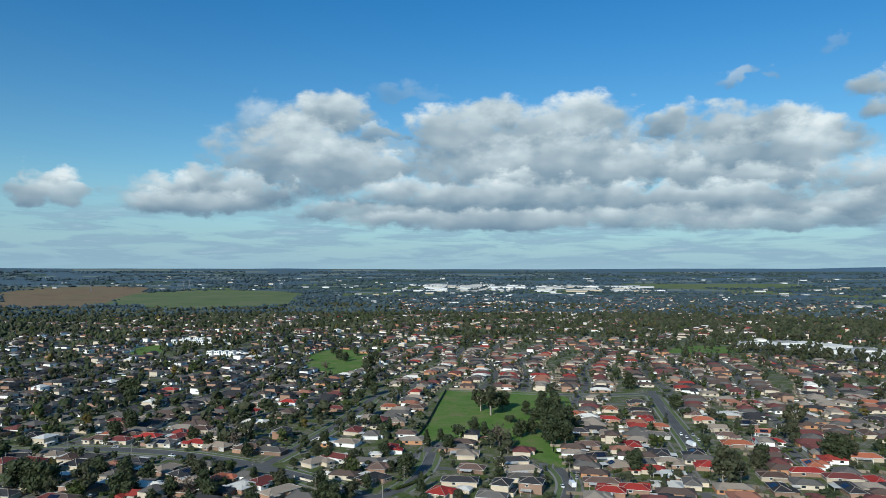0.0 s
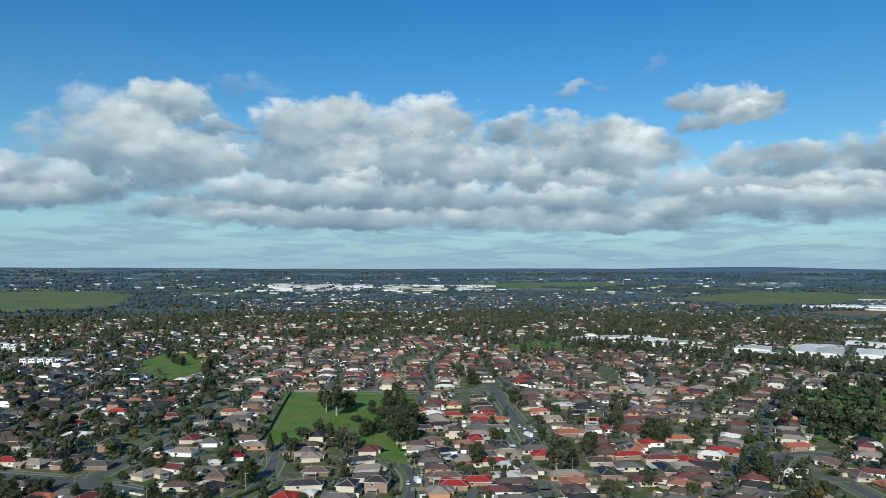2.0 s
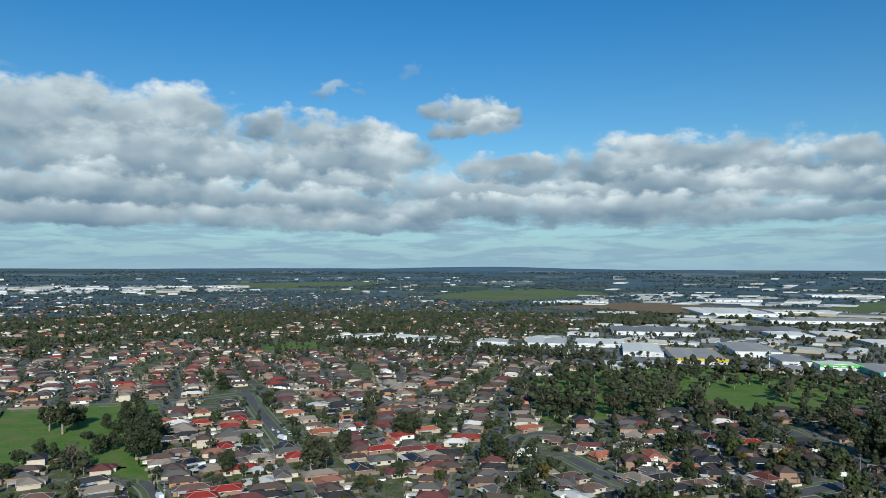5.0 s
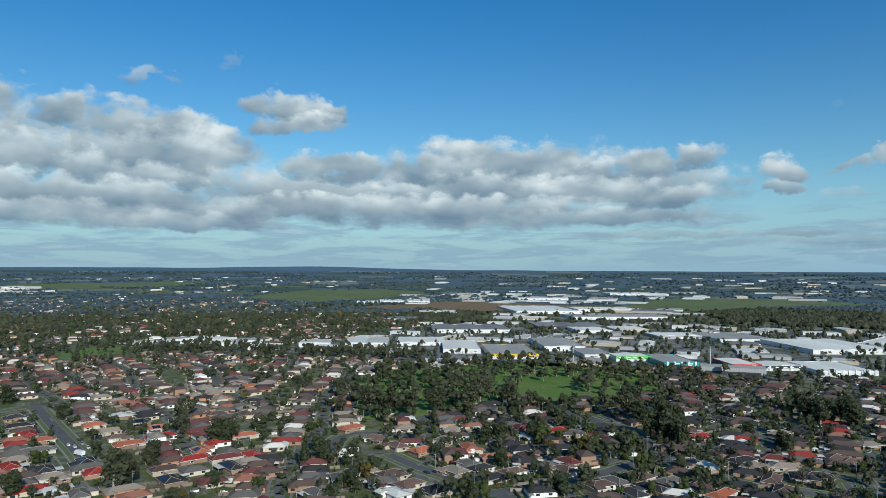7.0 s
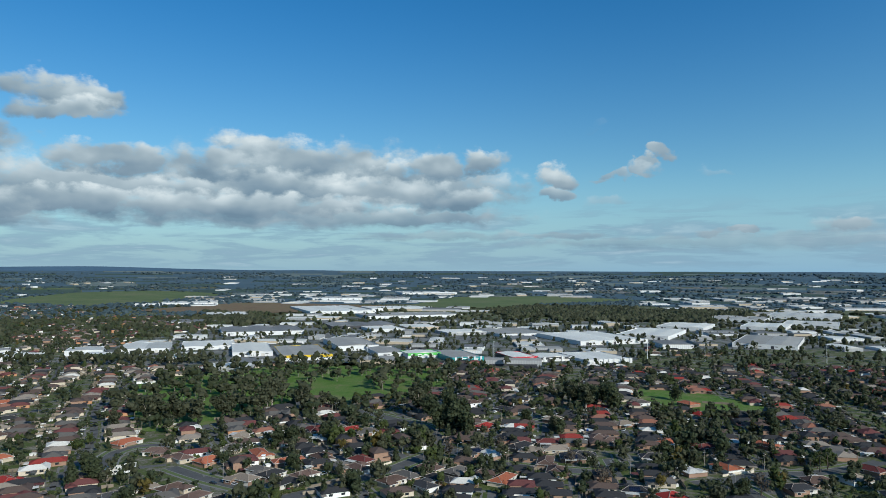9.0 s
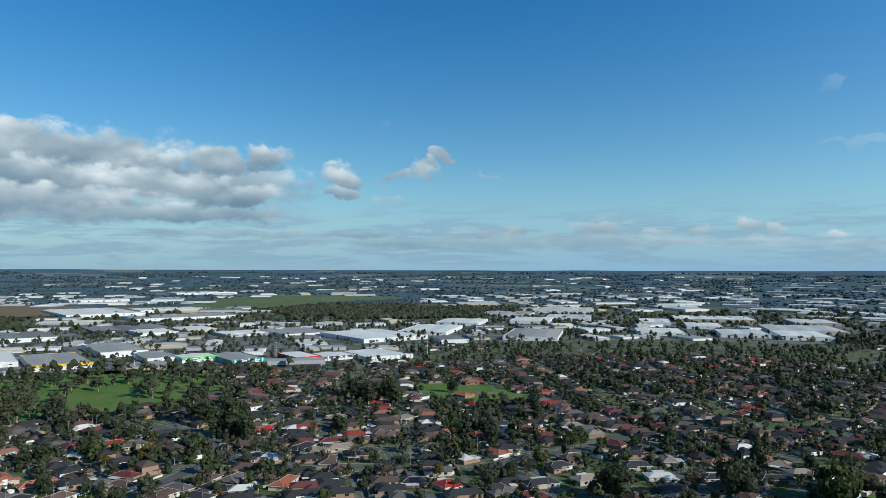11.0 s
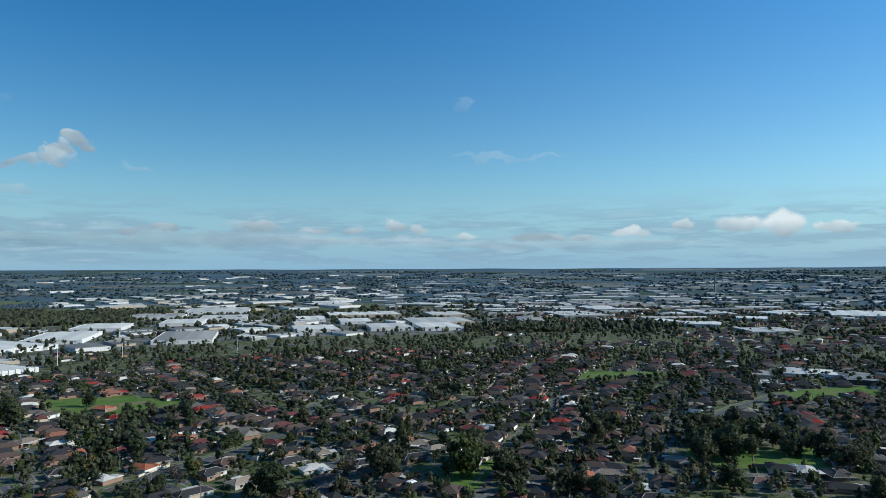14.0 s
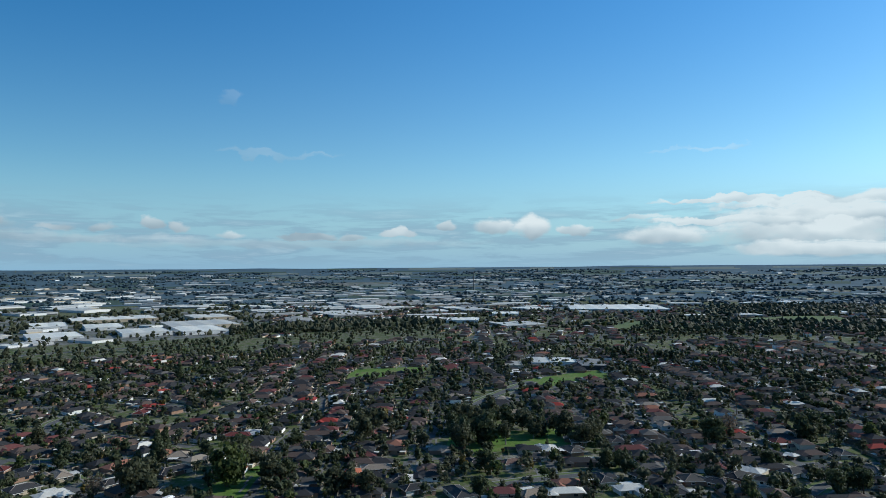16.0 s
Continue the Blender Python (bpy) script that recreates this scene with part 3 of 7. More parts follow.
road([(-289, 426), (-270, 429), (-239, 435), (-205, 436), (-167, 428), (-127, 412), (-100, 396), (-67, 372), (-37, 346), (-22, 330)], 9.8)
road([(-104, 395), (-94, 429), (-84, 467), (-74, 514), (-66, 563), (-60, 616), (-49, 653)], 6.6)
road([(-34, 345), (-22, 357), (-15, 376), (-9, 404), (-7, 432)], 5.7)
road([(193, 650), (184, 600), (174, 542), (167, 498), (160, 454), (155, 427)], 7.4)
road([(9, 654), (35, 648), (90, 634), (140, 626), (188, 632), (236, 613)], 6.6)
road([(59, 339), (65, 360), (67, 380), (65, 398)], 5.7)
road([(268, 346), (283, 362), (298, 373), (315, 372), (326, 356), (332, 334)], 6.6)
road([(289, 316), (282, 283), (279, 254), (276, 225), (276, 204)], 7.4)
road([(272, 225), (302, 215), (338, 204), (368, 200), (400, 196)], 9.0)
road([(490, 353), (473, 310), (460, 273), (448, 238), (403, 198), (388, 175), (383, 156), (382, 135), (387, 112), (391, 92)], 9.0)
road([(493, 181), (533, 172), (570, 164)], 5.7)
road([(393, 46), (410, 29), (428, 14), (441, -7), (464, -30), (489, -47)], 9.0)
road([(407, 29), (380, 12), (356, -3)], 6.6)
road([(384, 84), (404, 92), (421, 99)], 5.7)
road([(489, -47), (466, -64), (435, -78), (408, -83)], 5.7)
road([(538, -72), (582, -85), (599, -100)], 5.7)
road([(415, -335), (445, -380), (473, -438), (494, -488)], 6.6)
road([(163, -347), (166, -368), (163, -392)], 5.7)
road([(270, -242), (263, -268), (251, -299)], 5.7)
road([(906, 472), (964, 360), (990, 218), (1049, 67), (1073, -193), (1049, -364)], 11.5)
road([(1140, -55), (1696, -103), (2204, -157), (2896, -234), (3536, -301)], 11.5)
patch("park", [(-11, 507), (-4, 585), (4, 648), (60, 642), (108, 620), (91, 493), (75, 405), (65, 400), (52, 424), (36, 468), (6, 457), (-17, 463)], M["grass"], "open mown green grass of a neighbourhood park", "grass", 0.05, PARKS)
patch("park", [(-152, 771), (-169, 826), (-175, 907), (-161, 978), (-115, 958), (-93, 897), (-93, 803), (-98, 743)], M["grass"], "open mown green grass of a neighbourhood park", "grass", 0.05, PARKS)
patch("park", [(526, 405), (570, 417), (620, 393), (574, 358), (524, 341), (493, 346), (496, 369)], M["grass"], "open mown green grass of a neighbourhood park", "grass", 0.05, PARKS)
patch("park", [(642, 134), (681, 134), (685, 73), (656, 31), (625, 10), (594, 19), (602, 57), (595, 85), (622, 103)], M["grass"], "open mown green grass of a neighbourhood park", "grass", 0.05, PARKS)
patch("park", [(383, -228), (346, -263), (404, -318), (364, -311), (331, -370), (302, -362), (293, -339), (311, -302), (330, -272)], M["grass"], "open mown green grass of a neighbourhood park", "grass", 0.05, PARKS)
patch("park", [(505, -491), (498, -608), (461, -566), (462, -501), (459, -456)], M["grass"], "open mown green grass of a neighbourhood park", "grass", 0.05, PARKS)
patch("park", [(647, -352), (677, -393), (640, -463), (609, -429), (614, -340)], M["grass"], "open mown green grass of a neighbourhood park", "grass", 0.05, PARKS)
patch("park", [(-408, 903), (-438, 1016), (-409, 1024), (-372, 904)], M["grass"], "open mown green grass of a neighbourhood park", "grass", 0.05, PARKS)
patch("park", [(357, -117), (384, -165), (373, -186), (368, -158), (336, -133), (330, -122)], M["grass"], "open mown green grass of a neighbourhood park", "grass", 0.05, PARKS)
patch("park", [(303, 945), (355, 1030), (424, 1016), (391, 947)], M["grass"], "open mown green grass of a neighbourhood park", "grass", 0.05, PARKS)
patch("paddock", [(-1031, 2108), (-1180, 2728), (-937, 3011), (-581, 2827), (-479, 2159), (-678, 1930)], M["field"], "green pasture on the distant plain", "field", 0.6, OPEN)
patch("bare_paddock", [(-1239, 1953), (-1675, 2672), (-1588, 3092), (-1312, 3091), (-1151, 2661), (-1015, 1979)], M["earth"], "brown bare earth paddock on the plain", "field", 0.5, OPEN)
patch("paddock", [(1314, 2204), (1529, 2399), (1878, 2537), (2144, 2383), (2095, 2046), (1718, 1879), (1397, 1887)], M["field"], "green pasture on the distant plain", "field", 0.8, OPEN)
patch("bare_paddock", [(1326, 1598), (1764, 1614), (1863, 1309), (1868, 1067), (1634, 1072), (1356, 1324)], M["earth"], "brown bare earth paddock on the plain", "field", 1.0, OPEN)
patch("paddock", [(1893, 1081), (2390, 1136), (2654, 932), (2667, 763), (2187, 672), (1924, 798)], M["field"], "green pasture on the distant plain", "field", 0.4, OPEN)
patch("paddock", [(895, 3498), (1038, 3529), (1689, 3375), (1635, 3153), (1012, 3154)], M["field"], "green pasture on the distant plain", "field", 0.3, OPEN)
patch("paddock", [(2053, 1073), (2451, 1173), (2629, 824), (2565, 487), (2113, 532), (1879, 702)], M["field"], "green pasture on the distant plain", "field", 1.0, OPEN)
patch("paddock", [(836, -1031), (884, -1179), (734, -1182), (666, -1056), (753, -988)], M["field"], "green pasture on the distant plain", "field", 0.7, OPEN)
patch("paddock", [(741, -1232), (782, -1431), (694, -1627), (623, -1511), (621, -1272)], M["field"], "green pasture on the distant plain", "field", 0.6, OPEN)
patch("yard", [(539, 829), (739, 904), (1033, 1008), (1438, 944), (1559, 584), (1665, 318), (1150, 205), (857, 184), (739, 301), (792, 346), (699, 451), (672, 548), (599, 584), (573, 724)], M["yard"], "grey paved yards of the industrial estate", "paving", 0.04, YARDS)
patch("yard", [(1178, 350), (1517, 311), (1887, -30), (1939, -510), (1632, -749), (1183, -451), (1184, -212), (1159, -56), (1098, 70), (1061, 201)], M["yard"], "grey paved yards of the industrial estate", "paving", 0.07, YARDS)
patch("yard", [(411, 967), (473, 1071), (560, 1073), (623, 983), (530, 836), (486, 917)], M["yard"], "grey paved yards of the industrial estate", "paving", 0.10, YARDS)
patch("woodland_floor", [(385, 485), (346, 403), (389, 379), (459, 374), (524, 407), (525, 333), (537, 307), (591, 298), (725, 332), (715, 469), (669, 536), (538, 578), (483, 572)], M["grass"], "rough grass under open gum woodland", "grass", 0.04, WOODS)
WOODS.append([(1841, 779), (2141, 720), (2468, 471), (1814, 347), (1584, 606)])
WOODS.append([(1369, 1381), (1381, 1204), (1155, 958), (1049, 1057)])
WOODS.append([(926, 204), (1004, 64), (1082, -105), (1074, -373), (1069, -811), (907, -687), (967, -335), (961, -93), (912, 58), (817, 161)])
WOODS.append([(1261, -470), (1280, -665), (1218, -924), (1069, -811), (1125, -419)])
WOODS.append([(1762, 578), (2027, 416), (2080, 67), (1716, 110), (1583, 300), (1534, 480)])
WOODS.append([(417, -317), (341, -375), (302, -328), (335, -276)])
WOODS.append([(87, 612), (107, 612), (87, 477), (79, 432), (65, 432), (60, 476)])
WOODS.append([(409, 1001), (542, 886), (663, 633), (610, 583), (505, 825), (385, 943)])
lay_roads()


def bounds(pts, grow):
    xs, ys = [p[0] for p in pts], [p[1] for p in pts]
    return min(xs) - grow, max(xs) + grow, min(ys) - grow, max(ys) + grow


KEPT_CLEAR = [(bounds(p, 0), p) for p in PARKS + WOODS + OPEN + YARDS]
KEPT_ROADS = [(bounds(p, h + 10), p, h) for p, h in ROADS]


def free(x, y, margin=0.0):
    """True where a house may stand: off the roads, parks, woods and yards."""
    for (x0, x1, y0, y1), poly in KEPT_CLEAR:
        if x0 < x < x1 and y0 < y < y1 and inside(x, y, poly):
            return False
    for (x0, x1, y0, y1), pts, half in KEPT_ROADS:
        if x0 < x < x1 and y0 < y < y1 and line_gap(x, y, pts) <= half + margin:
            return False
    return True


# ---------------------------------------------------------------- trees
rng = random.Random(7)
ICO = []
for level in (1,):
    bm = bmesh.new()
    bmesh.ops.create_icosphere(bm, subdivisions=level, radius=1.0)
    ICO.append(arrays(bm))


# a small lumpy dome of canopy for the far plain
DOME = (np.array([(4.0 * q * math.cos(k * math.tau / 5 + q), 4.0 * q * math.sin(k * math.tau / 5 + q), z) for q, z in ((0.85, 0.0), (1.1, 4.6)) for k in range(5)] + [(0.4, 0.2, 8.6)]),
        [(k, (k + 1) % 5, 5 + (k + 1) % 5, 5 + k) for k in range(5)] + [(5 + k, 5 + (k + 1) % 5, 10) for k in range(5)])


def cards(rs, lobes, count, size, squash=1.0):
    """Small leaf sprays scattered over the surface of the lobes."""
    pick = rs.integers(0, len(lobes), count)
    c = np.array([l[:3] for l in lobes])[pick]
    r = np.array([l[3] for l in lobes])[pick]
    d = rs.normal(size=(count, 3))
    d /= np.linalg.norm(d, axis=1)[:, None]
    d[:, 2] *= squash
    p = c + d * (r * rs.uniform(0.75, 1.12, count))[:, None]
    n = d + rs.normal(size=(count, 3)) * 0.45
    n /= np.linalg.norm(n, axis=1)[:, None]
    a = np.cross(n, rs.normal(size=(count, 3)))
    a /= np.linalg.norm(a, axis=1)[:, None]
    b = np.cross(n, a)
    s = (size * rs.uniform(0.6, 1.4, count))[:, None]
    verts = np.stack([p - a * s, p - b * s * 0.7 + n * s * 0.2, p + a * s, p + b * s * 0.7 - n * s * 0.2], 1).reshape(-1, 3)
    return verts, [(4 * i, 4 * i + 1, 4 * i + 2, 4 * i + 3) for i in range(count)]


def lobes_for(rs, kind, h):
    """Where the masses of foliage sit, for each habit of growth."""
    if kind == "conifer":
        return [(rs.normal() * 0.15, rs.normal() * 0.15, h * (0.16 + 0.80 * k / 9), h * 0.24 * (1.05 - k / 9.5)) for k in range(9)]
    if kind == "bush":
        return [(rs.normal() * 0.35 * h, rs.normal() * 0.35 * h, h * rs.uniform(0.35, 0.6), h * rs.uniform(0.3, 0.42)) for _ in range(6)]
    if kind == "gum":
        out = []
        for _ in range(11):
            a, q = rs.uniform(0, math.tau), rs.uniform(0.06, 0.36) * h
            out.append((q * math.cos(a), q * math.sin(a), h * rs.uniform(0.32, 0.86), h * rs.uniform(0.12, 0.2)))
        return out + [(0, 0, h * 0.86, h * 0.15)]
    out = []
    for _ in range(12):
        a, q = rs.uniform(0, math.tau), rs.uniform(0.05, 0.28) * h
        out.append((q * math.cos(a), q * math.sin(a), h * rs.uniform(0.24, 0.78), h * rs.uniform(0.17, 0.25)))
    return out + [(0, 0, h * 0.8, h * 0.2)]


def crown_mesh(kind, seed, leaf, h):
    rs = np.random.default_rng(seed)
    lobes = lobes_for(rs, kind, h)
    heap = Heap()
    if kind != "bare":
        v0, f0 = ICO[0]
        for x, y, z, r in lobes:
            v = v0 * r * rs.uniform(0.5, 0.78, (len(v0), 1)) * np.array([1, 1, 0.85])
            heap.add(v + np.array([x, y, z]), f0, 0)
    count = {"conifer": 620, "bush": 300, "gum": 780, "bare": 240}.get(kind, 850)
    heap.add(*cards(rs, lobes, count, 0.048 * h if kind != "bush" else 0.09 * h, 0.9), 0)
    me = bpy.data.meshes.new("crown")
    me.from_pydata(np.concatenate(heap.verts).tolist(), [], heap.faces)
    me.materials.append(LEAVES[leaf])
    return me, lobes


TREE_WORDS = {
    ("gum", "gum"): "tall gum tree with an open grey-green crown",
    ("round", "dark"): "dense dark green broadleaf tree in a garden",
    ("round", "bright"): "rounded bright green tree among the houses",
    ("round", "autumn"): "small tree in yellow autumn leaf",
    ("conifer", "dark"): "dark green conifer with a pointed crown",
    ("bush", "dark"): "low dense dark green garden shrub",
    ("bush", "bright"): "low light green garden shrub",
    ("bare", "bare"): "leafless tree with brown bare twigs",
    ("round", "gum"): "spreading olive green tree by the fences",
}
TREE_MADE, TREE_COUNT = {}, [0]


def tree(x, y, kind, leaf, h, variant=0):
    """A tree: tapered trunk with limbs under a crown of leaf sprays."""
    key = (kind, leaf, variant)
    size = 10.0
    m = pose(x, y, ground_z(x, y), 0, 0, rng.uniform(0, 360))
    if key not in TREE_MADE:
        ob = thing("tree" if kind != "bush" else "shrub", TREE_WORDS[(kind, leaf)], "tree" if kind != "bush" else "shrub", "trees of the suburb")
        me, lobes = crown_mesh(kind, 11 * variant + len(kind) * 5 + len(leaf), leaf, size)
        bm = bmesh.new()
        rod(bm, (0, 0, -0.3), (0.1, 0.05, size * 0.42), size * 0.032, size * 0.022, 8)
        rod(bm, (0.1, 0.05, size * 0.42), (0, 0, size * 0.78), size * 0.022, size * 0.008, 6)
        for i, (lx, ly, lz, lr) in enumerate(lobes[:7]):
            rod(bm, (0.08, 0.04, min(size * (0.22 + 0.05 * i), lz * 0.8)), (lx, ly, lz), size * 0.012, size * 0.004, 5)
        part("trunk", bm, M["bark"] if kind == "gum" else M["bark_dark"], ob)
        crown = new("crown", me)
        crown.parent = ob
        TREE_MADE[key] = ob
    else:
        ob = copy_thing(TREE_MADE[key], m)
    f = h / size
    ob.matrix_basis = m @ Matrix.Diagonal((f * rng.uniform(0.9, 1.15), f * rng.uniform(0.9, 1.15), f, 1))
    TREE_COUNT[0] += 1
    return ob


MID_TREES, OUTER_TREES, FAR_TREES, SPECK_TREES = {}, {}, {}, {}
LEAF_SLOTS = ["gum", "dark", "bright", "autumn", "bare", "far"]
for kind in ("gum", "round", "conifer", "bush"):
    for variant in range(4):
        rs = np.random.default_rng(100 + variant)
        lobes = lobes_for(rs, kind, 10.0)
        heap = Heap()
        if kind == "gum":
            lobes = [(lx * 1.15, ly * 1.15, lz, lr * 1.2) for lx, ly, lz, lr in lobes]
        for lx, ly, lz, lr in lobes[:5]:
            heap.add(ICO[0][0] * lr * np.array([1.0, 1.0, 0.85]) * rs.uniform(0.55, 1.15, (12, 1)) + np.array([lx, ly, lz]), ICO[0][1], 0)
        heap.add(*cards(rs, lobes, 78, 0.86, 0.95), 0)
        bm = bmesh.new()
        rod(bm, (0, 0, -0.3), (0, 0, 5.0), 0.24, 0.12, 4)
        trunk = arrays(bm)
        MID_TREES[kind, variant] = (np.concatenate(heap.verts), heap.faces, trunk)
        heap = Heap()
        for lx, ly, lz, lr in lobes[:4]:
            heap.add(ICO[0][0] * lr * np.array([1.25, 1.25, 1.0]) * rs.uniform(0.55, 1.15, (12, 1)) + np.array([lx * 1.1, ly * 1.1, lz]), ICO[0][1], 0)
        heap.add(*cards(rs, lobes, 26, 1.15, 0.95), 0)
        OUTER_TREES[kind, variant] = (np.concatenate(heap.verts), heap.faces, trunk)
        heap = Heap()
        for lx, ly, lz, lr in (lobes[0], lobes[-1]):
            heap.add(ICO[0][0] * (lr * 1.5 * rs.uniform(0.5, 1.1, (12, 1))) + np.array([lx * 0.9, ly * 0.9, lz]), ICO[0][1], 0)
        heap.add(*cards(rs, lobes, 12, 1.5, 0.9), 0)
        FAR_TREES[kind, variant] = (np.concatenate(heap.verts), heap.faces)
        heap = Heap()
        heap.add(DOME[0] * rs.uniform(0.7, 1.25, (11, 1)), DOME[1], 0)
        SPECK_TREES[kind, variant] = (np.concatenate(heap.verts), heap.faces)
mid_heap, far_heap = Heap(), Heap()
NEAR_TREES = 320


def any_tree(x, y, h, wood=False, low=False):
    """A tree of a kind that grows here: built whole near by, one of the mass further off."""
    az, r = polar(x, y)
    q = rng.random()
    if low:
        kind, leaf = "bush", "dark" if q < 0.6 else "bright"
    elif wood:
        kind, leaf = ("gum", "gum") if q < 0.6 else ("round", "dark") if q < 0.85 else ("round", "gum")
    elif q < 0.22:
        kind, leaf = "gum", "gum"
    elif q < 0.5:
        kind, leaf = "round", "dark"
    elif q < 0.64:
        kind, leaf = "round", "gum"
    elif q < 0.73:
        kind, leaf = "round", "bright"
    elif q < 0.75:
        kind, leaf = "round", "autumn"
    elif q < 0.84:
        kind, leaf = "conifer", "dark"
    elif q < 0.94:
        kind, leaf, h = "bush", "dark", h * 0.45
    else:
        kind, leaf, h = "bush", "bright", h * 0.4
    variant = rng.randrange(4)
    if r < 430 and TREE_COUNT[0] < NEAR_TREES and not low:
        tree(x, y, kind, leaf, h, variant % 3)
    elif r < 820:
        v, f, (tv, tf) = (MID_TREES if r < 520 and kind != "bush" else OUTER_TREES)[kind, variant]
        rot = rng.uniform(0, 6.28)
        mid_heap.add(turned(v, x, y, rot, h / 10, ground_z(x, y)), f, LEAF_SLOTS.index(leaf))
        if kind in ("gum", "round"):
            mid_heap.add(turned(tv, x, y, rot, h / 10, ground_z(x, y)), tf, 6)
    else:
        v, f = (FAR_TREES if r < 1250 else SPECK_TREES)[kind, variant]
        if r >= 1250:       # clumps of canopy, broader with distance
            spread_by = min(1.0 + (r - 1250) / 1500, 1.9)
            v = v * np.array([spread_by * rng.uniform(0.8, 1.4), spread_by * rng.uniform(0.6, 1.0), rng.uniform(0.75, 1.1)])
        # beyond about 1800 m the leaves take the haze-tinted colour
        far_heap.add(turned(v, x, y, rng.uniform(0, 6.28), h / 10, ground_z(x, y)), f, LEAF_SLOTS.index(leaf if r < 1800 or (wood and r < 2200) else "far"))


# ---------------------------------------------------------------- houses
ROOF_WORDS = {"red": "a bright red hip roof", "terr": "an orange terracotta hip roof", "maroon": "a dull maroon hip roof", "brown": "a brown hip roof",
              "tan": "a weathered tan hip roof", "grey": "a grey hip roof", "char": "a charcoal hip roof", "light": "a pale metal sheet roof"}
WALL_WORDS = {"brick": "brown brick house", "cream": "cream brick house", "white": "white rendered house", "orange": "orange brick house"}
# plan: main block length, depth, wall height, wing (x0, x1, reach to the front), gabled wing
PLANS = {"rect": (14.6, 8.8, 2.5, (-7.3, -2.4, 3.0), 1.0), "ell": (14.2, 8.4, 2.5, (0.6, 7.1, 4.4), 0.0), "long": (18.4, 8.4, 2.5, (-9.2, -4.6, 2.3), 0.0),
         "square": (12.0, 10.6, 2.5, (-2.0, 6.0, 2.2), 0.0), "two": (11.6, 9.0, 5.2, (-6.1, 0.5, 2.6), 0.0), "small": (7.0, 5.4, 2.2, (-1.8, 1.8, 1.0), 0.0)}
HOUSE_MADE, HOUSES, STOOD = {}, [], {}


def window_at(house, m, wide, high):
    bm = bmesh.new()
    for x0, x1, z0, z1 in ((-wide / 2, wide / 2, 0, 0.1), (-wide / 2, wide / 2, high - 0.1, high), (-wide / 2, -wide / 2 + 0.1, 0.1, high - 0.1), (wide / 2 - 0.1, wide / 2, 0.1, high - 0.1)):
        box(bm, x0, x1, -0.06, 0.06, z0, z1)
    bm.transform(m)
    frame_ob = part("window", bm, M["white"], house)
    bm = bmesh.new()
    box(bm, -wide / 2 + 0.1, wide / 2 - 0.1, -0.03, 0.03, 0.1, high - 0.1)
    bm.transform(m)
    part("pane", bm, M["glass"], frame_ob)


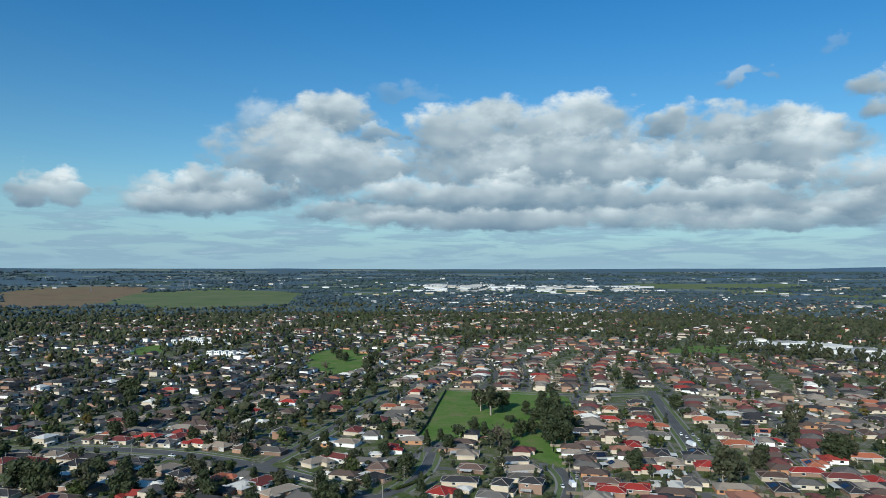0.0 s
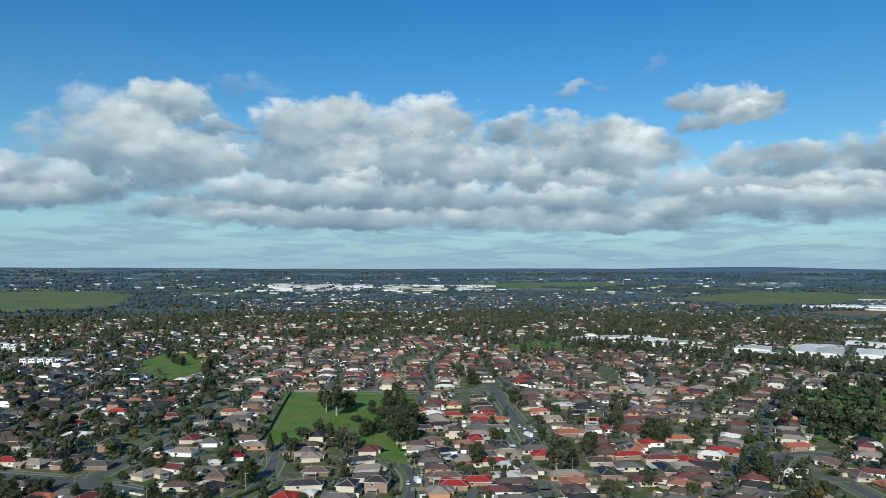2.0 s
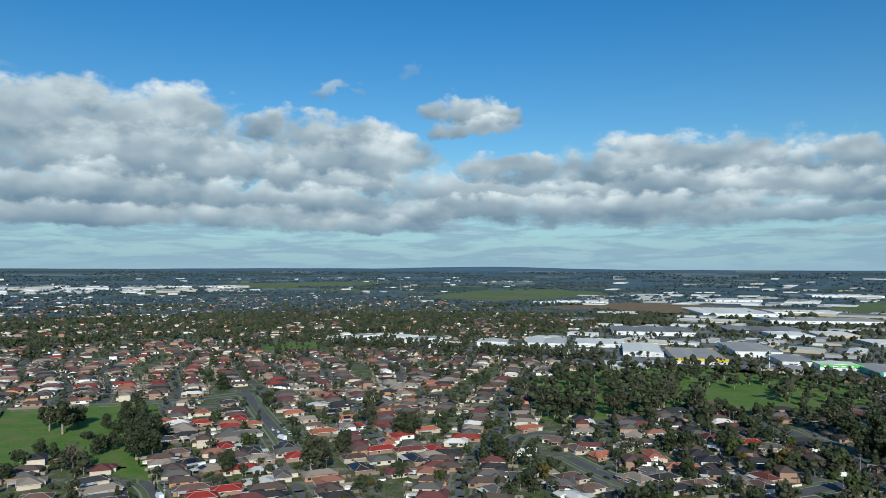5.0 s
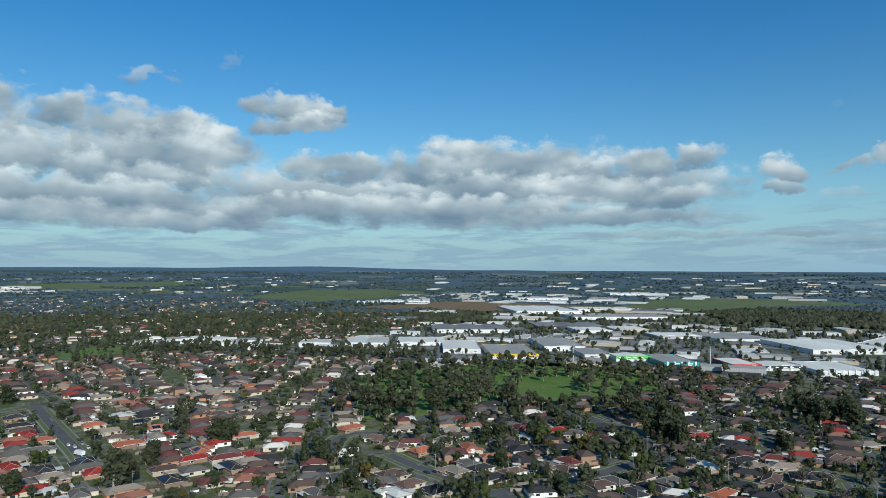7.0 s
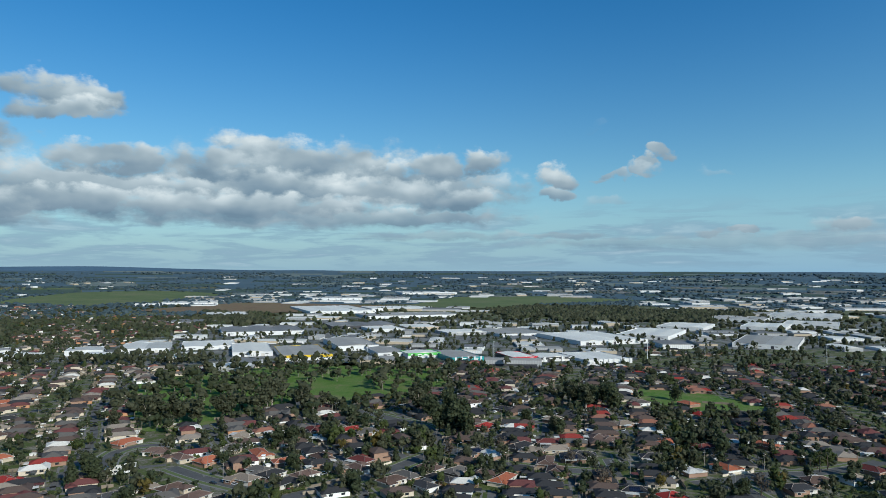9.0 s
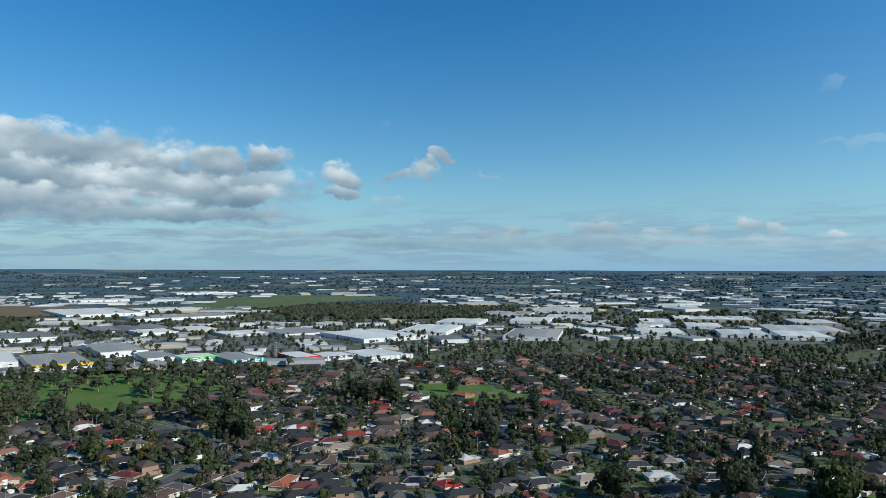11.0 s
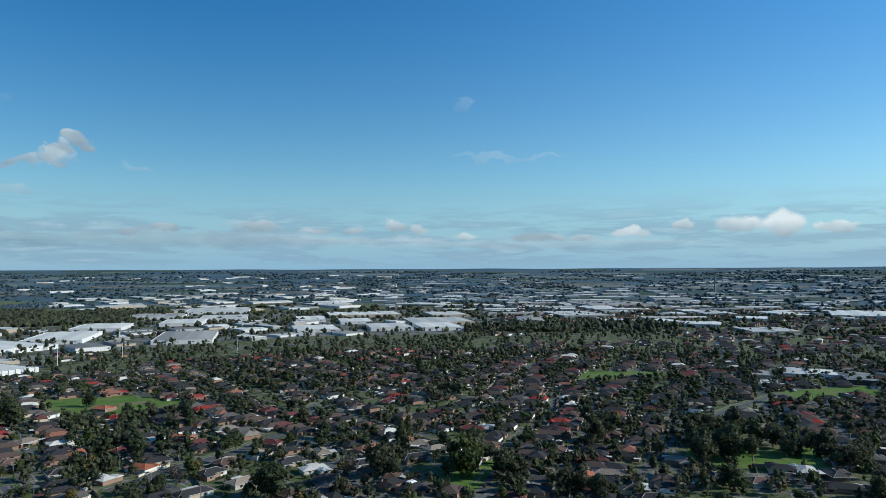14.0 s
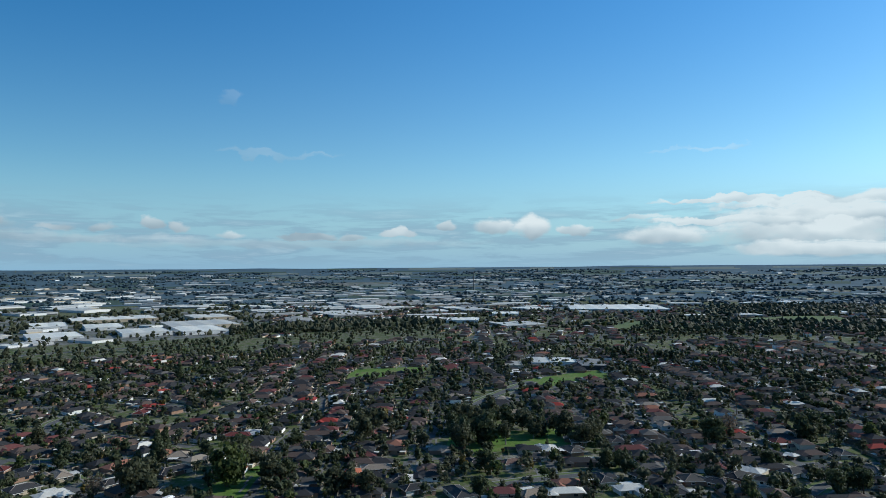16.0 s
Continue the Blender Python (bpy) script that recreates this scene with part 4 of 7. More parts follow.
def build_house(plan, roof, wall, solar, patio):
    length, depth, high, (wx0, wx1, reach), gable = PLANS[plan]
    x, y = length / 2, depth / 2
    words = WALL_WORDS[wall] + " under " + ROOF_WORDS[roof] + (" with solar panels" if solar else "")
    house = thing("house", words, "house", "houses of the suburb")
    bm = bmesh.new()
    box(bm, -x, x, -y, y, -0.3, high)
    box(bm, wx0, wx1, -y - reach, -y - 0.005, -0.3, min(high, 2.4))
    part("wall", bm, WALLS[wall], house)
    bm = bmesh.new()
    o = 0.55
    pitch = 0.40 if roof != "light" else 0.3
    rise = hip(bm, -x - o, x + o, -y - o, y + o, high, pitch)
    wz = min(high, 2.4) + (0.004 if high > 2.8 else -0.003)
    hip(bm, wx0 - o, wx1 + o, -y - reach - o, -y + (wx1 - wx0) * 0.5 if high < 2.8 else -y + 0.02, wz, pitch, gable)
    roof_ob = part("roof", bm, ROOFS[roof], house)
    if roof != "light":
        bm = bmesh.new()
        top = high + (y + o) * pitch
        ridge = [(-x + y, 0, top + 0.03), (x - y, 0, top + 0.03)]
        rod(bm, ridge[0], ridge[1], 0.13, 0.13, 5)
        for sx, end in ((-1, ridge[0]), (1, ridge[1])):
            for sy in (-1, 1):
                rod(bm, (sx * (x + o), sy * (y + o), high + 0.05), end, 0.12, 0.12, 5)
        part("ridge_cap", bm, M["ridge"], roof_ob)
    bm = bmesh.new()
    for x0, x1, y0, y1 in ((-x - o - 0.12, x + o + 0.12, -y - o - 0.12, -y - o + 0.02), (-x - o - 0.12, x + o + 0.12, y + o - 0.02, y + o + 0.12), (-x - o - 0.12, -x - o + 0.02, -y - o + 0.02, y + o - 0.02), (x + o - 0.02, x + o + 0.12, -y - o + 0.02, y + o - 0.02)):
        box(bm, x0, x1, y0, y1, high - 0.16, high + 0.05)
    box(bm, wx0 - o - 0.1, wx1 + o + 0.1, -y - reach - o - 0.12, -y - reach - o + 0.02, wz - 0.16, wz + 0.05)
    part("gutter", bm, M["gutter"], house)
    front = -y - 0.04
    spots = [(x * 0.55 if wx0 < 0 else -x * 0.5, front, 0), ((wx0 + wx1) / 2, -y - reach - 0.04, 0), (x * 0.3, y + 0.04, 180), (x + 0.04, 0.5, 90)]
    for wx, wy, turn in spots:
        window_at(house, pose(wx, wy, 0.9, 0, 0, turn), 1.9, 1.25)
        if high > 4 and wy != -y - reach - 0.04:
            window_at(house, pose(wx, wy, 3.4, 0, 0, turn), 1.6, 1.2)
    bm = bmesh.new()
    dx = wx1 + 1.0 if wx1 < x - 2 else wx0 - 1.2
    box(bm, dx - 0.45, dx + 0.45, front - 0.04, front + 0.02, 0, 2.0)
    part("door", bm, M["door"], house)
    bm = bmesh.new()
    gx = x - 2.2 if wx1 < x - 4.6 else -x + 2.2
    box(bm, gx - 2.0, gx + 2.0, front - 0.03, front + 0.02, 0, 2.2)
    part("garage_door", bm, M["garage"], house)
    if patio:
        bm = bmesh.new()
        box(bm, -x * 0.2, x * 0.75, y + o + 0.15, y + o + 3.9, 2.45, 2.53)
        part("patio_roof", bm, ROOFS["light"], house, "pale flat sheet roof over a patio")
        for px in (-x * 0.2 + 0.1, x * 0.75 - 0.2):
            bm = bmesh.new()
            box(bm, px, px + 0.1, y + o + 3.7, y + o + 3.8, 0, 2.45)
            part("post", bm, M["white"], house)
    if solar:
        run = math.hypot(1, pitch)
        tilt = math.degrees(math.atan(pitch))
        for row in range(2):
            for k in range(5):
                bm = bmesh.new()
                box(bm, -0.5, 0.5, -0.82, 0.82, 0.05, 0.1)
                up = (1.35 + 1.72 * row) / run
                bm.transform(pose(-x * 0.25 + k * 1.06, -y - o + up if solar == 1 else y + o - up, high + up * pitch + 0.02, tilt if solar == 1 else -tilt, 0, 0))
                part("solar_panel", bm, M["solar"], house)
    return house


def house(x, y, rot, plan, roof, wall="", solar=0, patio=None):
    """One house with its front to the local -y, turned by rot degrees."""
    wall = wall or rng.choice(("brick", "brick", "cream", "cream", "orange", "white"))
    patio = rng.random() < 0.45 if patio is None else patio
    key = (plan, roof, wall, solar, patio)
    m = pose(x, y, ground_z(x, y), 0, 0, rot)
    HOUSES.append((x, y))
    STOOD.setdefault((int(x // 20), int(y // 20)), []).append((x, y))
    if key in HOUSE_MADE:
        return copy_thing(HOUSE_MADE[key], m)
    HOUSE_MADE[key] = ob = build_house(*key)
    ob.matrix_basis = m
    return ob


ROOF_KEYS, WALL_KEYS = list(ROOFS), list(WALLS)
FAR_SLOTS = [surface("far_" + k, c, 0.85, spec=0.1, vary=0.25, grain=1.0, spread=0.3, island=False, blotch=0.03, tint=tint) for k, c, tint in (
    ("red_roofs", (0.24, 0.04, 0.032), None), ("terracotta_roofs", (0.28, 0.12, 0.075), (0.22, 0.105, 0.075)), ("maroon_roofs", (0.125, 0.048, 0.044), None), ("brown_roofs", (0.108, 0.075, 0.060), (0.082, 0.060, 0.052)),
    ("tan_roofs", (0.28, 0.23, 0.18), (0.2, 0.17, 0.14)), ("grey_roofs", (0.108, 0.098, 0.088), None), ("charcoal_roofs", (0.038, 0.037, 0.038), None), ("pale_roofs", (0.58, 0.545, 0.48), None),
    ("brick_walls", (0.27, 0.17, 0.12), None), ("cream_walls", (0.48, 0.41, 0.32), None), ("white_walls", (0.7, 0.69, 0.66), None), ("orange_walls", (0.38, 0.2, 0.11), None))] + [M["glass"], M["concrete"], M["timber"], M["asphalt"]]
house_heap, lot_heap = Heap(), Heap()
FAR_PLANS, PLAIN = {}, {}
for key, (length, depth, high, (wx0, wx1, reach), gable) in PLANS.items():
    bm = bmesh.new()
    x, y = length / 2, depth / 2
    hip(bm, -x - 0.5, x + 0.5, -y - 0.5, y + 0.5, high, 0.40)
    hip(bm, wx0 - 0.5, wx1 + 0.5, -y - reach - 0.5, -y + (wx1 - wx0) * 0.5, min(high, 2.4) - 0.004, 0.40, gable)
    n_roof = len(bm.faces)
    box(bm, -x, x, -y, y, -0.3, high)
    box(bm, wx0, wx1, -y - reach, -y - 0.01, -0.3, min(high, 2.4))
    n_wall = len(bm.faces) - n_roof
    for wx, wy in ((x * 0.5, -y), (-x * 0.5, y), (x * 0.4, y), ((wx0 + wx1) / 2, -y - reach)):
        box(bm, wx - 1.0, wx + 1.0, wy - 0.06, wy + 0.06, 0.9, 2.1)
    n_glass = len(bm.faces) - n_roof - n_wall
    FAR_PLANS[key] = (*arrays(bm), n_roof, n_wall, n_glass)
    bm = bmesh.new()
    hip(bm, -x - 0.5, x + 0.5, -y - 0.5, y + 0.5, high, 0.40)
    box(bm, -x, x, -y, y, -0.3, high)
    PLAIN[key] = (*arrays(bm), 5, 6, 0)


def far_house(x, y, rot, plan, roof, wall):
    STOOD.setdefault((int(x // 20), int(y // 20)), []).append((x, y))
    v, f, a, b, c = FAR_PLANS[plan] if math.hypot(x, y) < 950 else PLAIN[plan]
    for px, py in rng.sample(((7.0, 6.2), (-6.0, 6.0), (0.0, 6.8), (9.2, 0.5), (-9.0, -1.0)), rng.choice((0, 1, 1, 2, 2)) if math.hypot(x, y) < 1100 else rng.choice((0, 0, 1))):
        spot = Matrix.Rotation(radians(rot), 2) @ Vector((px, py))
        top = rng.uniform(2.1, 2.6)
        slab(house_heap, x + spot.x, y + spot.y, radians(rot), rng.uniform(2.5, 6.5), rng.uniform(2.5, 4.5), top - 0.15, top, rng.choice((7, 7, 7, 4, 5, 6, 2)))
    house_heap.add(turned(v, x, y, radians(rot), 1.0, ground_z(x, y)), f, [ROOF_KEYS.index(roof)] * a + [8 + WALL_KEYS.index(wall)] * b + [12] * c)


def slab(heap, x, y, rot, lx, ly, z0, z1, slot):
    """A plain block in a heap: fence run, driveway, shed wall."""
    v = np.array([(sx * lx / 2, sy * ly / 2, z) for z in (z0, z1) for sx, sy in ((-1, -1), (1, -1), (1, 1), (-1, 1))])
    heap.add(turned(v, x, y, rot, 1.0, ground_z(x, y)), [(4, 5, 6, 7), (0, 1, 5, 4), (1, 2, 6, 5), (2, 3, 7, 6), (3, 0, 4, 7)], slot)


PALETTES = {
    "centre": (("red", 4), ("terr", 8), ("maroon", 13), ("brown", 28), ("tan", 17), ("grey", 16), ("char", 11), ("light", 3)),
    "west": (("red", 3), ("terr", 4), ("maroon", 9), ("brown", 24), ("tan", 10), ("grey", 24), ("char", 23), ("light", 4)),
    "new": (("grey", 34), ("char", 52), ("light", 7), ("brown", 7)),
    "south": (("red", 4), ("terr", 8), ("maroon", 10), ("brown", 28), ("tan", 20), ("grey", 20), ("char", 8), ("light", 2)),
    # east and dark: charcoal roofs are common; the extra darkness stands in for shade
    "east": (("red", 3), ("terr", 3), ("maroon", 9), ("brown", 24), ("tan", 3), ("grey", 12), ("char", 46), ("light", 4)),
    # far: roof colours muted in place of haze over the distant streets
    "far": (("red", 1), ("terr", 4), ("maroon", 10), ("brown", 28), ("tan", 14), ("grey", 24), ("char", 15), ("light", 4)),
    "dark": (("red", 1), ("terr", 2), ("maroon", 9), ("brown", 26), ("tan", 2), ("grey", 6), ("char", 50), ("light", 4)),
}


def weighted(pairs):
    q = rng.random() * sum(n for _, n in pairs)
    for k, n in pairs:
        q -= n
        if q < 0:
            return k
    return pairs[-1][0]


THING_HOUSES = 270
LINE_GAP, LOT = 55.0, 13.4


def near_house(x, y, gap):
    near = [q for i in (-1, 0, 1) for j in (-1, 0, 1) for q in CHOSEN.get((int(x // 20) + i, int(y // 20) + j), ())]
    return any((x - a) ** 2 + (y - b) ** 2 < gap * gap for a, b in near)


def district(az0, az1, r0, r1, heading, ax, ay, palette, thin=0.0):
    """Streets in parallel lines with houses on both sides, over a sector of the plain."""
    a = radians(heading)
    ux, uy = -math.sin(a), math.cos(a)
    nx, ny = uy, -ux
    n_line, n_lot = int(2 * r1 / LINE_GAP) + 1, int(2 * r1 / LOT) + 1
    for i in range(-n_line, n_line + 1):
        for j in range(-n_lot, n_lot + 1):
            px, py = ax + nx * i * LINE_GAP + ux * j * LOT, ay + ny * i * LINE_GAP + uy * j * LOT
            wob = 16 * math.sin(j * 0.11 + i * 1.7) + 7 * math.sin(j * 0.31 + i)
            px, py = px + nx * wob, py + ny * wob
            az, r = polar(px, py)
            if not (az1 <= az < az0 and r0 <= r < r1):
                continue
            cross = (j + 3 * i) % 11 == 0
            clear = free(px, py, 2.0) and not near_house(px, py, 11)
            if clear:
                slab(lot_heap, px, py, a, 5.0, LOT + 2.4, -0.3, 0.03, 3)
                if cross:
                    slab(lot_heap, px + nx * LINE_GAP / 2, py + ny * LINE_GAP / 2, a, LINE_GAP - 5.0, 5.0, -0.3, 0.034, 3)
                elif r < 1100:
                    for side in (1, -1):
                        slab(lot_heap, px + nx * side * 5.4, py + ny * side * 5.4, a, 1.3, LOT + 0.3, -0.2, 0.1, 1)
            if cross:
                continue
            for side in (1, -1):
                off = 15.5 + rng.uniform(-2, 2)
                hx, hy = px + nx * side * off, py + ny * side * off
                if not free(hx, hy, 6.0) or near_house(hx, hy, 11.5) or rng.random() < thin or (grove(hx, hy) and rng.random() < 0.85):
                    continue
                roof = weighted(PALETTES[palette])
                plan = rng.choice(("rect", "ell", "ell", "long", "square", "rect")) if rng.random() > 0.05 else "two"
                wall = rng.choice(("brick", "cream", "cream", "cream", "orange", "white"))
                # fewer pale walls, to keep these streets as dark as if shaded
                if palette in ("east", "dark"):
                    wall = rng.choice(("brick", "brick", "brick", "brick", "cream", "white"))
                if palette == "new":
                    wall, plan = rng.choice(("white", "cream", "brick", "brick")), rng.choice((plan, plan, "two"))
                rot = heading - 90 * side + (0 if plan in ("square", "two") else 90) + rng.uniform(-3, 3)
                hr = math.hypot(hx, hy)
                if hr < 520 and len(HOUSES) < THING_HOUSES:
                    house(hx, hy, rot, plan, roof, wall, rng.choice((0, 0, 0, 1, 2)))
                else:
                    far_house(hx, hy, rot, plan, roof, wall)
                bx, by = px + nx * side * 27.8, py + ny * side * 27.8
                if r < 950:
                    slab(lot_heap, bx, by, a, 0.08, LOT, -0.1, 1.75, 2)
                    slab(lot_heap, (hx + bx) / 2 + ux * LOT / 2, (hy + by) / 2 + uy * LOT / 2, a, 16, 0.08, -0.1, 1.75, 2)
                    if rng.random() < 0.7:
                        slab(lot_heap, px + nx * side * 9 + ux * 5.5, py + ny * side * 9 + uy * 5.5, a, 11, 3.2, -0.1, 0.05, 1)
                    if rng.random() < 0.6:
                        sx, sy = bx - nx * side * 3 + ux * rng.uniform(-5, 5), by - ny * side * 3 + uy * rng.uniform(-5, 5)
                        v, f, n1, n2, n3 = FAR_PLANS["small"]
                        house_heap.add(turned(v, sx, sy, a, 0.5, 0), f, [rng.choice((7, 7, 5))] * n1 + [10] * n2 + [10] * n3)


def grove(x, y):
    """Where tree masses take over from roofs, beyond the near streets."""
    return noise.noise(Vector((x * 0.007, y * 0.007, 9.0))) > 0.08 and math.hypot(x, y) > 960


def gardens(az0, az1, r0, r1, per_hectare, lo, hi, low=False):
    """Trees and shrubs in the gardens and along the streets, clear of the roofs."""
    area = math.pi * (r1 * r1 - r0 * r0) * (az0 - az1) / 360 / 10000
    for _ in range(int(area * per_hectare)):
        r, a = math.sqrt(rng.uniform(r0 * r0, r1 * r1)), radians(rng.uniform(az1, az0))
        x, y = -math.sin(a) * r, math.cos(a) * r
        near = [q for i in (-1, 0, 1) for j in (-1, 0, 1) for q in STOOD.get((int(x // 20) + i, int(y // 20) + j), ())]
        if any((x - p) ** 2 + (y - q) ** 2 < 24 for p, q in near) or not free(x, y, 0.5) or (r > 960 and not grove(x, y) and rng.random() < 0.5):
            continue
        clump = 0.75 + 0.5 * noise.noise(Vector((x * 0.012, y * 0.012, 0.0)))
        any_tree(x, y, rng.uniform(lo, hi) * max(clump, 0.5), low=low)


# ---------------------------------------------------------------- townhouses
TOWN = []


def townhouse(x, y, rot):
    """A white two-storey box with a parapet, a garage and dark windows (front to the local -y)."""
    m = pose(x, y, ground_z(x, y), 0, 0, rot)
    STOOD.setdefault((int(x // 20), int(y // 20)), []).append((x, y))
    if TOWN:
        return copy_thing(TOWN[0], m)
    ob = thing("townhouse", "white rendered two-storey townhouse with a flat parapet roof", "townhouse", "new townhouses")
    TOWN.append(ob)
    bm = bmesh.new()
    box(bm, -4.0, 4.0, -5.0, 6.0, -0.3, 3.0)
    box(bm, -4.0, 2.6, -4.2, 5.4, 3.0, 6.3)
    part("wall", bm, WALLS["white"], ob)
    bm = bmesh.new()
    for x0, x1, y0, y1 in ((-4.1, 2.7, -4.3, -4.1), (-4.1, 2.7, 5.3, 5.5), (-4.1, -3.9, -4.1, 5.3), (2.5, 2.7, -4.1, 5.3)):
        box(bm, x0, x1, y0, y1, 6.3, 6.8)
    part("parapet", bm, WALLS["white"], ob)
    bm = bmesh.new()
    box(bm, -3.9, 2.5, -4.1, 5.3, 6.3, 6.36)
    part("roof", bm, ROOFS["grey"], ob)
    bm = bmesh.new()
    box(bm, -3.4, 0.2, -5.06, -4.98, 0.0, 2.3)
    part("garage_door", bm, M["garage"], ob)
    for wx, wy, wz, turn in ((-2.3, -4.24, 3.9, 0), (0.9, -4.24, 3.9, 0), (2.4, -5.04, 0.8, 0), (-2.0, 5.44, 3.9, 180), (2.64, 0.5, 3.9, 90), (-4.04, 1.0, 3.9, 270)):
        window_at(ob, pose(wx, wy, wz, 0, 0, turn), 1.8, 1.5)
    ob.matrix_basis = m
    return ob


# ---------------------------------------------------------------- warehouses
W_ROOFS = {
    "white": surface("white_sheet_roof", (0.75, 0.695, 0.59), 0.45, spec=0.35, vary=0.12, grain=0.4, ribs=("X", 1.2), blotch=0.03, spread=0.1),
    "pale": surface("pale_grey_sheet_roof", (0.57, 0.53, 0.455), 0.48, spec=0.3, vary=0.18, grain=0.4, ribs=("X", 1.2), blotch=0.03, spread=0.15),
    "grey": surface("weathered_grey_roof", (0.34, 0.315, 0.275), 0.6, spec=0.2, vary=0.25, grain=0.4, ribs=("X", 1.2), blotch=0.03, spread=0.15),
    "dark": surface("dark_factory_roof", (0.20, 0.195, 0.185), 0.7, spec=0.15, vary=0.25, grain=0.4, ribs=("X", 1.2), blotch=0.03, spread=0.15),
}
W_WALLS = {
    "white": surface("white_precast_panels", (0.62, 0.615, 0.60), 0.8, vary=0.1, grain=0.6, ribs=("X", 0.25), spread=0.06),
    "grey": surface("grey_precast_panels", (0.34, 0.34, 0.34), 0.8, vary=0.15, grain=0.6, ribs=("X", 0.25), spread=0.1),
    "tan": surface("tan_precast_panels", (0.45, 0.37, 0.27), 0.8, vary=0.15, grain=0.6, spread=0.1),
    "teal": surface("teal_cladding", (0.02, 0.27, 0.27), 0.5, vary=0.15, grain=0.6, spread=0.05),
    "red": surface("red_cladding", (0.55, 0.015, 0.025), 0.5, vary=0.12, grain=0.6, spread=0.05),
    "dark": surface("dark_cladding", (0.05, 0.05, 0.055), 0.5, vary=0.15, grain=0.6, spread=0.1),
    "yellow": surface("yellow_cladding", (0.6, 0.4, 0.02), 0.5, vary=0.1, grain=0.6, spread=0.05),
    "green": surface("green_cladding", (0.10, 0.42, 0.08), 0.5, vary=0.1, grain=0.6, spread=0.05),
}
W_WORDS = {"white": "bright white sheet roof", "pale": "pale grey sheet roof", "grey": "weathered grey roof", "dark": "dark sheet roof"}


SITES = []


def on_site(x, y, margin=2.0):
    """True where a large building stands."""
    for cx, cy, co, si, a, b in SITES:
        dx, dy = x - cx, y - cy
        if abs(dx * co + dy * si) < a + margin and abs(dy * co - dx * si) < b + margin:
            return True
    return False


def build_on(x, y, rot, wide, deep, check=True):
    """Keep a rectangle for a large building; False if another one is in the way."""
    co, si = math.cos(radians(rot)), math.sin(radians(rot))
    steps = [k / 4 - 1 for k in range(9)]
    if check and any(on_site(x + co * u * wide / 2 - si * v * deep / 2, y + si * u * wide / 2 + co * v * deep / 2, 3.0) for u in steps for v in steps):
        return False
    SITES.append((x, y, co, si, wide / 2, deep / 2))
    return True


def warehouse(x, y, rot, wide, deep, high, roof="pale", wall="white", front="", bays=0, fins=0):
    """A long shed: walls, shallow ridged roof, parapet, roller doors and window strip on the front (local -y)."""
    ob = thing("warehouse", wall + " walled industrial warehouse with a " + W_WORDS[roof], "warehouse", "warehouses of the estate", pose(x, y, ground_z(x, y), 0, 0, rot))
    build_on(x, y, rot, wide, deep, False)
    a, b = wide / 2, deep / 2
    bm = bmesh.new()
    box(bm, -a, a, -b, b, -0.5, high)
    part("wall", bm, W_WALLS[wall], ob)
    spans = max(1, round(wide / 40))
    for k in range(spans):
        x0, x1 = -a + 0.3 + k * (wide - 0.6) / spans, -a + 0.3 + (k + 1) * (wide - 0.6) / spans
        bm = bmesh.new()
        p = [(x0, -b + 0.3, high + 0.05), ((x0 + x1) / 2, -b + 0.3, high + (x1 - x0) * 0.035), (x1 - 0.02, -b + 0.3, high + 0.05)]
        q = [(u, b - 0.3, t) for u, _, t in p]
        vp, vq = [bm.verts.new(c) for c in p], [bm.verts.new(c) for c in q]
        bm.faces.new((vp[0], vp[1], vq[1], vq[0]))
        bm.faces.new((vp[1], vp[2], vq[2], vq[1]))
        bm.faces.new((vp[2], vp[1], vp[0]))
        bm.faces.new((vq[0], vq[1], vq[2]))
        bm.faces.new((vp[0], vq[0], vq[2], vp[2]))
        part("roof", bm, W_ROOFS[roof], ob)
    bm = bmesh.new()
    for x0, x1, y0, y1 in ((-a - 0.1, a + 0.1, -b - 0.1, -b + 0.2), (-a - 0.1, a + 0.1, b - 0.2, b + 0.1), (-a - 0.1, -a + 0.2, -b + 0.2, b - 0.2), (a - 0.2, a + 0.1, -b + 0.2, b - 0.2)):
        box(bm, x0, x1, y0, y1, high, high + 0.7)
    part("parapet", bm, W_WALLS[front or wall], ob)
    bays = bays or max(2, int(wide / 22))
    for k in range(bays):
        cx = -a + (k + 0.5) * wide / bays
        bm = bmesh.new()
        box(bm, cx - 2.2, cx + 2.2, -b - 0.06, -b + 0.02, 0, min(4.6, high - 1.4))
        part("roller_door", bm, M["garage"] if k % 2 else W_WALLS["dark"], ob)
        bm = bmesh.new()
        box(bm, cx + 3.2, cx + min(wide / bays - 3.0, 7.0), -b - 0.08, -b + 0.02, high * 0.5, high * 0.68)
        part("window", bm, M["glass"], ob)
    if front:
        bm = bmesh.new()
        box(bm, -a, a, -b - 0.35, -b - 0.12, high * 0.62, high + 0.9)
        fascia = part("fascia", bm, W_WALLS[front], ob, front + " painted fascia along the front")
        if front in ("red", "dark", "green", "teal"):
            for k in range(int(wide / 9)):
                bm = bmesh.new()
                sx = -a + 4 + k * 9
                box(bm, sx, sx + 2.5 + (k * 7 % 4), -b - 0.42, -b - 0.36, high * 0.72, high * 0.72 + 1.1)
                part("sign_bar", bm, M["white"], fascia)
    for k in range(fins):
        bm = bmesh.new()
        cx = -a + (k + 0.5) * wide / fins
        box(bm, cx - 1.0, cx + 1.0, -b - 1.2, -b - 0.36, 0, high + 1.6)
        part("pier", bm, W_WALLS["white"], ob)
    return ob


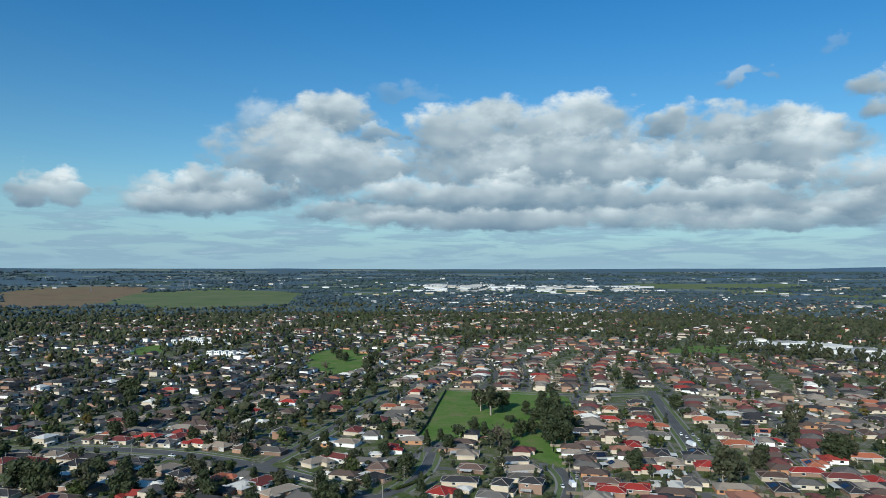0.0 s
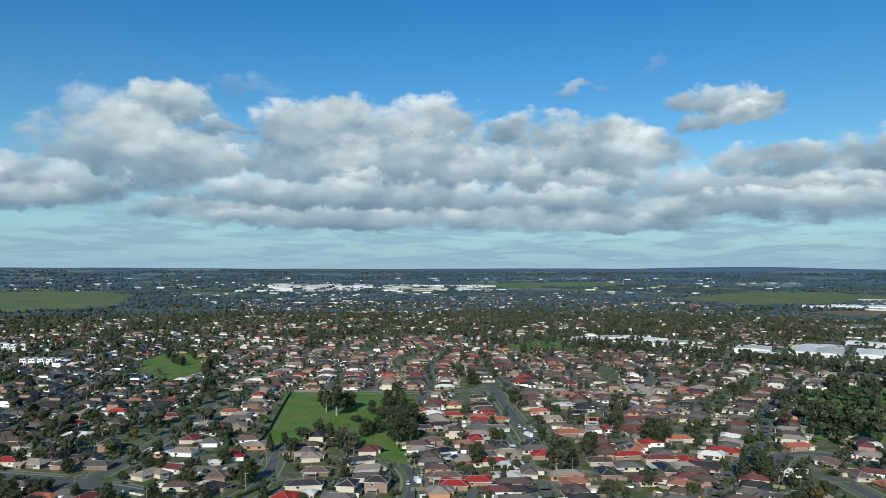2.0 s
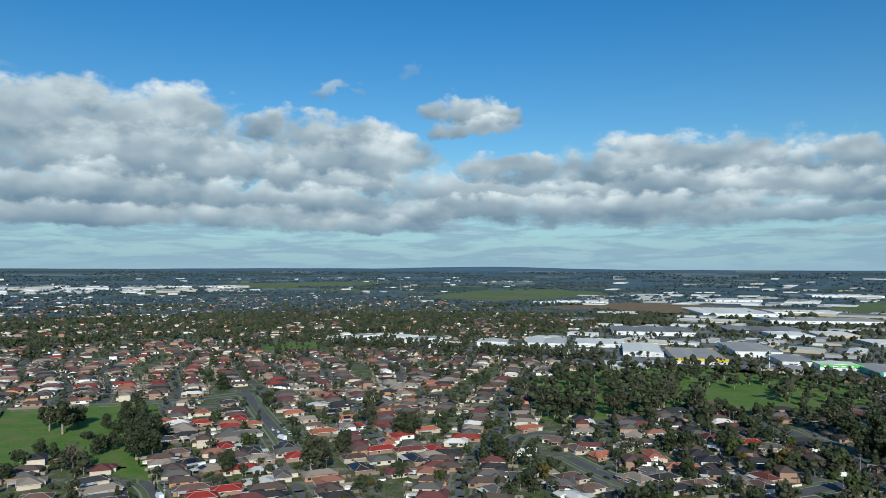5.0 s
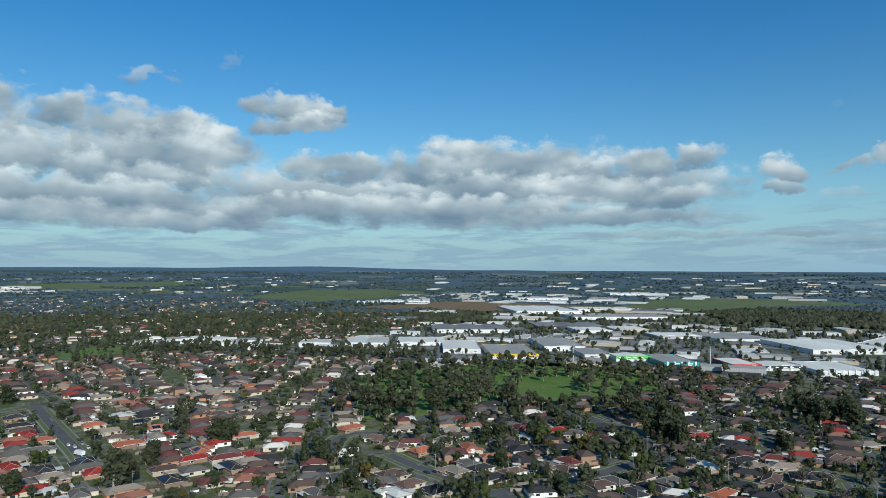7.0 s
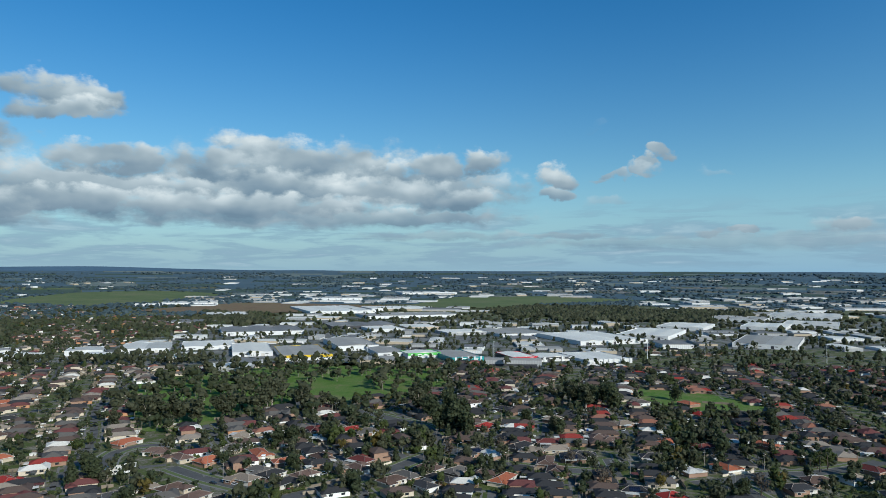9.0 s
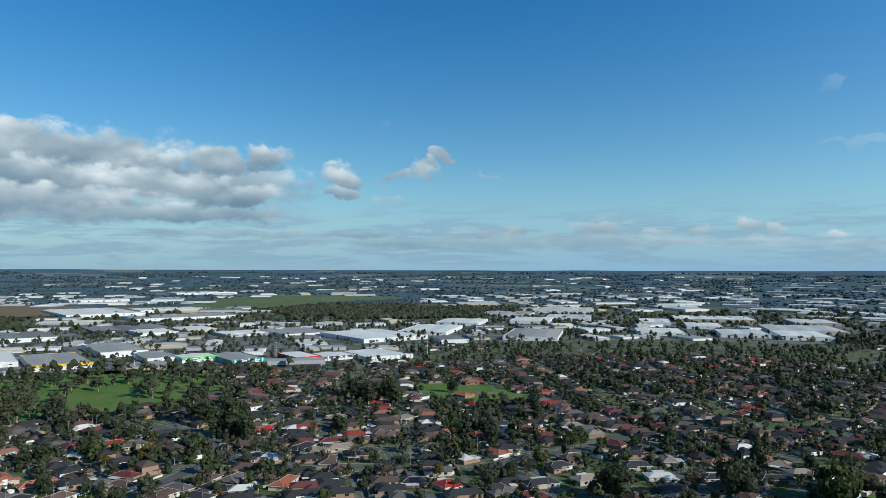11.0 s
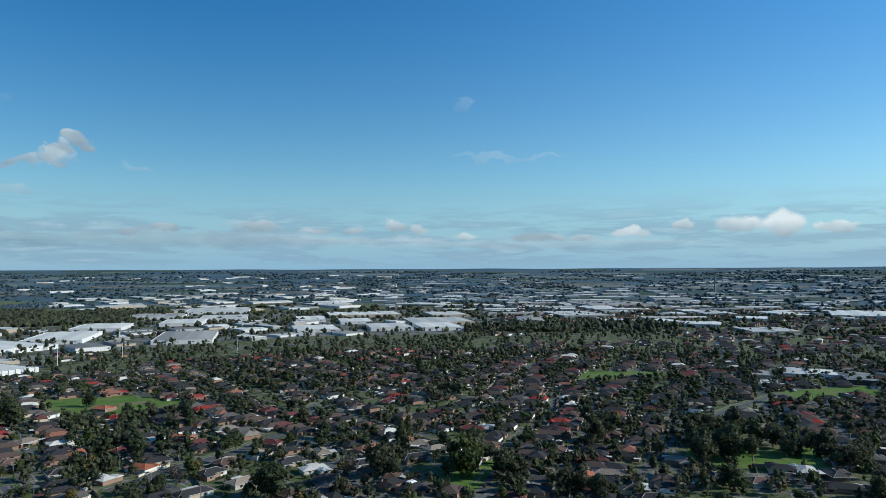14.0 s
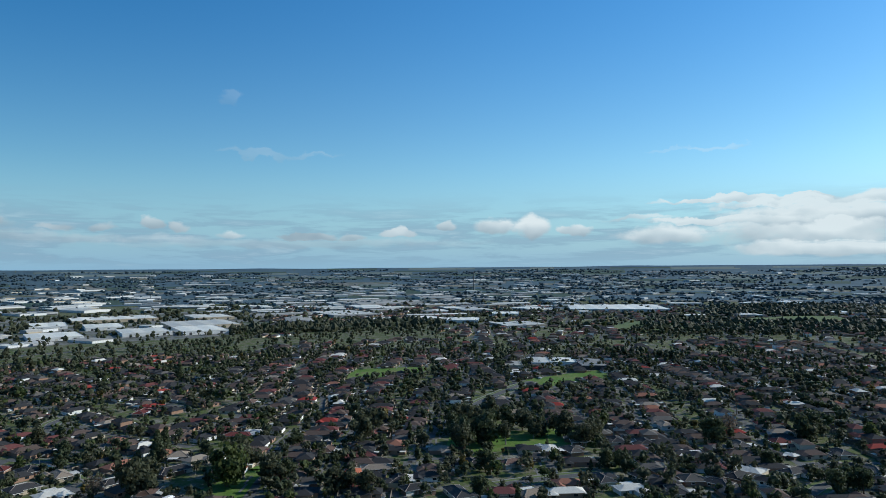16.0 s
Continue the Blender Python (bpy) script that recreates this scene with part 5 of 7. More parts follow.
shed_heap = Heap()
SHED_SLOTS = [W_ROOFS["white"], W_ROOFS["pale"], W_ROOFS["grey"], W_ROOFS["dark"], W_WALLS["white"], W_WALLS["grey"], W_WALLS["tan"], W_WALLS["dark"]]
bm = bmesh.new()
hip(bm, -0.5, 0.5, -0.5, 0.5, 1.0, 0.5, 1.0)
n_top = len(bm.faces)
box(bm, -0.5, 0.5, -0.5, 0.5, 0.0, 1.0)
box(bm, -0.42, 0.42, -0.505, -0.495, 0.1, 0.45)
SHED_V, SHED_F = arrays(bm)


def far_shed(x, y, rot, wide, deep, high):
    """A shed, or two or three built against each other."""
    bays = rng.choice((1, 2, 2, 3)) if wide > 45 else 1
    a = radians(rot)
    for k in range(bays):
        off = ((k + 0.5) / bays - 0.5) * wide
        one_shed(x + off * math.cos(a), y + off * math.sin(a), rot, wide / bays + 0.2 - 0.4 * k % 2, deep * rng.uniform(0.7, 1.0), high * rng.uniform(0.85, 1.15))


def one_shed(x, y, rot, wide, deep, high):
    v = SHED_V * np.array([wide, deep, high])
    v[:, 2] = np.where(SHED_V[:, 2] > 1.01, high + wide * 0.02, v[:, 2])
    roof = rng.choice((0, 0, 0, 0, 1, 1, 1, 2, 2, 3) if wide > 16 else (1, 2, 2, 3))
    wall = rng.choice((4, 4, 5, 5, 6))
    shed_heap.add(turned(v, x, y, radians(rot), 1.0, ground_z(x, y) - 1.0), SHED_F, [roof] * n_top + [wall] * 6 + [rng.choice((7, 5, 4, 6))] * (len(SHED_F) - n_top - 6))


# ---------------------------------------------------------------- street things
def pole(x, y, rot, h=10.0):
    ob = thing("power_pole", "weathered wooden power pole with a crossarm by the street", "power pole", "power poles", pose(x, y, 0, 0, 0, rot))
    bm = bmesh.new()
    rod(bm, (0, 0, -0.5), (0, 0, h), 0.17, 0.12, 8)
    part("shaft", bm, M["pole"], ob)
    for z, half in ((h - 0.5, 1.2), (h - 1.7, 0.9)):
        bm = bmesh.new()
        box(bm, -half, half, -0.2, -0.08, z - 0.06, z + 0.06)
        part("crossarm", bm, M["pole"], ob)
        for k in (-0.85, 0.85):
            bm = bmesh.new()
            rod(bm, (k * half, -0.14, z + 0.06), (k * half, -0.14, z + 0.24), 0.05, 0.03, 6)
            part("insulator", bm, M["white"], ob)
    return ob


def street_lamp(x, y, rot):
    ob = thing("street_lamp", "galvanised steel street lamp with an outreach arm", "street lamp", "street lamps", pose(x, y, 0, 0, 0, rot))
    bm = bmesh.new()
    rod(bm, (0, 0, -0.3), (0, 0, 9.0), 0.1, 0.06, 8)
    part("pole", bm, M["steel"], ob)
    bm = bmesh.new()
    rod(bm, (0, 0, 8.9), (2.2, 0, 9.5), 0.05, 0.04, 6)
    part("arm", bm, M["steel"], ob)
    bm = bmesh.new()
    box(bm, 2.1, 2.8, -0.14, 0.14, 9.42, 9.54)
    part("lantern", bm, M["white"], ob)
    return ob


PAINTS = {"white": surface("white_car_paint", (0.75, 0.75, 0.75), 0.25, vary=0.03, spec=0.6), "silver": surface("silver_car_paint", (0.42, 0.43, 0.44), 0.3, 0.3, vary=0.03),
          "dark": surface("dark_car_paint", (0.03, 0.032, 0.036), 0.25, vary=0.05, spec=0.6), "red": surface("red_car_paint", (0.35, 0.02, 0.02), 0.25, vary=0.03, spec=0.6), "blue": surface("blue_car_paint", (0.02, 0.07, 0.28), 0.25, vary=0.03, spec=0.6)}
CAR_MADE = {}


def car(x, y, rot, paint):
    m = pose(x, y, 0.02, 0, 0, rot)
    if paint in CAR_MADE:
        return copy_thing(CAR_MADE[paint], m)
    ob = thing("car", paint + " parked car standing on the asphalt", "car", "parked cars")
    CAR_MADE[paint] = ob
    bm = bmesh.new()
    box(bm, -2.2, 2.2, -0.88, 0.88, 0.28, 0.86)
    bmesh.ops.bevel(bm, geom=bm.edges[:], offset=0.12, segments=2, affect="EDGES")
    part("body", bm, PAINTS[paint], ob)
    bm = bmesh.new()
    v = box(bm, -1.7, 1.0, -0.8, 0.8, 0.84, 1.42)
    for k, dx in ((4, 0.45), (7, 0.45), (5, -0.6), (6, -0.6)):
        v[k].co.x += dx
        v[k].co.y *= 0.82
    part("cabin", bm, M["glass"], ob)
    bm = bmesh.new()
    box(bm, -1.2, 0.35, -0.62, 0.62, 1.42, 1.47)
    part("roof_panel", bm, PAINTS[paint], ob)
    for wx in (-1.35, 1.35):
        for wy in (-0.8, 0.8):
            bm = bmesh.new()
            rod(bm, (wx, wy - 0.1, 0.31), (wx, wy + 0.1, 0.31), 0.31, 0.31, 12)
            wheel = part("wheel", bm, M["rubber"], ob)
            bm = bmesh.new()
            s = 1 if wy > 0 else -1
            rod(bm, (wx, wy + s * 0.09, 0.31), (wx, wy + s * 0.115, 0.31), 0.18, 0.18, 10)
            part("rim", bm, M["steel"], wheel)
    ob.matrix_basis = m
    return ob


def pylon(x, y, h=45.0):
    """A lattice tower of a transmission line."""
    ob = thing("transmission_tower", "grey steel lattice transmission tower on the plain", "transmission tower", "transmission towers", pose(x, y, ground_z(x, y), 0, 0, rng.uniform(0, 60)))
    bm = bmesh.new()
    for sx, sy in ((-1, -1), (1, -1), (1, 1), (-1, 1)):
        rod(bm, (sx * 4, sy * 4, 0), (sx * 1, sy * 1, h * 0.62), 0.3, 0.25, 4)
        rod(bm, (sx * 1, sy * 1, h * 0.62), (0, 0, h), 0.25, 0.2, 4)
    for k in range(6):
        z0, z1 = h * 0.1 * k, h * 0.1 * (k + 1)
        s0, s1 = 4 - 3 * z0 / (h * 0.62), 4 - 3 * z1 / (h * 0.62)
        for q in range(4):
            a, b = q * math.pi / 2 + math.pi / 4, (q + 1) * math.pi / 2 + math.pi / 4
            rod(bm, (s0 * 1.41 * math.cos(a), s0 * 1.41 * math.sin(a), z0), (s1 * 1.41 * math.cos(b), s1 * 1.41 * math.sin(b), z1), 0.16, 0.16, 4)
    part("lattice", bm, M["steel"], ob)
    for z in (0.66, 0.78, 0.9):
        bm = bmesh.new()
        box(bm, -6.5, 6.5, -0.35, 0.35, h * z - 0.3, h * z + 0.3)
        part("crossarm", bm, M["steel"], ob)
    return ob


def chimney(x, y, h):
    """A tall factory stack with a rim and a ring platform."""
    ob = thing("factory_chimney", "tall slim pale concrete factory chimney on the plain", "chimney", at=pose(x, y, ground_z(x, y)))
    bm = bmesh.new()
    rod(bm, (0, 0, -0.5), (0, 0, h), 3.0, 1.9, 16)
    part("shaft", bm, M["concrete"], ob)
    for name, z0, z1, r in (("rim", h, h + 0.8, 2.3), ("platform", h * 0.8, h * 0.8 + 0.5, 3.4)):
        bm = bmesh.new()
        rod(bm, (0, 0, z0), (0, 0, z1), r, r, 16)
        part(name, bm, M["steel"], ob)
    return ob


def light_mast(x, y, h=24.0):
    """A high road mast with a ring of lanterns."""
    ob = thing("light_mast", "tall pale steel lighting mast beside the road", "light mast", "light masts", pose(x, y, ground_z(x, y)))
    bm = bmesh.new()
    rod(bm, (0, 0, -0.5), (0, 0, h), 0.32, 0.16, 8)
    part("pole", bm, M["white"], ob)
    bm = bmesh.new()
    rod(bm, (0, 0, h - 0.3), (0, 0, h), 0.9, 0.9, 12)
    part("crown_ring", bm, M["steel"], ob)
    for k in range(4):
        a = k * math.pi / 2
        bm = bmesh.new()
        box(bm, math.cos(a) * 1.3 - 0.3, math.cos(a) * 1.3 + 0.3, math.sin(a) * 1.3 - 0.3, math.sin(a) * 1.3 + 0.3, h - 0.25, h - 0.02)
        part("lantern", bm, M["white"], ob)
    return ob


def fence(pts, high=1.8, look_="timber", step=3.0):
    """A run of fence: posts and panels from point to point."""
    words = {"timber": "weathered grey timber paling fence round a yard", "fence_dark": "dark steel sheet fence along the park edge", "cream": "low cream rendered front fence along a footpath"}
    ob = thing("fence", words[look_], "fence", "garden fences")
    for (ax, ay), (bx, by) in zip(pts, pts[1:]):
        run, turn = math.hypot(bx - ax, by - ay), math.atan2(by - ay, bx - ax)
        n = max(1, round(run / step))
        bm = bmesh.new()
        box(bm, 0.05, run / n - 0.05, -0.03, 0.03, 0.05, high)
        panel = mesh_of("panel", bm, M[look_])
        bm = bmesh.new()
        box(bm, -0.05, 0.05, -0.06, 0.06, -0.2, high + 0.08)
        post = mesh_of("post", bm, M[look_])
        for k in range(n):
            for name, me in (("panel", panel), ("post", post)):
                o = new(name, me)
                o.parent = ob
                o.matrix_basis = pose(ax + (bx - ax) * k / n, ay + (by - ay) * k / n, 0, 0, 0, math.degrees(turn))
    return ob


def hedge(pts, wide=1.6, high=1.8):
    """A clipped hedge of leaf sprays along a line."""
    rs = np.random.default_rng(int(abs(pts[0][0]) * 7))
    line = smooth_line(pts, 1.0)
    heap = Heap()
    for x, y in line:
        heap.add(ICO[0][0] * np.array([wide * 0.6, wide * 0.6, high * 0.52]) * rs.uniform(0.85, 1.1, (12, 1)) + np.array([x, y, high * 0.48]), ICO[0][1], 0)
    heap.add(*cards(rs, [(x, y, high * 0.5, wide * 0.62) for x, y in line], len(line) * 24, 0.28, 1.3), 0)
    ob = thing("hedge", "clipped dark green hedge along a front yard", "hedge", "hedges")
    me = bpy.data.meshes.new("foliage")
    me.from_pydata(np.concatenate(heap.verts).tolist(), [], heap.faces)
    me.materials.append(LEAVES["bright"])
    new("foliage", me).parent = ob
    return ob


def palm(x, y, h):
    """A palm: slim ringed trunk and drooping fronds."""
    ob = thing("palm_tree", "palm tree with drooping olive green fronds", "tree", "palms", pose(x, y, 0, 0, 0, rng.uniform(0, 360)))
    bm = bmesh.new()
    rod(bm, (0, 0, -0.3), (0.1, 0, h), 0.28, 0.18, 8)
    part("trunk", bm, M["bark_dark"], ob)
    bm = bmesh.new()
    for k in range(18):
        a, tilt = k * 2.4, 0.9 - 0.09 * (k % 9)
        prev = None
        for i in range(6):
            q = i / 5
            out, up = 2.6 * q, 2.2 * tilt * q - 2.4 * q * q
            half = 0.34 * (1 - q) * (0.4 + q * 2) + 0.03
            c, s = math.cos(a), math.sin(a)
            pair = [bm.verts.new((out * c - j * half * s + 0.1, out * s + j * half * c, h + up)) for j in (-1, 1)]
            if prev:
                bm.faces.new((prev[0], prev[1], pair[1], pair[0]))
            prev = pair
    part("fronds", bm, LEAVES["gum"], ob)
    return ob


def truck(x, y, rot, long=8.0, kind="white box truck parked at the kerb"):
    ob = thing("truck", kind, "truck", "parked trucks", pose(x, y, 0.03, 0, 0, rot))
    bm = bmesh.new()
    box(bm, -long / 2, long / 2 - 1.9, -1.2, 1.2, 0.8, 3.2)
    bmesh.ops.bevel(bm, geom=bm.edges[:], offset=0.08, segments=2, affect="EDGES")
    part("cargo_box", bm, PAINTS["white"], ob)
    bm = bmesh.new()
    v = box(bm, long / 2 - 1.8, long / 2, -1.1, 1.1, 0.6, 2.4)
    for k in (5, 6):
        v[k].co.x -= 0.5
    part("cab", bm, PAINTS["white"], ob)
    bm = bmesh.new()
    box(bm, long / 2 - 0.42, long / 2 - 0.2, -0.95, 0.95, 1.5, 2.2)
    part("windscreen", bm, M["glass"], ob)
    for wx in (-long / 2 + 1.5, long / 2 - 1.0):
        for wy in (-1.05, 1.05):
            bm = bmesh.new()
            rod(bm, (wx, wy - 0.13, 0.45), (wx, wy + 0.13, 0.45), 0.45, 0.45, 12)
            part("wheel", bm, M["rubber"], ob)
    return ob


def covered_trailer(x, y, rot):
    ob = thing("covered_trailer", "load under a bright blue tarpaulin in a yard", "trailer", at=pose(x, y, 0, 0, 0, rot))
    bm = bmesh.new()
    v = box(bm, -2.6, 2.6, -1.4, 1.4, 0.5, 2.2)
    for k in (4, 5, 6, 7):
        v[k].co.x *= 0.8
        v[k].co.y *= 0.6
    bmesh.ops.bevel(bm, geom=bm.edges[:], offset=0.15, segments=2, affect="EDGES")
    part("tarpaulin", bm, M["tarp"], ob)
    for wy in (-1.1, 1.1):
        bm = bmesh.new()
        rod(bm, (0, wy - 0.1, 0.3), (0, wy + 0.1, 0.3), 0.3, 0.3, 12)
        part("wheel", bm, M["rubber"], ob)
    return ob


# ---------------------------------------------------------------- the place: houses that stand out
house(-339, 547, 84, "two", "char")
house(-288, 519, 170, "long", "tan")
house(-235, 508, 170, "rect", "maroon")
house(-225, 470, 93, "small", "terr")
house(-193, 462, -10, "rect", "red")
house(-174, 461, 78, "ell", "maroon")
house(-155, 446, -21, "rect", "red")
house(-139, 438, -25, "rect", "tan")
house(-218, 411, 87, "rect", "brown")
house(-177, 402, -9, "ell", "char")
house(-221, 388, 170, "ell", "brown")
house(-203, 378, 173, "small", "light")
house(-174, 364, 172, "small", "light")
house(-153, 388, 67, "rect", "tan")
house(-140, 380, 59, "rect", "char", solar=1)
house(-129, 365, 70, "square", "tan")
house(-118, 370, 74, "ell", "terr")
house(-101, 359, -32, "square", "light")
house(-94, 366, 56, "rect", "maroon")
house(-81, 350, 49, "long", "tan")
house(-160, 363, 171, "long", "grey")
house(-130, 350, 171, "ell", "brown")
house(-122, 434, 66, "ell", "brown")
house(-105, 427, 165, "long", "grey")
house(-107, 468, 78, "two", "char")
house(-151, 544, 82, "square", "red")
house(-167, 483, 174, "rect", "brown")
house(-150, 479, 171, "rect", "grey")
house(-128, 581, 171, "rect", "red")
house(-146, 567, 173, "two", "tan")
house(-249, 639, 168, "ell", "red")
house(-248, 486, 77, "rect", "tan")
house(-269, 462, 107, "rect", "char")
house(-249, 411, 11, "long", "char")
house(-384, 615, 79, "rect", "brown")
house(-318, 594, 76, "long", "grey")
house(-245, 603, 172, "rect", "maroon")
house(-110, 562, 77, "rect", "tan")
house(-87, 556, 173, "long", "maroon")
house(-55, 521, 83, "square", "tan")
house(-42, 563, 174, "ell", "terr")
house(-22, 559, 174, "rect", "brown")
house(-33, 510, 80, "rect", "tan")
house(-61, 481, 74, "rect", "maroon")
house(-47, 468, 81, "square", "grey")
house(-25, 471, 175, "ell", "brown")
house(-61, 447, 162, "rect", "tan")
house(-32, 433, 90, "rect", "red")
house(-40, 420, 175, "small", "light")
house(-61, 412, -33, "long", "maroon")
house(-73, 403, 53, "ell", "tan")
house(-36, 392, 80, "square", "brown")
house(-38, 373, 51, "ell", "char")
house(14, 420, 87, "square", "tan")
house(16, 390, 167, "ell", "brown", solar=1)
house(40, 406, -174, "long", "char")
house(44, 388, -173, "long", "tan")
house(44, 373, 172, "long", "grey")
house(9, 367, 173, "long", "char")
house(-1, 349, 64, "square", "red")
house(11, 354, 159, "small", "light")
house(30, 354, 72, "two", "char")
house(45, 356, 164, "two", "char")
house(92, 479, 171, "rect", "char")
house(91, 442, 171, "rect", "brown")
house(24, 342, 168, "ell", "grey")
house(102, 536, 81, "square", "terr")
house(133, 556, -97, "square", "terr")
house(161, 584, -9, "rect", "char")
house(154, 551, -10, "long", "char")
house(124, 518, 167, "ell", "red")
house(151, 517, -101, "long", "red")
house(150, 495, -7, "long", "terr")
house(142, 469, -11, "long", "grey", solar=2)
house(110, 472, 82, "rect", "tan")
house(120, 442, -96, "rect", "red")
house(93, 416, -171, "rect", "char", solar=2)
house(99, 397, 98, "square", "tan", solar=2)
house(131, 421, -101, "rect", "char")
house(130, 404, -10, "ell", "tan")
house(83, 366, 170, "long", "brown")
house(84, 351, 164, "ell", "red")
house(97, 355, 167, "rect", "red")
house(122, 378, 80, "ell", "light", solar=1)
house(153, 423, -101, "ell", "char", solar=1)
house(150, 397, -101, "square", "red")
house(129, 364, 76, "ell", "grey")
house(193, 537, -101, "ell", "brown")
house(192, 517, -12, "rect", "terr")
house(192, 490, -11, "long", "tan")
house(190, 468, -13, "ell", "brown", solar=2)
house(187, 446, -12, "long", "terr")
house(218, 477, 170, "rect", "terr", solar=2)
house(210, 452, 169, "long", "red", solar=2)
house(218, 504, 169, "rect", "char", solar=2)
house(219, 537, 83, "rect", "light")
house(210, 398, 78, "ell", "terr", solar=2)
house(199, 385, 174, "long", "red")
house(177, 376, 170, "ell", "brown", solar=1)
house(170, 355, 82, "rect", "char", solar=2)
house(213, 374, 169, "long", "maroon")
house(206, 355, 83, "long", "char", solar=2)
house(227, 367, 82, "rect", "red")
house(308, 549, 76, "rect", "terr")
house(356, 584, 170, "rect", "terr")
house(257, 583, -18, "rect", "maroon")
house(264, 622, 69, "small", "red")
house(244, 490, 80, "rect", "tan")
house(278, 538, 77, "rect", "light")
house(271, 490, 168, "ell", "brown")
house(287, 474, 80, "rect", "brown")
house(320, 518, 166, "rect", "char")
house(115, 360, 167, "rect", "light")
house(151, 377, 78, "small", "light")
house(249, 415, 170, "long", "terr")
house(313, 382, -4, "long", "terr")
house(306, 347, -58, "ell", "brown")
house(302, 322, -106, "rect", "brown")
house(305, 304, -10, "rect", "terr")
house(333, 311, -73, "square", "grey")
house(330, 287, 55, "long", "terr")
house(252, 298, -11, "ell", "tan")
house(234, 294, 57, "ell", "grey", solar=1)
house(270, 334, 138, "rect", "light")
house(258, 281, -7, "ell", "brown", solar=2)
house(253, 261, -4, "rect", "brown")
house(211, 283, 83, "ell", "grey")
house(238, 255, -98, "rect", "light")
house(256, 244, -98, "square", "char")
house(287, 260, -93, "rect", "tan")
house(303, 263, -96, "ell", "grey")
house(300, 253, -8, "rect", "char")
house(292, 237, -8, "ell", "char", solar=2)
house(325, 261, 144, "long", "terr")
house(340, 249, 71, "ell", "brown")
house(307, 236, -14, "rect", "brown")
house(327, 229, 69, "ell", "grey")
house(346, 225, 78, "ell", "maroon")
house(331, 217, 71, "ell", "brown")
house(396, 297, 56, "ell", "maroon")
house(415, 291, 54, "ell", "grey")
house(407, 274, 146, "rect", "red")
house(408, 261, -49, "rect", "grey")
house(380, 276, 56, "rect", "light")
house(382, 299, 141, "rect", "char")
house(360, 329, 15, "rect", "tan")
house(350, 182, 81, "ell", "brown")
house(331, 186, 71, "rect", "grey")
house(320, 189, -20, "rect", "brown")
house(320, 170, 70, "ell", "char")
house(334, 167, 79, "long", "char")
house(393, 174, -36, "rect", "char", solar=1)
house(395, 163, -102, "ell", "light", solar=2)
house(411, 145, 1, "ell", "tan")
house(419, 154, -19, "long", "char")
house(437, 141, 112, "rect", "maroon")
house(422, 131, 116, "rect", "tan")
house(392, 128, 13, "long", "brown")
house(349, 138, -4, "long", "terr", solar=2)
house(351, 152, -1, "ell", "brown")
house(351, 166, -14, "rect", "grey")
house(407, 116, 112, "ell", "char", solar=2)
house(463, 115, 25, "square", "brown")
house(461, 104, 111, "rect", "brown")
house(514, 109, 142, "ell", "tan")
house(507, 160, -14, "rect", "tan")
house(414, 244, -142, "rect", "maroon")
house(461, 196, -11, "rect", "red")
house(524, 233, 149, "two", "brown")
house(397, 239, -49, "rect", "grey")
house(548, 197, -16, "ell", "grey")
house(525, 206, 77, "rect", "char")
house(416, 112, 113, "ell", "char")
house(376, 117, 13, "rect", "brown")
house(361, 71, 107, "ell", "char", solar=2)
house(359, 53, -44, "square", "red")
house(355, 25, -144, "ell", "grey")
house(430, 74, 113, "rect", "char")
house(472, 71, 147, "rect", "terr")
house(470, 49, 143, "ell", "maroon")
house(411, 52, 43, "rect", "light", solar=2)
house(426, 34, 49, "rect", "terr")
house(491, 31, 54, "rect", "light")
house(493, 16, 59, "long", "terr")
house(403, -3, -56, "rect", "char")
house(422, -12, -59, "rect", "brown")
house(380, -18, -56, "ell", "tan")
house(434, -30, -48, "square", "tan")
house(459, -39, 58, "rect", "maroon")
house(446, -55, -159, "square", "char")
house(411, -47, -77, "rect", "char", solar=2)
house(392, -57, -77, "ell", "light")
house(425, -66, -171, "rect", "tan")
house(353, -38, -151, "rect", "brown")
house(346, -51, 144, "long", "grey")
house(475, -97, -153, "ell", "grey")
house(348, 11, -55, "ell", "maroon")
house(393, -86, -77, "ell", "char")
house(396, -117, -78, "long", "char")
house(425, -129, 58, "square", "tan")
house(369, 6, -62, "long", "char")
house(365, -95, 147, "rect", "brown")
house(617, 78, 52, "rect", "terr")
house(602, 114, 143, "rect", "grey")
house(574, 64, 57, "square", "red")
house(452, -175, 54, "long", "maroon")
house(451, -186, 145, "rect", "light")
house(557, -226, 143, "ell", "brown")
house(665, -230, 148, "ell", "maroon")
house(572, -145, 145, "long", "maroon")
house(329, -191, 149, "ell", "terr")
house(329, -207, 58, "long", "tan")
house(305, -204, 147, "ell", "char")
house(331, -165, 55, "rect", "grey")
house(288, -203, -101, "ell", "char")
house(312, -245, -12, "rect", "char")
house(305, -254, -17, "ell", "char")
house(291, -272, -101, "ell", "brown")
house(292, -289, -108, "rect", "char")
house(299, -310, 142, "rect", "light")
house(288, -318, -19, "ell", "grey")
house(245, -242, -101, "rect", "tan")
house(269, -215, -17, "long", "char")
house(225, -323, -113, "square", "brown")
house(239, -287, -24, "ell", "char")
house(221, -286, -114, "ell", "light")
house(228, -307, -18, "rect", "char")
house(204, -301, 141, "ell", "char")
house(210, -323, 56, "square", "grey")
house(199, -328, 6, "ell", "char")
house(199, -346, -84, "rect", "char")
house(200, -361, 7, "rect", "light")
house(184, -377, -98, "ell", "char")
house(180, -392, -96, "square", "char")
house(287, -358, 144, "ell", "char")
house(272, -368, 142, "ell", "char")
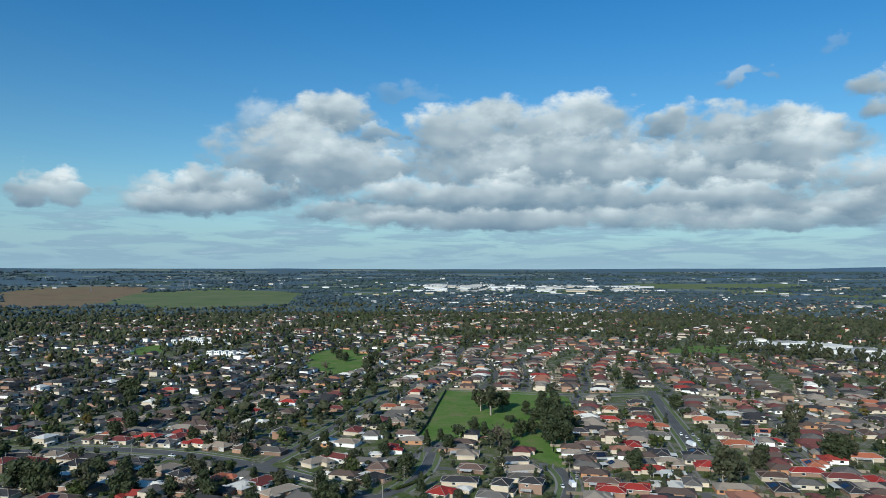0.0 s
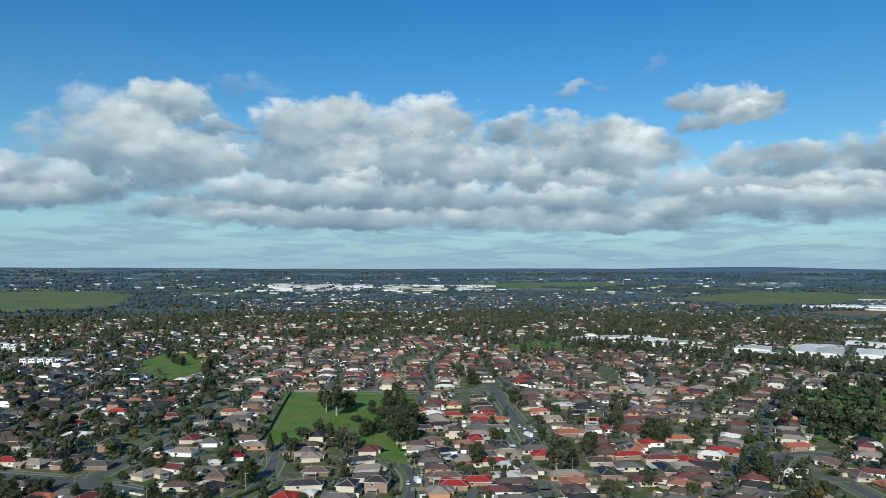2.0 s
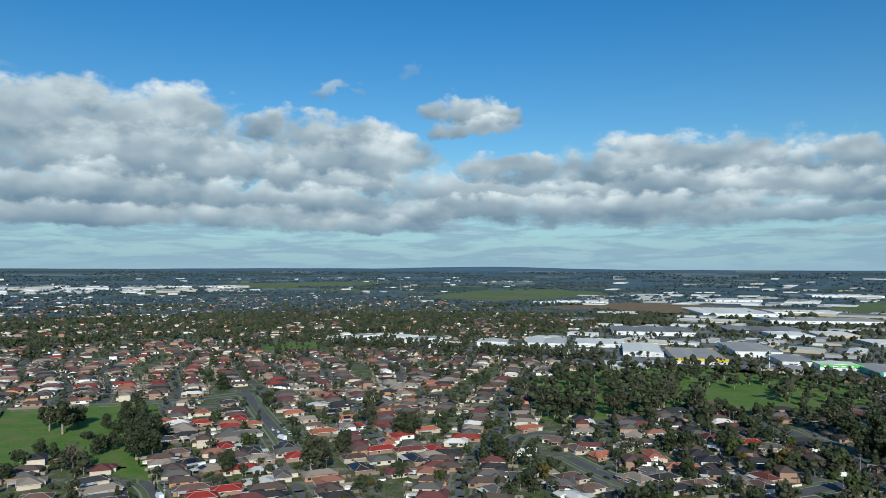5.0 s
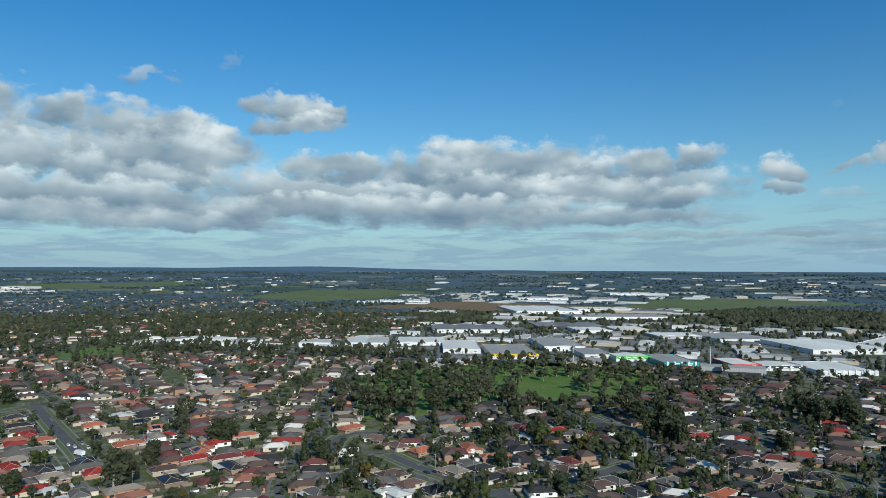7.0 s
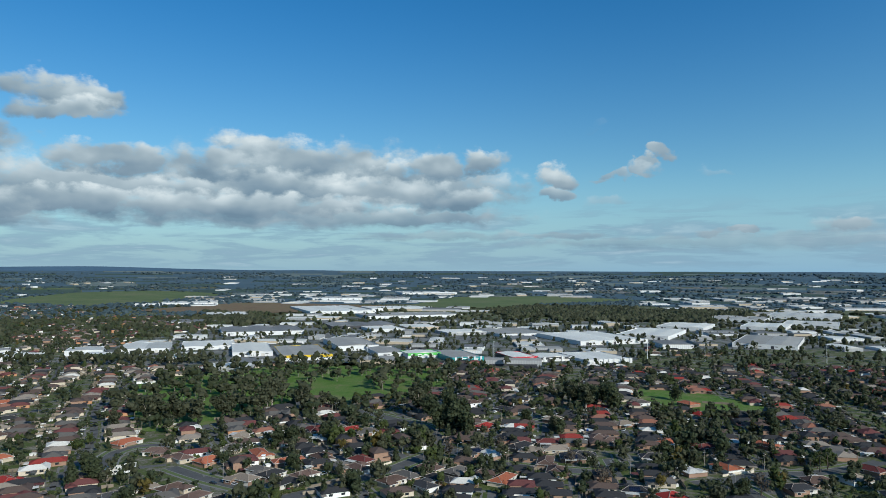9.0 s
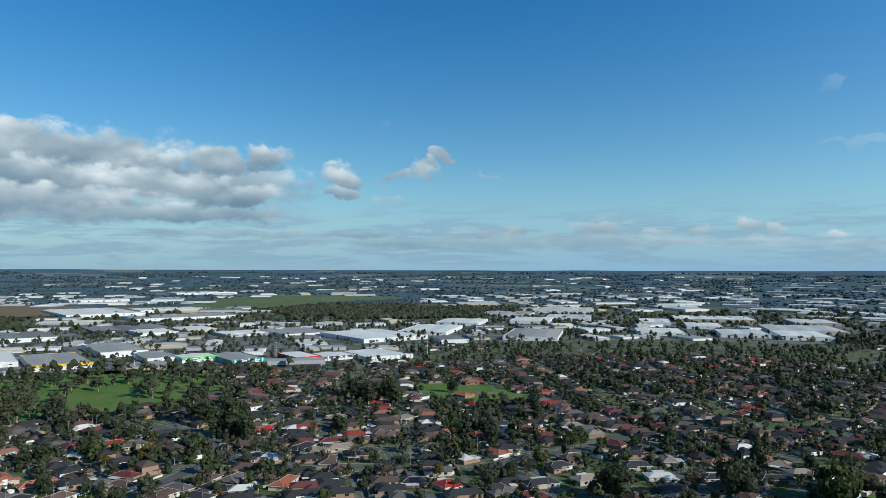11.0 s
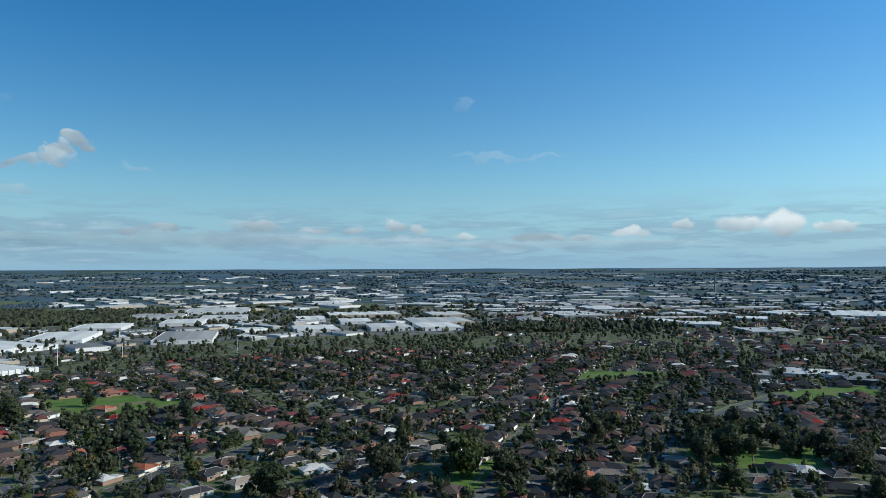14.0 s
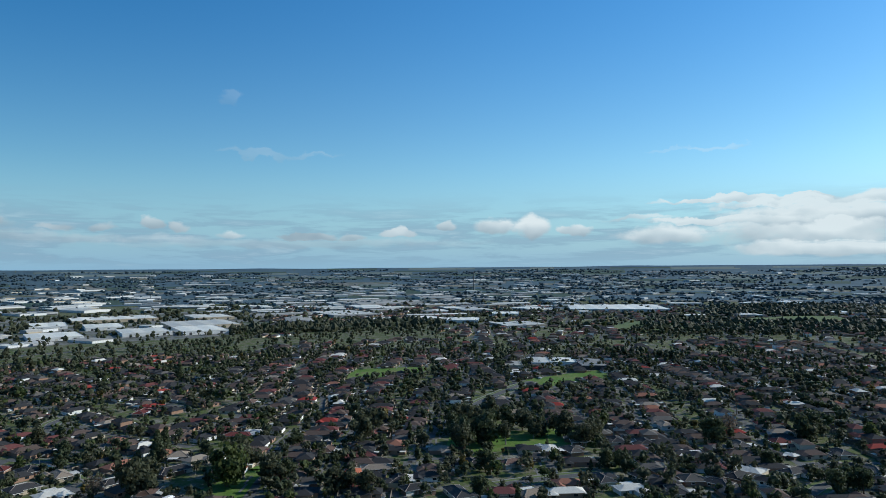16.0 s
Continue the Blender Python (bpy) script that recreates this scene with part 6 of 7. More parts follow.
house(302, -339, 142, "rect", "grey")
house(184, -351, 11, "rect", "char")
house(425, -285, 55, "ell", "red")
house(450, -254, 144, "rect", "brown")
house(220, -434, 57, "square", "maroon")
house(293, -418, 146, "rect", "tan")
house(232, -408, 146, "ell", "grey")
house(381, -203, 142, "ell", "brown")
house(185, -436, 146, "ell", "char")
house(160, -412, -5, "ell", "grey")
house(201, -409, -5, "small", "light")
for k in range(9):
    townhouse(-402 + 10.5 * k, 1046 + 4.0 * math.sin(k * 1.3), 12)
for k in range(7):
    townhouse(-392 + 11.0 * k, 1078 + 3.0 * math.sin(k * 2.1), 8)
for k in range(5):
    townhouse(-300 + 10.0 * k, 905 - 2.0 * k, -8)
CHOSEN = {k: list(v) for k, v in STOOD.items()}

tree(-129, 868, "round", "dark", 14, 1)
tree(-118, 852, "round", "dark", 12, 0)
tree(-131, 780, "bare", "bare", 11, 2)
tree(-83, 803, "round", "dark", 16, 1)
tree(-81, 842, "round", "dark", 14, 2)
tree(-144, 920, "round", "dark", 11, 2)
tree(-113, 908, "round", "dark", 12, 2)
tree(-78, 728, "gum", "gum", 14, 2)
tree(-164, 852, "bare", "bare", 10, 0)
tree(37, 540, "gum", "gum", 23, 2)
tree(30, 555, "gum", "gum", 18, 2)
tree(48, 560, "round", "dark", 16, 2)
tree(64, 541, "round", "dark", 11, 2)
tree(68, 521, "round", "dark", 10, 0)
tree(22, 484, "round", "dark", 11, 0)
tree(28, 473, "round", "dark", 10, 1)
tree(36, 446, "bare", "bare", 16, 2)
tree(52, 468, "round", "dark", 13, 1)
tree(60, 476, "round", "dark", 12, 0)
tree(50, 515, "bush", "dark", 6, 0)
tree(75, 530, "round", "dark", 16, 2)
tree(87, 535, "round", "dark", 18, 0)
tree(77, 497, "round", "dark", 17, 1)
tree(78, 469, "round", "dark", 20, 2)
tree(69, 446, "round", "dark", 19, 2)
tree(78, 446, "round", "dark", 17, 2)
tree(70, 476, "round", "dark", 14, 2)
tree(86, 493, "round", "dark", 18, 1)
tree(83, 586, "round", "dark", 11, 2)
tree(91, 574, "round", "dark", 14, 1)
tree(250, 495, "gum", "gum", 18, 2)
tree(233, 470, "round", "gum", 12, 0)
tree(-215, 482, "round", "dark", 17, 1)
tree(-269, 608, "round", "dark", 19, 1)
tree(-283, 622, "round", "dark", 17, 1)
tree(-164, 459, "round", "dark", 10, 0)
tree(-214, 459, "round", "dark", 13, 2)
tree(-130, 438, "bare", "bare", 11, 0)
tree(-117, 418, "round", "dark", 10, 0)
tree(-117, 389, "round", "bright", 7, 2)
tree(-171, 381, "round", "bright", 8, 0)
tree(-214, 354, "round", "dark", 17, 2)
tree(-203, 350, "round", "dark", 18, 1)
tree(-196, 352, "round", "dark", 16, 1)
tree(-177, 347, "gum", "gum", 16, 0)
tree(-158, 344, "round", "dark", 14, 1)
tree(-127, 348, "bare", "bare", 10, 1)
tree(-121, 355, "round", "dark", 12, 1)
tree(-134, 346, "round", "dark", 11, 0)
tree(-19, 379, "round", "dark", 14, 0)
tree(-37, 489, "conifer", "dark", 10, 0)
tree(-10, 445, "conifer", "dark", 12, 1)
tree(4, 432, "round", "dark", 11, 2)
tree(-11, 355, "conifer", "dark", 11, 1)
tree(-53, 386, "bush", "bright", 6, 0)
tree(-50, 382, "round", "bright", 11, 2)
tree(106, 387, "round", "dark", 13, 2)
tree(144, 361, "gum", "gum", 22, 1)
tree(154, 370, "gum", "gum", 17, 1)
tree(183, 402, "round", "dark", 14, 1)
tree(178, 397, "round", "gum", 12, 2)
tree(229, 414, "round", "dark", 17, 0)
tree(231, 408, "round", "dark", 17, 1)
tree(239, 414, "gum", "gum", 16, 0)
tree(175, 656, "round", "dark", 16, 0)
tree(187, 564, "round", "dark", 13, 1)
tree(-70, 653, "round", "dark", 16, 2)
tree(-62, 624, "round", "dark", 14, 0)
tree(-93, 519, "round", "dark", 11, 2)
tree(-265, 444, "bush", "dark", 7, 0)
tree(-253, 499, "round", "autumn", 10, 2)
tree(-75, 445, "round", "dark", 10, 2)
tree(-68, 346, "bush", "dark", 5, 0)
tree(115, 414, "round", "gum", 7, 0)
tree(239, 332, "conifer", "dark", 16, 2)
tree(251, 329, "round", "dark", 14, 0)
tree(291, 399, "bush", "bright", 8, 2)
tree(368, 401, "gum", "gum", 22, 1)
tree(357, 412, "gum", "gum", 23, 2)
tree(380, 389, "gum", "gum", 19, 2)
tree(340, 429, "gum", "gum", 14, 1)
tree(400, 384, "gum", "gum", 20, 2)
tree(427, 372, "gum", "gum", 22, 0)
tree(458, 386, "gum", "gum", 22, 2)
tree(459, 356, "gum", "gum", 18, 2)
tree(461, 338, "gum", "gum", 16, 0)
tree(377, 363, "conifer", "dark", 11, 1)
tree(355, 294, "round", "dark", 14, 0)
tree(358, 285, "round", "dark", 14, 2)
tree(364, 294, "conifer", "dark", 11, 2)
tree(479, 259, "gum", "gum", 23, 0)
tree(477, 247, "round", "dark", 19, 0)
tree(441, 222, "round", "dark", 20, 1)
tree(442, 210, "round", "dark", 22, 0)
tree(433, 198, "round", "dark", 17, 1)
tree(476, 222, "round", "dark", 19, 1)
tree(515, 252, "round", "dark", 18, 1)
tree(521, 277, "round", "dark", 20, 2)
tree(469, 142, "round", "dark", 12, 1)
tree(582, 155, "round", "dark", 19, 2)
tree(577, 146, "round", "dark", 19, 1)
tree(597, 140, "round", "dark", 17, 2)
tree(587, 165, "round", "dark", 16, 1)
tree(380, 274, "round", "dark", 12, 0)
tree(488, 174, "round", "dark", 12, 2)
tree(301, 203, "round", "dark", 11, 0)
tree(231, 281, "round", "dark", 10, 2)
tree(217, 277, "bush", "dark", 7, 2)
tree(326, 328, "gum", "gum", 12, 2)
tree(262, 353, "round", "dark", 12, 0)
tree(335, 366, "bush", "dark", 4, 1)
tree(528, 134, "conifer", "dark", 11, 0)
tree(479, 151, "round", "gum", 11, 2)
tree(381, 185, "bare", "bare", 11, 2)
tree(411, 164, "bare", "bare", 10, 1)
tree(581, 168, "gum", "gum", 20, 2)
tree(557, 148, "gum", "gum", 20, 2)
tree(566, 129, "round", "dark", 22, 1)
tree(603, 146, "round", "dark", 17, 0)
tree(484, 234, "round", "dark", 20, 2)
tree(638, 91, "round", "dark", 14, 0)
tree(399, 115, "bare", "bare", 10, 0)
tree(365, 88, "bare", "bare", 12, 1)
tree(441, 69, "round", "dark", 11, 0)
tree(400, 88, "bush", "dark", 6, 2)
tree(388, 14, "bare", "bare", 12, 0)
tree(379, 21, "round", "dark", 11, 0)
tree(385, 35, "bush", "dark", 7, 1)
tree(351, -31, "round", "dark", 18, 2)
tree(355, -26, "gum", "gum", 16, 2)
tree(354, 33, "round", "gum", 12, 0)
tree(545, 13, "round", "dark", 16, 1)
tree(525, 10, "round", "dark", 14, 1)
tree(465, -75, "round", "dark", 13, 1)
tree(518, -67, "round", "gum", 13, 2)
tree(376, -73, "bare", "bare", 13, 2)
tree(352, -86, "gum", "gum", 24, 0)
tree(368, -96, "gum", "gum", 19, 0)
tree(431, -118, "conifer", "dark", 19, 2)
tree(445, -126, "conifer", "dark", 17, 0)
tree(356, -132, "round", "bright", 24, 2)
tree(364, -144, "gum", "gum", 23, 0)
tree(385, -149, "round", "dark", 20, 1)
tree(344, -151, "gum", "gum", 17, 0)
tree(405, -194, "round", "dark", 13, 0)
tree(344, -160, "round", "dark", 13, 0)
tree(344, -63, "round", "gum", 11, 1)
tree(727, -221, "conifer", "dark", 17, 2)
tree(564, -27, "gum", "gum", 14, 0)
tree(462, -19, "round", "bright", 11, 1)
tree(455, -13, "round", "bright", 10, 1)
tree(342, -278, "round", "dark", 20, 0)
tree(338, -295, "round", "dark", 22, 0)
tree(365, -309, "gum", "gum", 18, 0)
tree(359, -330, "round", "dark", 18, 1)
tree(386, -340, "gum", "gum", 19, 2)
tree(370, -291, "round", "dark", 16, 0)
tree(333, -337, "round", "dark", 13, 1)
tree(322, -350, "gum", "gum", 17, 1)
tree(383, -228, "gum", "gum", 22, 1)
tree(397, -246, "gum", "gum", 20, 2)
tree(311, -169, "round", "gum", 14, 1)
tree(309, -178, "gum", "gum", 14, 1)
tree(296, -180, "round", "gum", 13, 0)
tree(292, -253, "round", "dark", 13, 1)
tree(254, -309, "round", "dark", 12, 0)
tree(246, -311, "round", "dark", 12, 2)
tree(249, -405, "round", "dark", 18, 1)
tree(254, -434, "bare", "bare", 16, 1)
tree(217, -456, "round", "dark", 18, 1)
tree(216, -469, "round", "dark", 18, 1)
tree(154, -358, "round", "dark", 14, 2)
tree(155, -371, "round", "dark", 14, 1)
tree(148, -373, "round", "dark", 13, 2)
tree(199, -378, "round", "dark", 11, 1)
tree(224, -339, "bush", "dark", 6, 0)
tree(181, -325, "round", "dark", 11, 0)
tree(262, -223, "round", "dark", 11, 1)
tree(164, -343, "bush", "dark", 7, 1)
tree(186, -483, "round", "bright", 13, 0)
tree(161, -385, "conifer", "dark", 12, 1)
tree(170, -381, "bush", "dark", 7, 2)
tree(255, -365, "bush", "dark", 6, 0)

rs_park = random.Random(21)
for _ in range(400):
    gx, gy = rs_park.uniform(293, 404), rs_park.uniform(-370, -228)
    if TREE_COUNT[0] < 216 and inside(gx, gy, [(383, -228), (346, -263), (404, -318), (364, -311), (331, -370), (302, -362), (293, -339), (311, -302), (330, -272)]):
        tree(gx, gy, "gum" if rs_park.random() < 0.6 else "round", "gum", rs_park.uniform(10, 17), rs_park.randrange(3))

warehouse(533, -508, -132, 17, 28, 3.3, "white", "white")
warehouse(886, 226, -47, 64, 80, 4.6, "white", "white", "white", fins=9)
warehouse(862, 276, -44, 49, 42, 4.6, "white", "white", "dark", fins=4)
warehouse(526, -615, -130, 31, 60, 4.0, "dark", "dark")
warehouse(574, -539, -129, 19, 36, 4.6, "grey", "tan")
warehouse(847, 316, -46, 33, 60, 5.3, "white", "dark", "red")
warehouse(817, 386, -44, 42, 80, 5.3, "grey", "teal", "teal", fins=5)
warehouse(575, -582, -130, 22, 50, 4.6, "pale", "white")
warehouse(561, -605, -131, 29, 40, 4.0, "white", "white")
warehouse(810, 436, -43, 45, 35, 5.9, "white", "white", "green")
warehouse(814, 492, -45, 38, 76, 5.3, "grey", "white")
warehouse(752, 584, -45, 62, 120, 5.9, "grey", "white", "yellow")
warehouse(566, 934, -6, 38, 34, 6.4, "grey", "white")
warehouse(520, 946, 8, 34, 30, 4.8, "pale", "white")
warehouse(1139, 296, -45, 120, 150, 5.9, "white", "white")
warehouse(750, 670, -46, 51, 120, 5.3, "white", "white")
warehouse(871, 588, -44, 58, 120, 6.6, "grey", "white")
warehouse(550, 861, -43, 44, 35, 5.3, "white", "white")
warehouse(626, 845, -43, 45, 48, 6.2, "pale", "white")
warehouse(500, 1022, 4, 36, 32, 6.8, "grey", "white")
warehouse(452, 1030, -4, 26, 30, 5.6, "grey", "white")
warehouse(699, 815, -45, 63, 90, 5.3, "pale", "white")
warehouse(766, 765, -45, 73, 80, 4.6, "white", "white")
warehouse(1184, 451, -43, 94, 120, 4.6, "grey", "white")
warehouse(1209, 29, -94, 88, 160, 5.9, "grey", "white")
warehouse(1144, 531, -42, 80, 63, 4.6, "white", "grey")
warehouse(1272, 219, -93, 87, 160, 5.9, "white", "white")
warehouse(991, 863, -44, 139, 120, 5.9, "dark", "white")
warehouse(1138, 694, -43, 64, 80, 4.6, "white", "white")
warehouse(1267, -418, -97, 77, 120, 5.9, "white", "white")
warehouse(1209, 657, -44, 66, 80, 4.6, "white", "tan")
warehouse(1302, -191, -93, 79, 100, 5.3, "white", "white")
warehouse(1289, -328, -96, 79, 100, 5.9, "pale", "white")
warehouse(1220, -891, -97, 61, 80, 5.3, "white", "white")
warehouse(1189, 777, -44, 135, 100, 5.3, "dark", "dark")
warehouse(1395, -461, -97, 129, 140, 5.9, "pale", "tan")
warehouse(1474, 187, -95, 88, 120, 5.9, "white", "white")
warehouse(1462, -299, -97, 66, 100, 5.3, "white", "white")
warehouse(1551, 43, -95, 81, 120, 5.9, "white", "white")
warehouse(1480, -835, -97, 115, 160, 5.9, "pale", "grey")
warehouse(1132, -922, -132, 66, 80, 5.3, "white", "white")
warehouse(1559, -219, -97, 64, 120, 5.3, "white", "white")
warehouse(1512, 847, -43, 239, 120, 5.9, "grey", "white")
warehouse(1594, -547, -96, 86, 120, 5.9, "pale", "tan")
warehouse(1663, -40, -94, 101, 120, 5.9, "pale", "white")
warehouse(1555, -714, -94, 151, 37, 5.9, "grey", "grey")
warehouse(1670, -362, -96, 169, 120, 5.9, "white", "tan")
warehouse(1776, 106, -96, 121, 120, 5.9, "grey", "white")
warehouse(1218, -1121, -133, 62, 80, 5.3, "white", "white")
warehouse(1314, 1252, -43, 97, 120, 5.3, "white", "white")
warehouse(1610, 1150, -41, 176, 280, 6.6, "white", "white")
warehouse(1942, -35, -95, 155, 160, 7.9, "pale", "white")
warehouse(1761, 1032, -43, 172, 120, 5.9, "white", "white")
warehouse(1865, -1172, -97, 223, 240, 5.9, "grey", "grey")
warehouse(1190, -1491, -135, 246, 220, 5.9, "white", "white")
warehouse(1511, 1762, -41, 70, 80, 5.9, "white", "white")
warehouse(1638, 1720, -41, 165, 120, 5.9, "white", "white")
warehouse(2126, 1506, -44, 181, 140, 5.9, "pale", "white")
warehouse(2637, 1395, -48, 234, 160, 6.6, "pale", "white")

pole(-64, 353, 49)
pole(-101, 374, 54)
pole(-184, 415, 79)
street_lamp(-230, 430, 90)
pole(-244, 392, 103)
pole(-20, 365, 158)
pole(-29, 340, 43)
street_lamp(68, 375, 173)
pole(152, 358, -9)
pole(-11, 413, 176)
pole(68, 356, 166)
street_lamp(272, 233, -4)
pole(299, 232, 72)
pole(283, 271, -6)
pole(307, 231, 72)
street_lamp(296, 210, 72)
pole(294, 293, -13)
pole(371, 197, 84)
pole(406, 206, -48)
street_lamp(380, 179, -33)
pole(474, 188, 77)
pole(433, 188, -48)
pole(382, 147, -1)
street_lamp(451, 317, -18)
pole(430, 323, -18)
pole(389, 79, 111)
pole(436, 14, 32)
street_lamp(389, 26, -58)
pole(360, 2, -58)
pole(430, 97, 115)
pole(428, 45, 50)
street_lamp(444, -59, -66)
pole(192, -311, 8)
car(-97, 425, 77, "white")
car(-162, 420, -23, "white")
car(-61, 395, -32, "silver")
car(173, 542, -95, "dark")
car(162, 477, -101, "white")
car(169, 474, -94, "silver")
car(163, 469, -101, "white")
car(167, 454, -103, "silver")
car(171, 485, -96, "dark")
car(168, 461, -100, "white")
car(67, 367, 83, "white")
car(62, 363, 86, "white")
car(72, 377, 81, "silver")
car(-205, 440, 4, "silver")
car(282, 268, -96, "white")
car(281, 261, -93, "white")
car(277, 272, -91, "dark")
car(318, 231, -16, "white")
car(300, 210, -12, "white")
car(329, 284, -109, "white")
car(379, 168, -110, "white")
car(518, 211, -10, "white")
car(459, 182, -9, "white")
car(541, 177, -17, "white")
car(260, 322, 50, "white")
car(225, 300, -102, "white")
car(394, 218, -8, "white")
car(411, 201, -137, "dark")
car(408, 53, -43, "white")
car(504, 128, -18, "white")
car(500, 106, -11, "silver")
car(379, 116, -84, "dark")
car(347, -101, -169, "white")
car(483, 82, 29, "silver")
car(575, -32, -15, "white")
car(313, -223, -98, "white")
car(281, -275, -117, "silver")
car(268, -260, -108, "dark")
car(280, -366, -108, "white")
car(266, -373, -106, "white")
car(187, -373, -97, "white")
car(-121, 438, -24, "white")
car(-130, 445, -23, "silver")
car(-28, 355, 50, "dark")
car(-60, 520, 78, "white")
car(-34, 540, 83, "white")
car(286, 229, -12, "red")
car(382, 132, -74, "blue")
car(418, 30, -45, "silver")
chimney(2260, -1900, 78)
light_mast(806, 330, 25)
light_mast(884, 158, 25)
light_mast(930, 96, 24)
light_mast(722, 462, 24)
light_mast(985, -40, 24)
pylon(-1391, 2753, 42)
pylon(-1093, 2939, 42)
pylon(-1112, 3057, 42)
pylon(-718, 2966, 42)
pylon(-732, 3129, 42)
pylon(1613, 3165, 42)
pylon(1417, 2569, 42)
fence([(-16, 473), (-11, 510), (-4, 583), (3, 648)], 2.0, "fence_dark")
fence([(6, 654), (40, 645), (63, 640)], 1.8, "timber")
fence([(-80, 378), (-59, 362), (-40, 350)], 1.2, "cream")
fence([(-278, 455), (-270, 454)], 1.4, "cream")
fence([(276, 231), (290, 225), (305, 218), (320, 214)], 1.5, "timber")
fence([(331, 214), (354, 209)], 1.3, "cream")
fence([(467, 202), (488, 198), (513, 193)], 1.5, "timber")
fence([(404, 65), (409, 52), (418, 41)], 1.9, "timber")
fence([(413, 34), (422, 27), (430, 19)], 1.4, "cream")
fence([(636, 68), (639, 46), (601, 38)], 1.8, "timber")
fence([(374, 130), (423, 128), (433, 125)], 1.8, "timber")
fence([(416, 8), (398, 5), (382, 2)], 1.8, "timber")
hedge([(-24, 357), (-16, 366), (-9, 378)])
hedge([(-59, 379), (-55, 376)])
hedge([(279, 243), (279, 231), (291, 224)])
hedge([(94, 387), (103, 394)])
hedge([(187, -333), (180, -337)])
hedge([(210, 312), (214, 302)])
palm(-53, 382, 9)
palm(-49, 379, 8)
palm(-54, 378, 7)
palm(448, -14, 9)
palm(453, -18, 10)
palm(445, -9, 8)
palm(523, 138, 9)
palm(536, 133, 8)
palm(508, 135, 9)
palm(284, -496, 9)
truck(158, 447, 100, 9.0, "long pale bus parked beside a house")
truck(349, -101, -60, 6.5)
truck(327, 281, 30, 6.5)
truck(67, 363, 95, 7.0)
covered_trailer(483, 127, 20)

# ---------------------------------------------------------------- the rest of the streets
district(34, 4, 340, 590, -12, -84, 467, "west")
district(34, 11, 590, 1000, -12, -84, 467, "new")
district(11, 4, 590, 1000, -12, -84, 467, "west")
district(34, 4, 1000, 1200, -12, -84, 467, "new")
district(34, 4, 1200, 1750, -30, 0, 900, "far", 0.35)
district(4, -31, 340, 1120, -10, 174, 542, "centre")
district(4, -36, 1120, 1500, -24, 0, 900, "centre", 0.35)
district(4, -36, 1500, 2700, -24, 0, 900, "far", 0.5)
district(-31, -49, 340, 1120, -38, 282, 280, "south")
district(-49, -62, 340, 1120, -38, 282, 280, "east")
district(-36, -48, 1120, 1800, -38, 600, 900, "far", 0.4)
district(-62, -108, 340, 1060, -70, 428, 14, "east")
district(-108, -164, 340, 1120, -128, 263, -268, "dark")
district(-112, -164, 1120, 2100, -140, 900, -900, "dark", 0.2)
gardens(34, -100, 335, 600, 34, 2.2, 4.5, low=True)
gardens(34, 10, 335, 560, 14, 6, 14)
gardens(34, 4, 335, 1000, 42, 6, 16)
gardens(4, -31, 335, 1000, 34, 4, 12)
gardens(-31, -47, 335, 1000, 46, 5, 13)
gardens(-47, -62, 335, 1000, 82, 6, 15)
gardens(-62, -84, 335, 1050, 98, 4, 13)
gardens(-84, -108, 335, 1050, 112, 4, 13)
gardens(-108, -164, 335, 1000, 120, 4, 13)
gardens(34, -48, 1000, 1400, 62, 7, 14)
gardens(34, -48, 1400, 1900, 66, 7, 14)
gardens(34, -48, 1900, 2700, 28, 8, 14)
gardens(-110, -164, 1000, 1700, 42, 6, 13)
gardens(-110, -164, 1700, 2300, 22, 6, 13)

# ---------------------------------------------------------------- woods
def plant(poly, spacing, lo, hi, keep=1.0):
    """Fill an outline with trees at about the given spacing."""
    xs, ys = [p[0] for p in poly], [p[1] for p in poly]
    x = min(xs)
    while x < max(xs):
        y = min(ys)
        while y < max(ys):
            px, py = x + rng.uniform(-0.5, 0.5) * spacing, y + rng.uniform(-0.5, 0.5) * spacing
            dense = keep * (1.0 if keep > 0.5 else 1.0 + 1.6 * noise.noise(Vector((px * 0.008, py * 0.008, 5.0))))
            if rng.random() < dense and inside(px, py, poly) and not any(inside(px, py, q) for q in PARKS) and not on_site(px, py):
                any_tree(px, py, rng.uniform(lo, hi), True)
            y += spacing
        x += spacing


plant([(385, 485), (346, 403), (389, 379), (459, 374), (524, 407), (525, 333), (537, 307), (591, 298), (725, 332), (715, 469), (669, 536), (538, 578), (483, 572)], 15, 9, 17, 0.62)
plant([(1841, 779), (2141, 720), (2468, 471), (1814, 347), (1584, 606)], 10, 7, 14, 1)
plant([(1369, 1381), (1381, 1204), (1155, 958), (1049, 1057)], 10, 7, 14, 1)
plant([(926, 204), (1004, 64), (1082, -105), (1074, -373), (1069, -811), (907, -687), (967, -335), (961, -93), (912, 58), (817, 161)], 15, 6, 12, 0.6)
plant([(1261, -470), (1280, -665), (1218, -924), (1069, -811), (1125, -419)], 14, 9, 16, 0.9)
plant([(1762, 578), (2027, 416), (2080, 67), (1716, 110), (1583, 300), (1534, 480)], 10, 7, 14, 1)
plant([(417, -317), (341, -375), (302, -328), (335, -276)], 13, 8, 16, 0.55)
plant([(-175, 1176), (-26, 1378), (226, 1294), (519, 1243), (792, 1248), (1080, 1701), (295, 1687), (-222, 1492)], 17, 6, 12, 0.42)
plant([(-888, 1400), (-783, 1657), (-490, 1665), (-265, 1779), (-222, 1492), (-478, 1222), (-709, 1118)], 17, 6, 12, 0.4)
